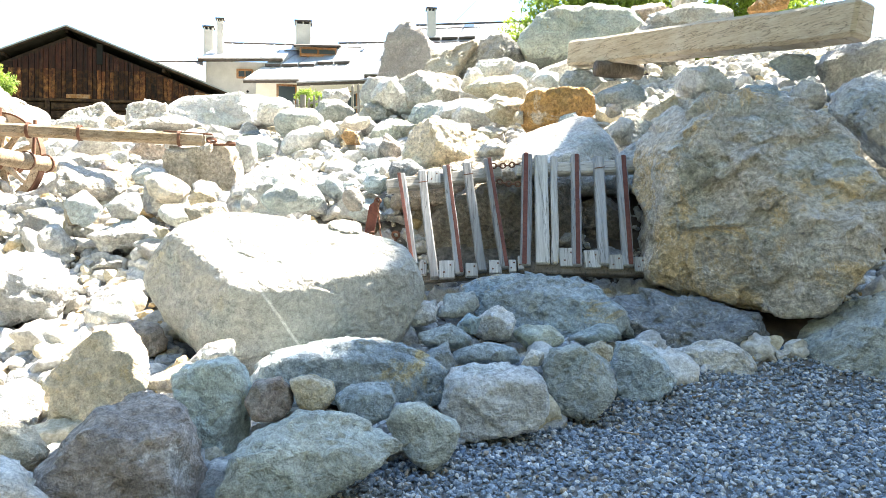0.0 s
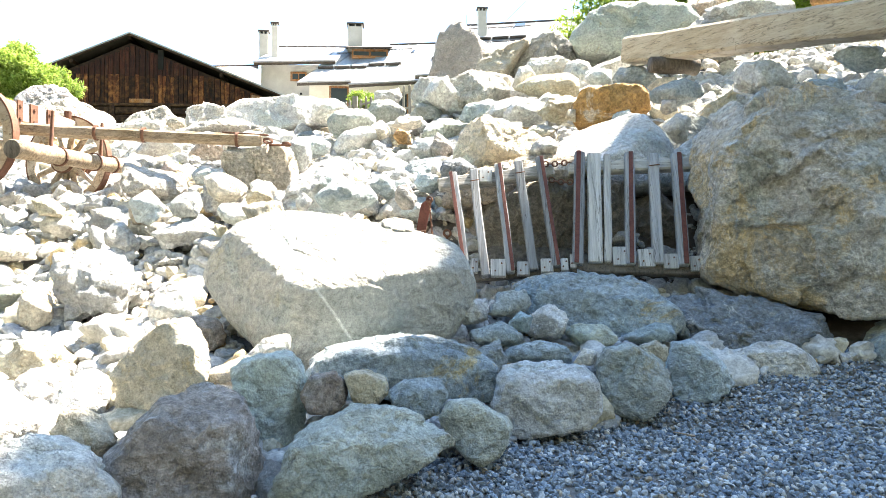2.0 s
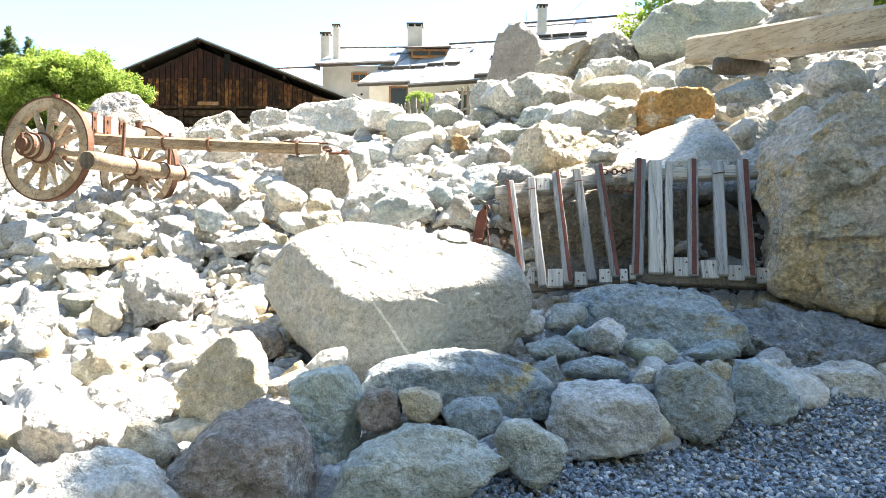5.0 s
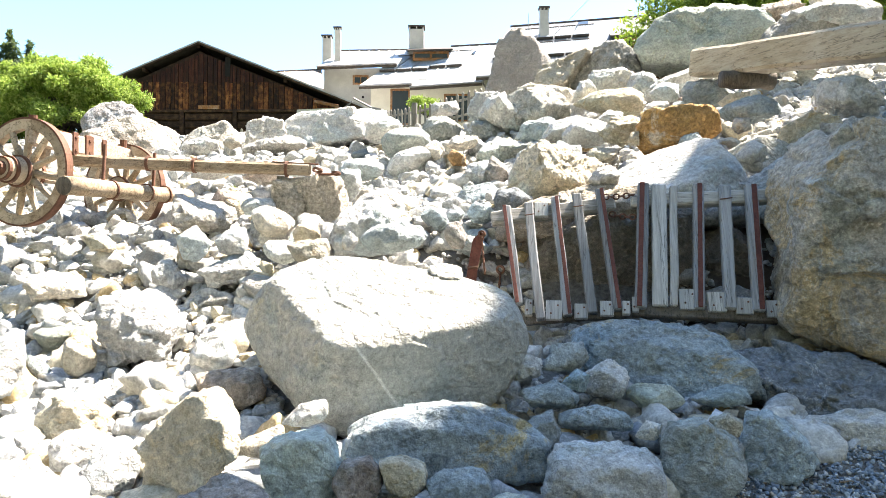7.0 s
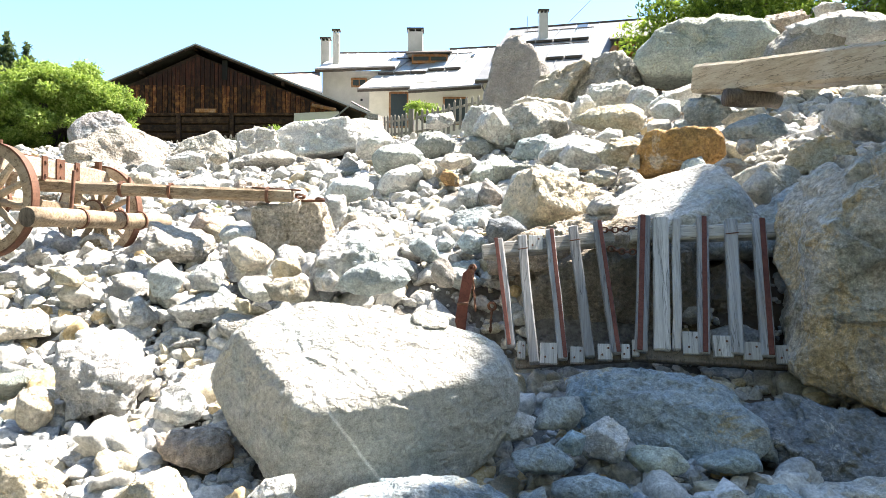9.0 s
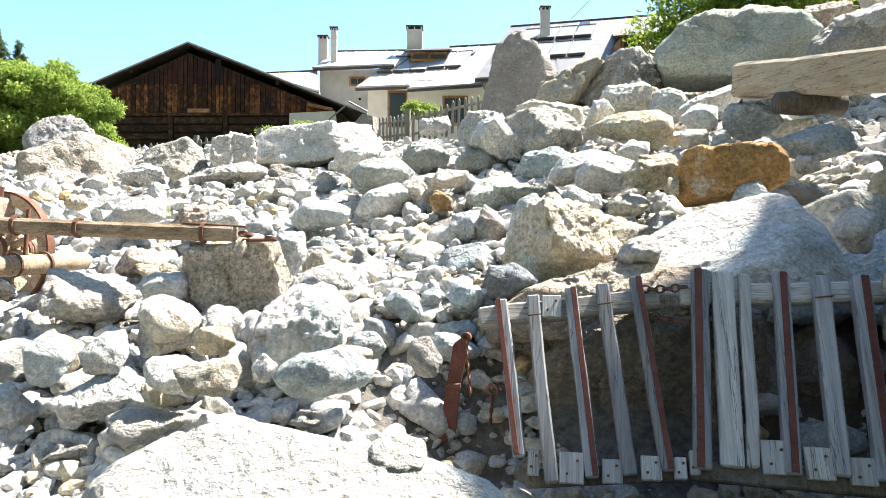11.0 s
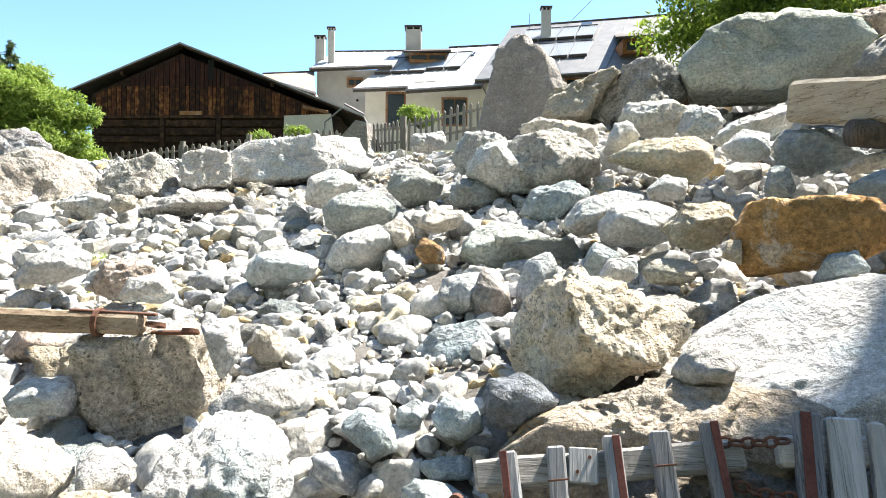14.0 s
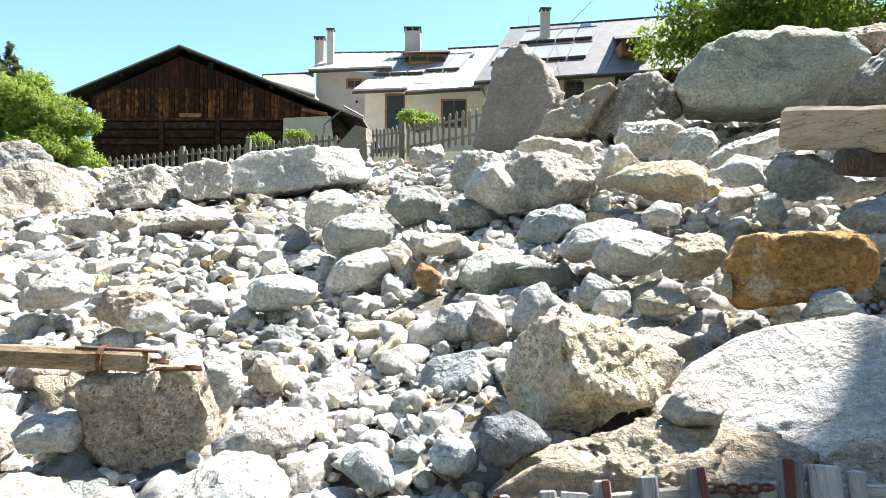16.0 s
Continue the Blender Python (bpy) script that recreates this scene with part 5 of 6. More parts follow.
def rack_post(rack, low, top, w, d, strip, seed):
    post = part("post", bar(low, top, w, d, OUT, 0.008, 0.006, 5, seed=seed), M_GREYWOOD, rack)
    if strip:
        side = Vector((1, 0, 0)) * (strip * w * 0.24)
        a, b = Vector(low) + OUT * (d / 2 + 0.002) + side, Vector(top) + OUT * (d / 2 + 0.002) + side
        part("iron_strip", bar(a + (b - a) * 0.01, b - (b - a) * 0.002, w * 0.42, 0.008, OUT, 0.002), M_REDSTRIP, post, "red-brown iron strip")
    else:
        mid = Vector(low).lerp(Vector(top), 0.87) + OUT * (d / 2 + 0.004)
        part("wire_tie", bar(mid - Vector((w * 0.55, 0, 0)), mid + Vector((w * 0.55, 0, 0.01)), 0.006, 0.006, OUT, 0.001), M_RUST, post, "rusty wire tie")
    return post


def rack_block(rack, at, w, h, seed):
    at = Vector(at)
    a, b = at - UP_SLOPE * h / 2, at + UP_SLOPE * h / 2
    block = part("block", bar(a, b, w, 0.035, OUT, 0.004, 0.003, 2, seed=seed), M_PALEWOOD, rack)
    for k in (-0.2, 0.22):
        nail = at + OUT * 0.018 + Vector((k * w, 0, 0)) + UP_SLOPE * h * k
        part("nail", rod(nail, nail + OUT * 0.006, 0.006, 0.006, 8), M_RUST, block, "rusty nail head")
    return block


rack = thing("timber_rack", (0.035, 5.002, 0.591), "weathered grey timber rack with red-brown iron strips", "rack", "timber racks")
part("top_rail", bar(Vector((-0.406, 5.329, 1.272)) - OUT * 0.05, Vector((0.447, 5.379, 1.376)) - OUT * 0.05, 0.10, 0.07, OUT, 0.012, 0.012, 6, seed=4), M_GREYWOOD_X, rack)
part("bottom_rail", bar(Vector((-0.163, 5.007, 0.602)) - OUT * 0.045, Vector((0.521, 5.035, 0.661)) - OUT * 0.045, 0.075, 0.05, OUT, 0.008, 0.006, 5, seed=5), M_BARK, rack, "dark brown bottom rail")
rack_post(rack, (-0.184, 5.044, 0.679), (-0.298, 5.363, 1.345), 0.058, 0.05, -1, 1)
rack_post(rack, (-0.047, 4.999, 0.586), (-0.145, 5.374, 1.367), 0.060, 0.055, 0, 2)
rack_post(rack, (0.124, 5.012, 0.613), (0.034, 5.393, 1.406), 0.058, 0.05, 1, 3)
rack_post(rack, (0.280, 5.020, 0.629), (0.185, 5.402, 1.425), 0.062, 0.055, 0, 4)
rack_post(rack, (0.434, 5.031, 0.652), (0.339, 5.418, 1.459), 0.058, 0.05, 1, 5)
rack_block(rack, (0.038, 5.028, 0.647), 0.105, 0.13, 1)
rack_block(rack, (0.206, 5.026, 0.642), 0.085, 0.10, 2)
rack_block(rack, (0.368, 5.036, 0.662), 0.085, 0.10, 3)
rack_block(rack, (0.487, 5.038, 0.667), 0.05, 0.09, 4)
rack_block(rack, (-0.054, 5.350, 1.317), 0.092, 0.11, 5)
rack_block(rack, (-0.125, 5.036, 0.662), 0.05, 0.11, 6)

rack = thing("timber_rack", (0.932, 5.009, 0.606), "weathered grey timber rack with one wide plank and iron strips", "rack", "timber racks")
part("top_rail", bar(Vector((0.552, 5.384, 1.387)) - OUT * 0.05, Vector((1.450, 5.399, 1.418)) - OUT * 0.05, 0.10, 0.07, OUT, 0.012, 0.012, 6, seed=6), M_GREYWOOD_X, rack)
part("bottom_rail", bar(Vector((0.522, 5.040, 0.671)) - OUT * 0.035, Vector((1.394, 5.025, 0.640)) - OUT * 0.035, 0.085, 0.06, OUT, 0.008, 0.008, 6, seed=7), M_BARK, rack, "dark brown bottom rail")
rack_post(rack, (0.577, 5.037, 0.665), (0.640, 5.436, 1.495), 0.075, 0.055, -0.6, 6)
part("plank", bar((0.695, 5.045, 0.680), (0.740, 5.431, 1.485), 0.096, 0.04, OUT, 0.008, 0.008, 7, seed=8), M_PALEWOOD, rack)
part("plank", bar((0.780, 5.045, 0.681), (0.833, 5.426, 1.476), 0.050, 0.045, OUT, 0.01, 0.012, 7, seed=9), M_PALEWOOD, rack)
rack_post(rack, (0.927, 5.036, 0.663), (0.995, 5.429, 1.481), 0.068, 0.055, 0.4, 7)
rack_post(rack, (1.110, 5.037, 0.666), (1.164, 5.422, 1.466), 0.072, 0.06, 0, 8)
rack_post(rack, (1.276, 5.032, 0.655), (1.329, 5.422, 1.467), 0.075, 0.06, 0.8, 9)
rack_block(rack, (0.868, 5.065, 0.724), 0.11, 0.14, 7)
rack_block(rack, (1.035, 5.058, 0.709), 0.11, 0.13, 8)
rack_block(rack, (1.195, 5.048, 0.687), 0.10, 0.11, 9)
rack_block(rack, (1.360, 5.041, 0.672), 0.08, 0.11, 10)
rack_block(rack, (0.544, 5.049, 0.689), 0.04, 0.10, 11)


def chain(a, b, links, sag, label):
    a, b = Vector(a), Vector(b)
    ob = thing("chain", a, label, "chain")
    way = (b - a) / links
    for i in range(links):
        t0, t1 = i / links, (i + 1) / links
        p = a.lerp(b, t0) - Vector((0, 0, sag * 4 * t0 * (1 - t0)))
        q = a.lerp(b, t1) - Vector((0, 0, sag * 4 * t1 * (1 - t1)))
        d = (q - p).normalized()
        side = Vector((0, 1, 0.2)) if i % 2 else Vector((0, -0.3, 1))
        side = (side - d * d.dot(side)).normalized()
        r, half = 0.011, (q - p).length * 0.62
        bm = bmesh.new()
        c = (p + q) / 2
        ring = []
        for j in range(12):
            t = 2 * math.pi * j / 12
            ring.append(c + d * half * math.cos(t) + side * 0.018 * math.sin(t))
        across = d.cross(side)
        loops = []
        for j, u in enumerate(ring):
            t = 2 * math.pi * j / 12
            out = (d * math.cos(t) + side * math.sin(t)).normalized()
            loops.append([bm.verts.new(u + (out * math.cos(s) + across * math.sin(s)) * 0.0055) for s in (0, 1.047, 2.094, 3.142, 4.189, 5.236)])
        for u, w in zip(loops, loops[1:] + loops[:1]):
            for j in range(6):
                bm.faces.new((u[j], u[(j + 1) % 6], w[(j + 1) % 6], w[j]))
        bmesh.ops.recalc_face_normals(bm, faces=bm.faces)
        part("link", bm, M_RUST, ob)
    return ob


chain(Vector((0.368, 5.391, 1.402)) + OUT * 0.01, Vector((0.572, 5.397, 1.415)) + OUT * 0.01, 6, 0.006, "rusty iron chain between the timber racks")
chain(Vector((0.410, 5.337, 1.289)) + OUT * 0.0, Vector((0.572, 5.325, 1.264)) + OUT * 0.0, 5, 0.01, "rusty iron chain hanging behind the racks")

bracket = thing("iron_bracket", (-0.55, 5.42, 0.60), "tapered rusty flat iron blade standing in the stones", "iron bracket")
part("blade", prism([(-0.619, 5.420, 0.633), (-0.534, 5.420, 0.639), (-0.507, 5.420, 0.918), (-0.460, 5.420, 1.148), (-0.479, 5.420, 1.169), (-0.541, 5.420, 1.122), (-0.577, 5.420, 0.914)], (0.0, 0.02, 0.0)), M_REDSTRIP, bracket)
part("eye", hoop((-0.475, 5.410, 1.155), (0.2, 1, 0), 0.020, 0.013, 0.024, 14), M_RUST, bracket)
part("cross_bolt", rod((-0.575, 5.390, 0.914), (-0.502, 5.390, 0.918), 0.012, 0.012, 10), M_RUST, bracket)
chain((-0.476, 5.400, 1.140), (-0.450, 5.380, 0.872), 9, 0.0, "thin rusty chain hanging from the iron blade")
ring = part("iron_ring", hoop((-0.341, 5.395, 0.903), (0.3, 1, 0.3), 0.026, 0.014, 0.016, 18), M_RUST, None)
tagged(ring, "rusty iron ring hanging beside the rack post", "iron ring")
chain((-0.343, 5.395, 0.875), (-0.352, 5.385, 0.735), 5, 0.0, "short rusty chain below an iron ring")

# ---- old cart ----
W_NEAR, W_FAR = Vector((-3.886, 5.083, 1.622)), Vector((-3.797, 6.143, 1.664))
W_FAR.z = W_NEAR.z - 0.03
AXLE = (W_FAR - W_NEAR).normalized()
ALONG = Vector((0, 0, 1)).cross(AXLE).normalized()
if ALONG.x < 0:
    ALONG = -ALONG
cart = thing("ox_cart", W_NEAR - Vector((0, 0, 0.42)), "old wooden two-wheeled cart with rusty iron fittings", "cart")


def cart_wheel(c, out):
    """Six felloes with an iron tyre, twelve tapered spokes and a long banded nave that sticks out."""
    R = 0.40
    wheel = part("wheel", hoop(c, AXLE, R - 0.04, 0.066, 0.05, 60), M_CARTWHEEL, cart, "spoked wooden wheel with an iron tyre")
    for i in range(6):
        part("felloe", hoop(c, AXLE, R - 0.04, 0.074, 0.058, 12, arc=59.2, start=i * 60 + 12), M_CARTWHEEL, wheel)
    part("tyre", hoop(c, AXLE, R + 0.004, 0.014, 0.062, 60), M_RUST, wheel, "rusty iron tyre")
    nave = part("nave", rod(c - out * 0.09, c + out * 0.06, 0.10, 0.112, 24), M_CARTWHEEL, wheel)
    part("nave_end", rod(c + out * 0.06, c + out * 0.21, 0.108, 0.076, 24), M_CARTWHEEL, nave)
    for s, rr in ((-0.075, 0.106), (0.062, 0.114), (0.145, 0.096), (0.20, 0.082)):
        part("nave_band", hoop(c + out * s, AXLE, rr, 0.014, 0.026, 24), M_RUST, wheel, "rusty iron band")
    part("axle_cap", rod(c + out * 0.205, c + out * 0.245, 0.055, 0.046, 14), M_RUST, wheel)
    part("linch_pin", bar(c + out * 0.235 - Vector((0, 0, 0.075)), c + out * 0.235 + Vector((0, 0, 0.085)), 0.018, 0.022, AXLE, 0.004), M_RUST, wheel, "rusty iron linch pin")
    u = Vector((0, 0, 1))
    v = AXLE.cross(u).normalized()
    for i in range(12):
        t = 2 * math.pi * (i + 0.3) / 12
        d = u * math.cos(t) + v * math.sin(t)
        part("spoke", rod(c + d * 0.09, c + d * (R - 0.06), 0.030, 0.021, 8, 0.004, i, 3), M_CARTWHEEL, wheel)


cart_wheel(W_NEAR, -AXLE)
cart_wheel(W_FAR, AXLE)
part("axle_beam", bar(W_NEAR + AXLE * 0.06, W_FAR - AXLE * 0.06, 0.10, 0.10, (0, 0, 1), 0.012, 0.006, 6), M_CARTWOOD, cart)
hi = Vector((0, 0, 0.28))
bolster = part("bolster", bar(W_NEAR + hi - AXLE * 0.02 + ALONG * 0.05, W_FAR + hi + AXLE * 0.02 + ALONG * 0.05, 0.09, 0.15, (0, 0, 1), 0.012, 0.008, 6, seed=3), M_CARTDARK, cart)
for s, wide in ((0.36, 0.055), (0.50, 0.085), (0.66, 0.05)):
    c = (W_NEAR + hi).lerp(W_FAR + hi, s) + ALONG * 0.1
    strap = part("strap", bar(c - Vector((0, 0, 0.09)), c + Vector((0, 0, 0.095)), wide, 0.014, ALONG, 0.003), M_RUST, bolster, "rusty iron strap")
    for k in (-0.05, 0.05):
        part("bolt_head", rod(c + Vector((0, 0, k)) + ALONG * 0.004, c + Vector((0, 0, k)) + ALONG * 0.016, 0.015, 0.011, 10), M_RUST, strap)
part("top_iron", bar(W_NEAR + hi + Vector((0, 0, 0.08)) + ALONG * 0.05, W_FAR + hi + Vector((0, 0, 0.08)) + ALONG * 0.05, 0.05, 0.010, (0, 0, 1), 0.002), M_RUST, bolster, "rusty iron strip")
for s in (0.02, 0.93):
    c = (W_NEAR + hi).lerp(W_FAR + hi, s) + ALONG * 0.05 + Vector((0, 0, 0.075))
    part("pin", rod(c, c + Vector((0, 0, 0.075)), 0.026, 0.032, 10), M_RUST, bolster, "rusty iron pin head")
POLE_A, POLE_B = Vector((-3.829, 5.477, 1.765)), Vector((-1.900, 5.800, 1.690))
pole = part("draw_pole", bar(POLE_A, POLE_B, 0.085, 0.095, (0, 0, 1), 0.02, 0.012, 10, seed=12), M_CARTWOOD, cart, "long weathered draw pole")
for s in (0.33, 0.52, 0.90):
    c = POLE_A.lerp(POLE_B, s)
    part("pole_band", hoop(c, POLE_B - POLE_A, 0.058, 0.01, 0.022, 12), M_RUST, pole, "rusty iron band")
wayp = (POLE_B - POLE_A).normalized()
part("pole_iron", bar(POLE_A.lerp(POLE_B, 0.84) + Vector((0, -0.01, 0.05)), POLE_B + wayp * 0.06 + Vector((0, -0.01, 0.045)), 0.03, 0.012, (0, 0, 1), 0.003), M_RUST, pole, "rusty flat iron")
part("pole_end_loop", hoop(POLE_B + wayp * 0.05, Vector((0, 0.3, 1)), 0.035, 0.014, 0.016, 20), M_RUST, pole)
hook = part("hook", bar(POLE_B + wayp * 0.03 - Vector((0, 0, 0.035)), POLE_B + wayp * 0.24 - Vector((0, 0, 0.025)), 0.02, 0.02, (0, 0, 1), 0.006), M_RUST, pole, "rusty iron hook")
part("hook_tip", hoop(POLE_B + wayp * 0.20 - Vector((0, 0, 0.02)), Vector((0, 0.25, 1)), 0.03, 0.014, 0.016, 16), M_RUST, hook)
LOG_A, LOG_B = Vector((-3.276, 4.734, 1.475)), Vector((-3.170, 6.150, 1.523))
log = part("cross_log", rod(LOG_A, LOG_B, 0.066, 0.06, 16, 0.01, 3, 8), M_CARTWOOD, cart, "round pale wooden crossbar", True)
part("log_end", rod(LOG_A - (LOG_B - LOG_A).normalized() * 0.004, LOG_A + (LOG_B - LOG_A).normalized() * 0.01, 0.064, 0.066, 16, 0.0, 3, 1), M_BARK, log, "dark disc on the log end")
for s in (0.32, 0.60, 0.76):
    c = LOG_A.lerp(LOG_B, s)
    part("log_band", hoop(c, LOG_B - LOG_A, 0.070, 0.01, 0.016, 20), M_RUST, log, "rusty iron band")
for s in (0.26, 0.66):
    c = LOG_A.lerp(LOG_B, s)
    part("hanger", bar(c + Vector((0, 0, 0.05)), c + Vector((-0.02, 0.05, 0.34)), 0.024, 0.02, (0, 1, 0), 0.004), M_RUST, cart, "rusty hanging iron rod")
for s in (0.15, 0.75):
    a = W_NEAR.lerp(W_FAR, s)
    part("brace", bar(a + Vector((0, 0, 0.04)), a + hi + ALONG * 0.05, 0.05, 0.06, AXLE, 0.008), M_CARTWOOD, cart)
part("side_bar", bar(W_NEAR.lerp(W_FAR, 0.4) + ALONG * 0.02 + Vector((0, 0, 0.21)), W_NEAR.lerp(W_FAR, 0.95) + ALONG * 0.22 + Vector((0, 0, 0.19)), 0.05, 0.04, (0, 0, 1), 0.008), M_CARTWOOD, cart)

# ---- squared beam on the rocks ----
BEAM_A, BEAM_B = Vector((1.530, 8.330, 3.078)), Vector((3.353, 5.750, 2.571))
beam = part("wooden_beam", bar(BEAM_A, BEAM_B, 0.30, 0.29, (0, 0, 1), 0.03, 0.025, 14, seed=21), M_BEAM, None)
tagged(beam, "heavy bleached squared wooden beam lying on boulders", "beam")
STUMP = Vector((1.908, 7.750, 2.767))
tagged(part("log_stump", rod(STUMP + Vector((-0.26, -0.02, 0)), STUMP + Vector((0.24, 0.10, 0)), 0.085, 0.10, 18, 0.02, 8, 5), M_BARK, None, "", True), "short dark round log under the beam", "log")

# ---- standing slab by the fence ----
tagged(part("leaning_slab", prism([(-6.940, 23.112, 4.926), (-6.873, 23.118, 5.512), (-6.568, 23.167, 5.857), (-6.331, 23.205, 6.134), (-6.008, 23.262, 6.066), (-5.938, 23.286, 4.929)], (0.1, 0.35, 0)), ROCK["m"], None), "grey pointed stone slab standing by the fence", "stone slab")

# ---- picket fence ----
def pickets(a, b, count, high, posts, label):
    a, b = Vector(a), Vector(b)
    fence = thing("picket_fence", a - Vector((0, 0, high)), label, "fence", "picket fence runs")
    side = Vector((b.x - a.x, b.y - a.y, 0)).normalized()
    away = Vector((-side.y, side.x, 0))
    rnd = random.Random(count)
    for i in range(count):
        top = a.lerp(b, (i + 0.5) / count) + Vector((0, 0, rnd.uniform(-0.05, 0.04)))
        low = top - Vector((rnd.uniform(-0.03, 0.03), 0, high))
        w = 0.105 * rnd.uniform(0.85, 1.15)
        tip = top - Vector((0, 0, 0.07))
        bm = prism([low - side * w / 2, low + side * w / 2, tip + side * w / 2, top, tip - side * w / 2], away * 0.022)
        part("picket", bm, M_PALING, fence)
    for k in (0.22, 0.72):
        part("rail", bar(a - Vector((0, 0, high * k)) + away * 0.05, b - Vector((0, 0, high * k)) + away * 0.05, 0.04, 0.07, (0, 0, 1), 0.006), M_PALING, fence)
    for t in posts:
        p = a.lerp(b, t)
        part("post", rod(p - Vector((0, 0, high + 0.2)), p + Vector((0, 0, 0.10)), 0.10, 0.095, 12, 0.01, t, 4), M_PALING, fence, "thick round fence post")
    return fence


pickets((-18.618, 24.639, 5.349), (-10.419, 24.530, 5.934), 34, 0.86, (0.705, 1.0), "weathered grey picket fence before the barn")
pickets((-10.308, 24.549, 5.934), (-7.125, 24.084, 6.068), 14, 0.86, (), "weathered grey picket fence before the barn")
pickets((-6.236, 24.236, 6.180), (-4.790, 22.966, 6.044), 9, 0.9, (1.0,), "weathered grey picket fence before the house")
pickets((-4.691, 22.982, 6.078), (-1.993, 20.507, 6.022), 13, 0.95, (), "tall weathered grey picket fence before the house")
tagged(part("rusty_plate", bar((-4.783, 21.457, 4.792), (-4.092, 21.577, 4.732), 0.25, 0.03, (0, -0.4, 1), 0.005), M_RUST, None), "rusty iron plate leaning by the fence", "iron plate")

# ---- barn ----
BARN_AT = (-22.576, 40.668, 8.536)
barn = thing("barn", BARN_AT, "dark sunburnt timber barn with a low gable roof", "barn")
CAMDIR = Vector((-0.1705, 0.9853, 0.0))
CAMSIDE = Vector((0.9853, 0.1705, 0.0))


def barn_pt(px, py, back=0.0):
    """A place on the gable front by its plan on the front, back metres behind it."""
    k = 42.0 / FOCAL
    return EYE16 + CAMDIR * (42.0 + back) + CAMSIDE * ((px - 784.0) * k) + Vector((0, 0, (453.0 - py) * k))


FOCAL = 1219.0
EYE16 = Vector((-0.094, 3.012, 2.16))
gable = [barn_pt(160, 300), barn_pt(160, 172), barn_pt(317, 100), barn_pt(600, 212), barn_pt(600, 300)]
part("wall", prism(gable, CAMDIR * 14), M_BARNLOG, barn)
rnd = random.Random(5)
xb = 168.0
while xb < 592:
    w = rnd.uniform(6.5, 11)
    top = 104 + (317 - xb) * 0.455 if xb < 317 else 104 + (xb - 317) * 0.395
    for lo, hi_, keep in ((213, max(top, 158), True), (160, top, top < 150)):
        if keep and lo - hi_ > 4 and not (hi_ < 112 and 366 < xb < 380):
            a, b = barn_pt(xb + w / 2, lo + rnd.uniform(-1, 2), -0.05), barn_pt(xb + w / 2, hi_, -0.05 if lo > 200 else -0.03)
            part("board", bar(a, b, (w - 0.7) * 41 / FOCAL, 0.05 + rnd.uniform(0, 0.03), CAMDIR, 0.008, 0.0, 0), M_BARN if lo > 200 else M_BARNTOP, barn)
    xb += w
for y0, y1, x0, x1 in ((217, 231, 170, 498), (232, 246, 170, 498), (247, 259, 170, 440)):
    for sx0, sx1 in ((x0, 282), (291, 380), (390, x1)):
        part("log", bar(barn_pt(sx0, (y0 + y1) / 2, -0.06), barn_pt(sx1, (y0 + y1) / 2, -0.06), 0.14, (y1 - y0 - 1.2) * 41 / FOCAL, (0, 0, 1), 0.05, 0.02, 5, seed=x0 + y0), M_BARNLOG, barn)
for px in (286, 385):
    part("post", bar(barn_pt(px, 268, -0.1), barn_pt(px, 212, -0.1), 0.28, 0.16, CAMDIR, 0.02), M_BARNLOG, barn)
part("sill_beam", bar(barn_pt(165, 214, -0.1), barn_pt(505, 212, -0.1), 0.14, 0.17, (0, 0, 1), 0.02), M_BARNLOG, barn)
part("hatch_board", bar(barn_pt(316, 206, -0.12), barn_pt(356, 206, -0.12), 0.05, 0.25, (0, 0, 1), 0.01), M_BROWNWOOD, barn, "brown wooden hatch board")
# solid bar on the wall, the opening's inner shade painted as near-black
part("vent_opening", bar(barn_pt(371, 148, -0.02), barn_pt(371, 112, -0.02), 0.34, 0.16, CAMDIR, 0.0), M_DARK, barn, "dark narrow opening")
part("white_wall", prism([barn_pt(500, 270, -0.25), barn_pt(502, 211, -0.25), barn_pt(584, 207, -0.25), barn_pt(592, 270, -0.25)], CAMDIR * 0.4), M_STUCCO, barn, "whitewashed masonry corner")
part("brace_beam", bar(barn_pt(535, 196, -0.3), barn_pt(580, 205, -0.3), 0.2, 0.2, (0, 0, 1), 0.03), M_BROWNWOOD, barn)
up, over = Vector((0, 0, 1)), CAMDIR * -0.22
for x0, y0 in ((112, 171), (642, 212)):
    a, b = barn_pt(317, 83), barn_pt(x0, y0)
    roof = part("roof", slab([a + over, b + over, b + CAMDIR * 15, a + CAMDIR * 15], 0.09), M_ROOFDARK, barn, "dark shingled roof slope")
    part("roof_sheet", slab([a + over * 1.04 + up * 0.07, b + over * 1.04 + up * 0.07, b + CAMDIR * 15 + up * 0.07, a + CAMDIR * 15 + up * 0.07], 0.10), M_ROOF, roof, "grey metal roof covering")
    part("barge_board", bar(a + over * 1.02 - up * 0.12, b + over * 1.02 - up * 0.12, 0.05, 0.10, (0, 0, 1), 0.01), M_BARNLOG, roof)
    for s in (0.0, 0.5, 0.96):
        c = a.lerp(b, s) - up * 0.30
        part("purlin", bar(c + over * 0.95, c + CAMDIR * 2, 0.2, 0.22, (0, 0, 1), 0.02), M_BARNLOG, roof)
part("gutter", rod(barn_pt(612, 196, -1.2), barn_pt(646, 214, -1.2), 0.05, 0.05, 10), M_GUTTER, barn)
part("downpipe", rod(barn_pt(608, 200, -0.9), barn_pt(576, 224, -0.6), 0.05, 0.05, 10), M_GUTTER, barn)
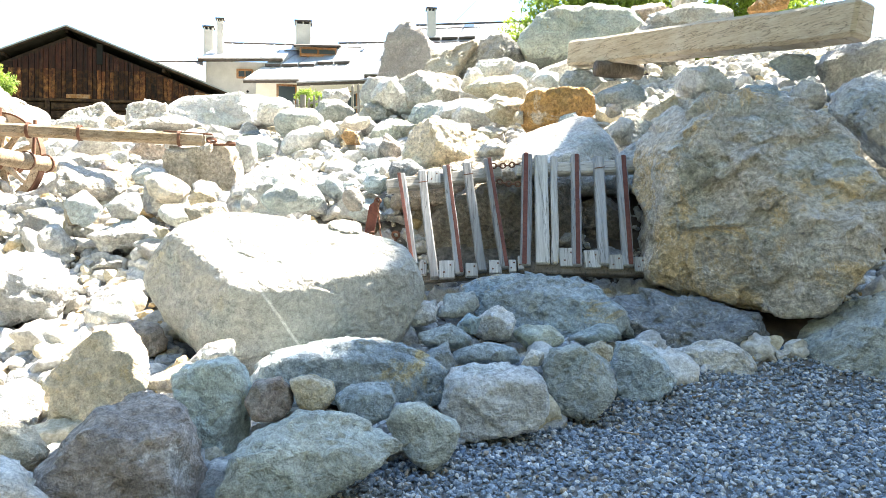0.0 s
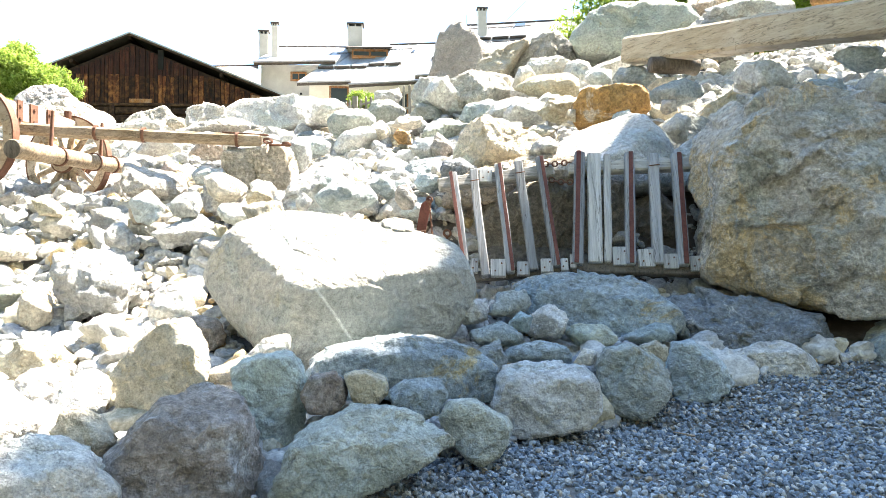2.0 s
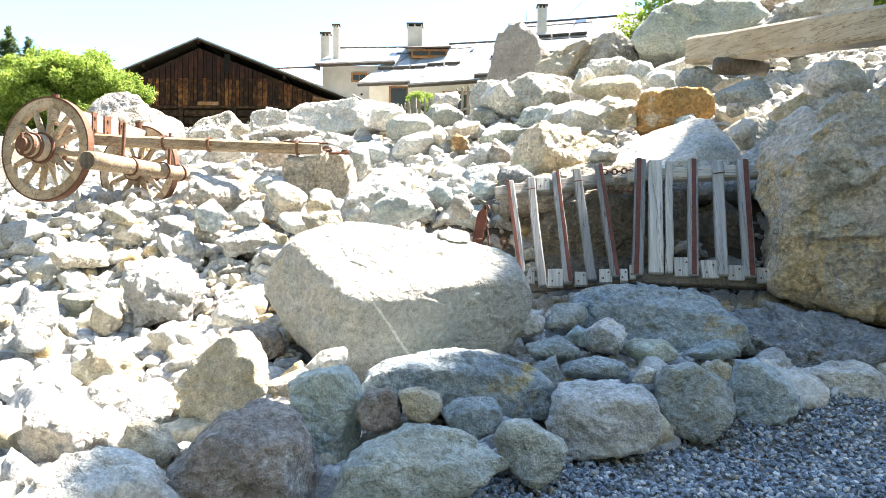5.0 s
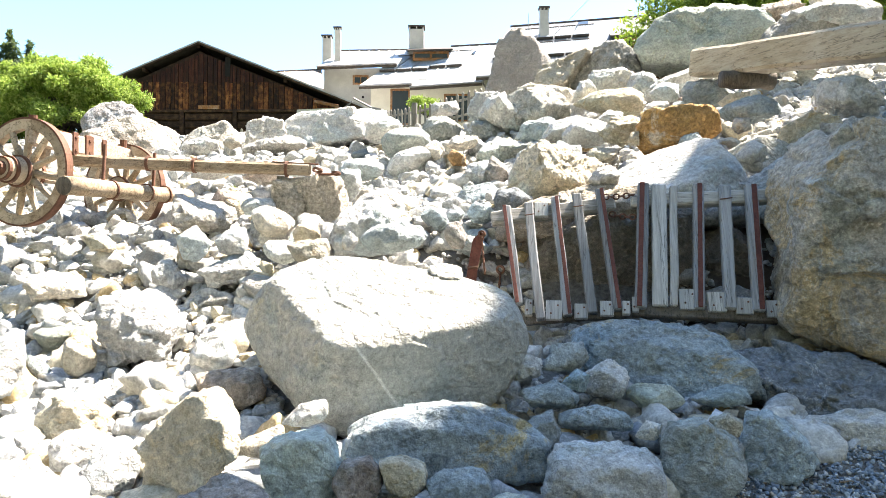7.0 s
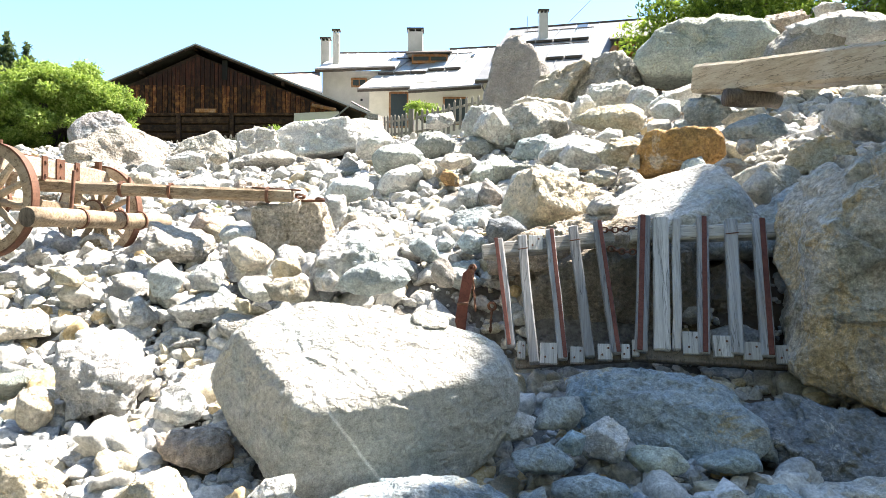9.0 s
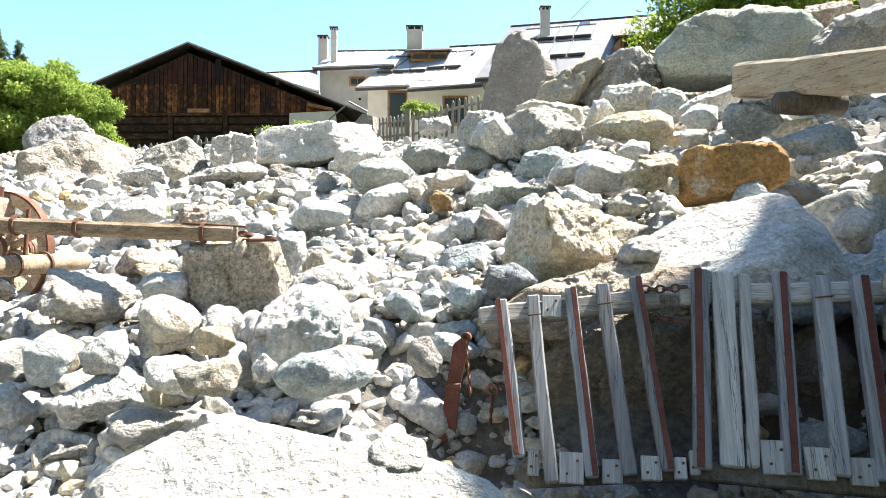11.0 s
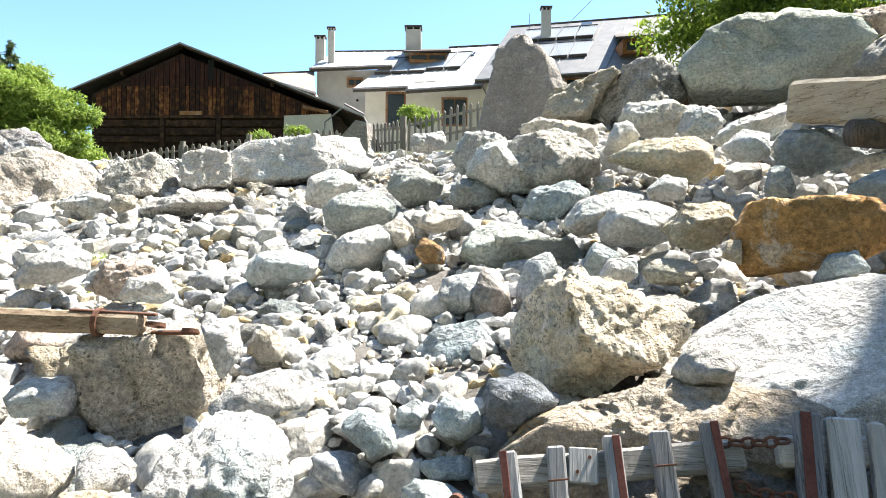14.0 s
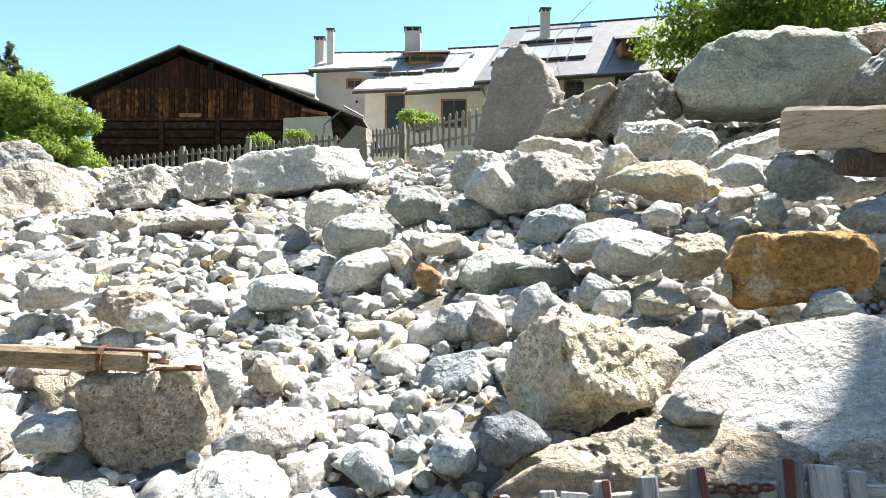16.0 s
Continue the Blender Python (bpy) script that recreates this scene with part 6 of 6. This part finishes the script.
part("downpipe", rod(barn_pt(576, 224, -0.6), barn_pt(574, 262, -0.6), 0.05, 0.05, 10), M_GUTTER, barn)

# ---- house row ----
def hp(px, py, depth):
    """A place on the house row, by its plan on a front that far off."""
    depth = depth * 1.12
    k = depth / FOCAL
    return EYE16 + CAMDIR * depth + CAMSIDE * ((px - 784.0) * k) + Vector((0, 0, (453.0 - py) * k))


def wall(house, pts, back, material, label=""):
    return part("wall", prism(pts, CAMDIR * back), material, house, label)


def window(house, x0, y0, x1, y1, d, panes=2, name="window", timber=M_BROWNWOOD):
    """Frame set into the wall, with panes and a sill."""
    w = part(name, prism([hp(x0, y1, d), hp(x0, y0, d), hp(x1, y0, d), hp(x1, y1, d)], CAMDIR * -0.12), timber, house, "brown timber framed " + name)
    wide = (x1 - x0 - 5.0) / panes
    for i in range(panes):
        a, b = x0 + 3 + i * wide + 0.8, x0 + 3 + (i + 1) * wide - 0.8
        part("pane", prism([hp(a, y1 - 3, d), hp(a, y0 + 4, d), hp(b, y0 + 4, d), hp(b, y1 - 3, d)], CAMDIR * -0.15), M_GLASS, w, "dark reflecting glass pane")
    return w


def chimney(house, x0, x1, y0, y1, d, vents=True):
    c = part("chimney", prism([hp(x0, y1, d), hp(x0, y0 + 6, d), hp(x1, y0 + 6, d), hp(x1, y1, d)], CAMDIR * ((x1 - x0) * d / FOCAL)), M_STUCCO2, house, "rendered masonry chimney")
    deep = CAMDIR * ((x1 - x0 + 3) * d / FOCAL)
    part("cap", prism([hp(x0 - 2, y0 + 2, d) - CAMDIR * 0.06, hp(x0 - 2, y0 - 1, d) - CAMDIR * 0.06, hp(x1 + 2, y0 - 1, d) - CAMDIR * 0.06, hp(x1 + 2, y0 + 2, d) - CAMDIR * 0.06], deep), M_ROOFDARK, c)
    for px in (x0 + 1.2, (x0 + x1) / 2, x1 - 1.2):
        part("cap_pillar", prism([hp(px - 1, y0 + 6, d), hp(px - 1, y0 + 2, d), hp(px + 1, y0 + 2, d), hp(px + 1, y0 + 6, d)], deep * 0.8), M_STUCCO2, c)


def collector(house, roof, u0, u1, v0, v1):
    """A solar panel of glass tubes lying on a roof, given by its eave and ridge corners; u along the eave, v up the slope."""
    e0, e1, r1, r0 = roof
    lift = (e1 - e0).cross(r0 - e0).normalized() * 0.18

    def on(u, v):
        return e0.lerp(e1, u).lerp(r0.lerp(r1, u), v) + lift

    a, b, c, e = on(u0, v0), on(u1, v0), on(u1, v1), on(u0, v1)
    panel = part("solar_collector", slab([a, b, c, e], 0.06), M_COLLECTOR, house, "tubular solar collector on the roof")
    for i in range(10):
        t = (i + 0.5) / 10
        part("tube", rod(a.lerp(b, t) + lift * 0.35, e.lerp(c, t) + lift * 0.35, 0.05, 0.05, 6), M_TUBE, panel)
    part("collector_rail", bar(a - lift * 0.3, b - lift * 0.3, 0.14, 0.22, (0, 0, 1), 0.01), M_ROOFDARK, panel)
    part("header_pipe", bar(e + lift * 0.4, c + lift * 0.4, 0.16, 0.14, (0, 0, 1), 0.02), M_ROOFDARK, panel)


def roof_plate(house, e0, e1, r1, r0, material=None, seams=7, label="pale grey sheet roof"):
    roof = part("roof", slab([e0, e1, r1, r0], 0.22), material or M_ROOF, house, label)
    for i in range(1, seams):
        t = i / seams
        part("seam", bar(e0.lerp(e1, t) + Vector((0, 0, 0.03)), r0.lerp(r1, t) + Vector((0, 0, 0.03)), 0.05, 0.06, (0, 0, 1), 0.005), material or M_ROOF, roof)
    part("fascia", bar(e0 - Vector((0, 0.04, 0.22)), e1 - Vector((0, 0.04, 0.22)), 0.08, 0.26, (0, 0, 1), 0.01), M_ROOFDARK, roof)
    part("gutter", rod(e0 - Vector((0, 0.16, 0.08)), e1 - Vector((0, 0.16, 0.08)), 0.09, 0.09, 8), M_GUTTER, roof)
    part("ridge_cap", rod(r0 + Vector((0, 0, 0.02)), r1 + Vector((0, 0, 0.02)), 0.12, 0.12, 8), M_ROOFDARK, roof)
    return roof


house_a = thing("house", hp(600, 262, 56), "grey rendered house with a pale sheet roof", "house", "house row")
wall(house_a, [hp(558, 290, 56), hp(558, 128, 56), hp(668, 126, 56), hp(668, 290, 56)], 8, M_STUCCO2)
roof_plate(house_a, hp(545, 123, 55.2), hp(692, 117, 54.6), hp(716, 92, 60), hp(588, 94, 60))
window(house_a, 611, 140, 640, 157, 55.9, 2)
part("wall_lamp", rod(hp(630, 180, 55.8), hp(630, 180, 55.6), 0.12, 0.12, 10), M_DARK, house_a)
chimney(house_a, 555, 571, 65, 118, 57.5)
chimney(house_a, 577, 588, 50, 122, 56.6)

shed = thing("shed_roof", hp(510, 200, 52), "low brown sheet roof between barn and house", "roof")
roof_plate(shed, hp(466, 141, 50), hp(556, 166, 50), hp(553, 130, 56), hp(462, 134, 56), M_ROOFRED, 4, "brown weathered roof slope")
part("wall", prism([hp(470, 260, 51), hp(470, 150, 51), hp(556, 168, 51), hp(556, 260, 51)], CAMDIR * 4), M_STUCCO2, shed)

house_b = thing("house", hp(745, 255, 53), "cream rendered house with solar collectors on its roof", "house", "house row")
wall(house_b, [hp(644, 290, 53.4), hp(644, 150, 53.4), hp(862, 142, 51.6), hp(862, 290, 51.6)], 8, M_STUCCO)
ROOF_B = [(hp(622, 159, 52.4), hp(720, 155, 51.8), hp(800, 92, 58.6), hp(712, 95, 59)), (hp(716, 161, 51.6), hp(850, 152, 50.6), hp(900, 80, 58), hp(792, 86, 58.8))]
roof_plate(house_b, *ROOF_B[0], seams=5)
roof_plate(house_b, *ROOF_B[1], seams=6)
for i in range(3):
    collector(house_b, ROOF_B[0], 0.04 + i * 0.32, 0.33 + i * 0.32, 0.36, 0.76)
for i in range(2):
    collector(house_b, ROOF_B[1], 0.03 + i * 0.25, 0.26 + i * 0.25, 0.42, 0.78)
window(house_b, 680, 166, 716, 232, 52.9, 1, "door")
window(house_b, 779, 175, 825, 226, 52.0, 2)
chimney(house_b, 715, 742, 47, 100, 57.6)
dorm = part("dormer", prism([hp(722, 112, 55.6), hp(722, 96, 55.6), hp(788, 95, 55.6), hp(788, 112, 55.6)], CAMDIR * 4), M_BROWNWOOD, house_b, "low timber roof dormer")
part("dormer_roof", slab([hp(712, 92, 55.0), hp(796, 90, 55.0), hp(794, 87, 60), hp(712, 89, 60)], 0.15), M_ROOFDARK, dorm)
for px in (725, 757):
    part("pane", prism([hp(px, 107, 55.5), hp(px, 100, 55.5), hp(px + 28, 100, 55.5), hp(px + 28, 107, 55.5)], CAMDIR * -0.05), M_GLASS, dorm)
part("downpipe", rod(hp(850, 152, 51), hp(862, 176, 51), 0.07, 0.07, 8), M_GUTTER, house_b)
part("downpipe", rod(hp(862, 176, 51), hp(872, 240, 51), 0.07, 0.07, 8), M_GUTTER, house_b)
part("skylight", slab([hp(815, 100, 56.4), hp(836, 99, 56.4), hp(840, 93, 57.2), hp(822, 94, 57.2)], 0.1), M_GLASS, house_b)

house_c = thing("house", hp(1040, 240, 49), "cream rendered house with a large grey roof and collectors", "house", "house row")
wall(house_c, [hp(855, 290, 51), hp(855, 138, 51), hp(1260, 112, 47), hp(1260, 290, 47)], 9, M_STUCCO)
ROOF_C = (hp(838, 143, 50), hp(1268, 114, 46), hp(1290, 18, 54.5), hp(902, 49, 58.5))
roof_plate(house_c, *ROOF_C, M_ROOFSLATE, 9)
for i in range(4):
    collector(house_c, ROOF_C, 0.10 + i * 0.085, 0.178 + i * 0.085, 0.64, 0.84)
for i in range(5):
    collector(house_c, ROOF_C, 0.03 + i * 0.085, 0.108 + i * 0.085, 0.28, 0.52)
chimney(house_c, 957, 973, 12, 70, 54.6)
window(house_c, 997, 140, 1038, 182, 49.3, 2)
# flat dark panel: the recess's shade as colour, no real depth
part("loggia", prism([hp(1088, 190, 48.5), hp(1088, 130, 48.5), hp(1255, 122, 47), hp(1255, 190, 47)], CAMDIR * -0.08), M_BARNLOG, house_c, "dark panel painted for a shaded recess")
dorm = part("dormer", prism([hp(1100, 96, 48.8), hp(1100, 70, 48.8), hp(1152, 66, 48.4), hp(1152, 92, 48.4)], CAMDIR * 5), M_BROWNWOOD, house_c, "timber roof dormer with a window")
part("dormer_roof", slab([hp(1088, 66, 47.6), hp(1160, 61, 47.2), hp(1150, 56, 54), hp(1085, 62, 54)], 0.16), M_ROOFDARK, dorm)
part("pane", prism([hp(1107, 90, 48.7), hp(1107, 76, 48.7), hp(1128, 75, 48.6), hp(1128, 89, 48.6)], CAMDIR * -0.06), M_GLASS, dorm)
part("pane", prism([hp(1132, 89, 48.6), hp(1132, 75, 48.6), hp(1148, 74, 48.5), hp(1148, 88, 48.5)], CAMDIR * -0.06), M_GLASS, dorm)
part("skylight", slab([hp(1024, 47, 55.5), hp(1045, 45, 55.3), hp(1046, 38, 56.3), hp(1028, 40, 56.5)], 0.12), M_GLASS, house_c)
part("aerial", rod(hp(935, 52, 57), hp(935, 24, 57), 0.03, 0.02, 6), M_GUTTER, house_c)


tagged(part("overhead_cable", rod(hp(985, 62, 54), hp(1105, -60, 50), 0.022, 0.022, 6), M_GUTTER, None), "thin dark cable hanging over the roofs", "cable")

# ---- trees and shrubs ----
def leaf_mass(rng, centres, radii, count, size, flat=0.7):
    """Leaves as small folded blades in clumps round the given centres."""
    centres, radii = np.array(centres), np.array(radii)
    w = radii ** 2
    which = rng.choice(len(centres), count, p=w / w.sum())
    d = rng.normal(0, 1, (count, 3))
    d /= np.linalg.norm(d, axis=1)[:, None]
    rad = rng.random(count) ** 0.45
    p = centres[which] + d * (radii[which] * rad)[:, None] * np.array((1, 1, flat))
    s = size * rng.uniform(0.6, 1.35, count)
    m = turned(rng, count, 0.75)
    blade = np.array([(0, 0, 0), (0.20, 0.42, -0.07), (0, 1, -0.24), (-0.20, 0.42, -0.07), (0, 0.45, 0.05)])
    tri = np.array([(0, 1, 4), (1, 2, 4), (2, 3, 4), (3, 0, 4)])
    v = np.einsum("nij,kj->nki", m, blade) * s[:, None, None] + p[:, None, :]
    f = tri[None] + (np.arange(count) * 5)[:, None, None]
    return v.reshape(-1, 3), f.reshape(-1, 3)


def tree(name, at, high, crown, leaves, size, material, label, seed, clumps=40, clump=0.33, category="tree", lobes=()):
    """crown: centre and half sizes. A tapered trunk, limbs to the clumps and leaves round them."""
    rng = np.random.default_rng(seed)
    base = Vector(at)
    ob = thing(name, base, label, category)
    c, half = Vector(crown[0]), np.array(crown[1])
    fork = base + Vector((0, 0, high * 0.35))
    r = 0.028 * high + 0.03
    trunk = rod(base - Vector((0, 0, 0.3)), fork, r, r * 0.75, 12, 0.03, seed, 4)
    rod(fork, c, r * 0.75, r * 0.25, 10, 0.05, seed + 1, 4, bm=trunk)
    trunk = part("trunk", trunk, M_BARK, ob, "", True)
    centres, radii = [], []
    limbs = bmesh.new()
    for i in range(clumps):
        d = rng.normal(0, 1, 3)
        d /= np.linalg.norm(d)
        p = np.array(c) + d * half * (0.35 + 0.6 * rng.random() ** 0.5)
        centres.append(p)
        radii.append(float(half.mean()) * clump * rng.uniform(0.6, 1.35))
        if i % 2 == 0:
            rod(fork.lerp(c, rng.uniform(0.0, 0.9)), Vector(p), r * 0.22, r * 0.05, 6, 0.08, i, 3, bm=limbs)
    for middle, half_, number in lobes:
        for i in range(number):
            d = rng.normal(0, 1, 3)
            p = np.array(middle) + d / np.linalg.norm(d) * np.array(half_) * rng.random() ** 0.4
            centres.append(p)
            radii.append(0.36 * rng.uniform(0.7, 1.2))
        rod(c, Vector(middle), r * 0.3, r * 0.08, 6, 0.06, number, 3, bm=limbs)
    part("branching", limbs, M_BARK, trunk)
    v, f = leaf_mass(rng, centres, radii, leaves, size)
    me = raw_mesh("crown", v - np.array(base), f, material, False)
    crown_ob = new("crown", me)
    crown_ob.parent = ob
    return ob


def conifer(at, high, wide, seed, label):
    rng = np.random.default_rng(seed)
    base = Vector(at)
    ob = thing("conifer", base, label, "tree")
    part("trunk", rod(base, base + Vector((0, 0, high)), high * 0.018, 0.03, 8, 0.05, seed, 6), M_BARK, ob)
    centres, radii = [], []
    for i in range(90):
        t = (i + 1) / 92
        a = rng.uniform(0, 6.283)
        rr = wide * (1 - t) ** 0.8 * rng.uniform(0.3, 0.9)
        centres.append((base.x + math.cos(a) * rr, base.y + math.sin(a) * rr, base.z + high * (0.12 + 0.88 * t)))
        radii.append(0.30 * wide * (1.15 - t))
    v, f = leaf_mass(rng, centres, radii, 15000, 0.30, 0.5)
    cr = new("crown", raw_mesh("crown", v - np.array(base), f, M_NEEDLE, False))
    cr.parent = ob


BUSH = Vector((-13.327, 18.449, 5.472))
tree("leafy_tree", (BUSH.x - 0.4, BUSH.y, 3.7), 3.2, (BUSH + Vector((-1.0, 0, -0.35)), (2.65, 1.9, 1.75)), 125000, 0.105, M_LEAF_LIGHT, "sunlit light green leafy bush tree by the fence", 4, 260, 0.16)
conifer((-49.182, 57.319, 14.139), 7.2, 2.0, 9, "dark conifer standing far behind the bush")
conifer((-49.442, 55.248, 13.746), 8.0, 2.3, 10, "dark conifer standing far behind the bush")
T = Vector((4.500, 20.999, 8.228))
tree("broadleaf_tree", (T.x + 2.2, T.y + 0.5, float(ground_z(T.x + 2, T.y))), 4.0, (T + Vector((2.5, 0.4, 0.0)), (4.9, 2.6, 2.2)), 44000, 0.17, M_LEAF_MID, "dense green broadleaf tree above the crest", 6, 110, 0.24)
# tree that shades the path and the racks, beside the way
tree("shade_tree", (12.2, 9.6, float(ground_z(12.2, 9.6)) - 0.1), 11.5, ((7.83, 7.80, 11.8), (2.2, 1.6, 1.1)), 72000, 0.31, M_LEAF_MID, "tall broadleaf tree shading the gravel path", 8, 150, 0.27,
     lobes=[((5.26, 7.20, 11.7), (0.55, 0.4, 0.4), 38), ((7.93, 11.00, 11.7), (0.8, 0.7, 0.5), 38), ((6.33, 8.25, 11.7), (0.85, 0.5, 0.45), 50), ((5.73, 6.90, 11.7), (0.7, 0.9, 0.6), 45), ((6.21, 8.75, 11.7), (1.0, 0.32, 0.5), 80), ((7.23, 8.65, 11.7), (0.9, 0.5, 0.5), 30), ((6.16, 9.27, 11.7), (0.65, 0.28, 0.4), 48),
            ((7.16, 10.45, 11.7), (0.45, 0.4, 0.4), 26), ((4.61, 6.95, 11.7), (0.15, 0.12, 0.2), 10)])


def shrub(px, py, d, w, h, count, label, seed):
    rng = np.random.default_rng(seed)
    c = hp(px, py, d)
    ob = thing("shrub", c - Vector((0, 0, h)), label, "shrub")
    stems = bmesh.new()
    centres = []
    for i in range(12):
        p = c + Vector((rng.uniform(-w, w), rng.uniform(-0.3, 0.3), rng.uniform(-h * 0.6, h)))
        centres.append(p)
        rod(c - Vector((0, 0, h)), p, 0.02, 0.008, 5, bm=stems)
    part("stems", stems, M_BARK, ob)
    v, f = leaf_mass(rng, centres, [0.3] * 12, count, 0.13)
    cr = new("foliage", raw_mesh("foliage", v - np.array(ob.location), f, M_LEAF_LIGHT, False))
    cr.parent = ob


shrub(740, 215, 24, 0.75, 0.45, 2600, "bright green vine shrub behind the picket fence", 2)
shrub(525, 247, 26, 0.35, 0.35, 900, "green climbing plant by the fence", 3)
shrub(455, 248, 30, 0.5, 0.3, 700, "green climbing plant by the barn", 5)


# small plants in the stones
def tuft(x, y, z, count, high, material, label, seed):
    rng = np.random.default_rng(seed)
    bm = bmesh.new()
    for i in range(count):
        a, l = rng.uniform(0, 6.28), high * rng.uniform(0.5, 1.0)
        p = Vector((x + rng.normal(0, 0.03), y + rng.normal(0, 0.03), z))
        q = p + Vector((math.cos(a) * l * 0.5, math.sin(a) * l * 0.5, l))
        s = Vector((-math.sin(a), math.cos(a), 0)) * 0.004
        mid = p.lerp(q, 0.5) + Vector((0, 0, l * 0.12))
        vs = [bm.verts.new(c) for c in (p - s, p + s, mid + s, mid - s, q)]
        bm.faces.new(vs[:4])
        bm.faces.new((vs[3], vs[2], vs[4]))
    tagged(part("grass_tuft", bm, material, None), label, "plant", kind="")


GRASS = [(-3.783, 8.059, 1.972), (-3.448, 7.510, 1.734), (0.507, 7.282, 1.644), (3.048, 12.870, 4.465), (3.152, 12.889, 4.390)]
for i, g in enumerate(GRASS):
    tuft(g[0], g[1], g[2] - 0.05, 26, 0.10 if i < 3 else 0.22, M_LEAF_LIGHT, "small green grass tuft between stones", i)
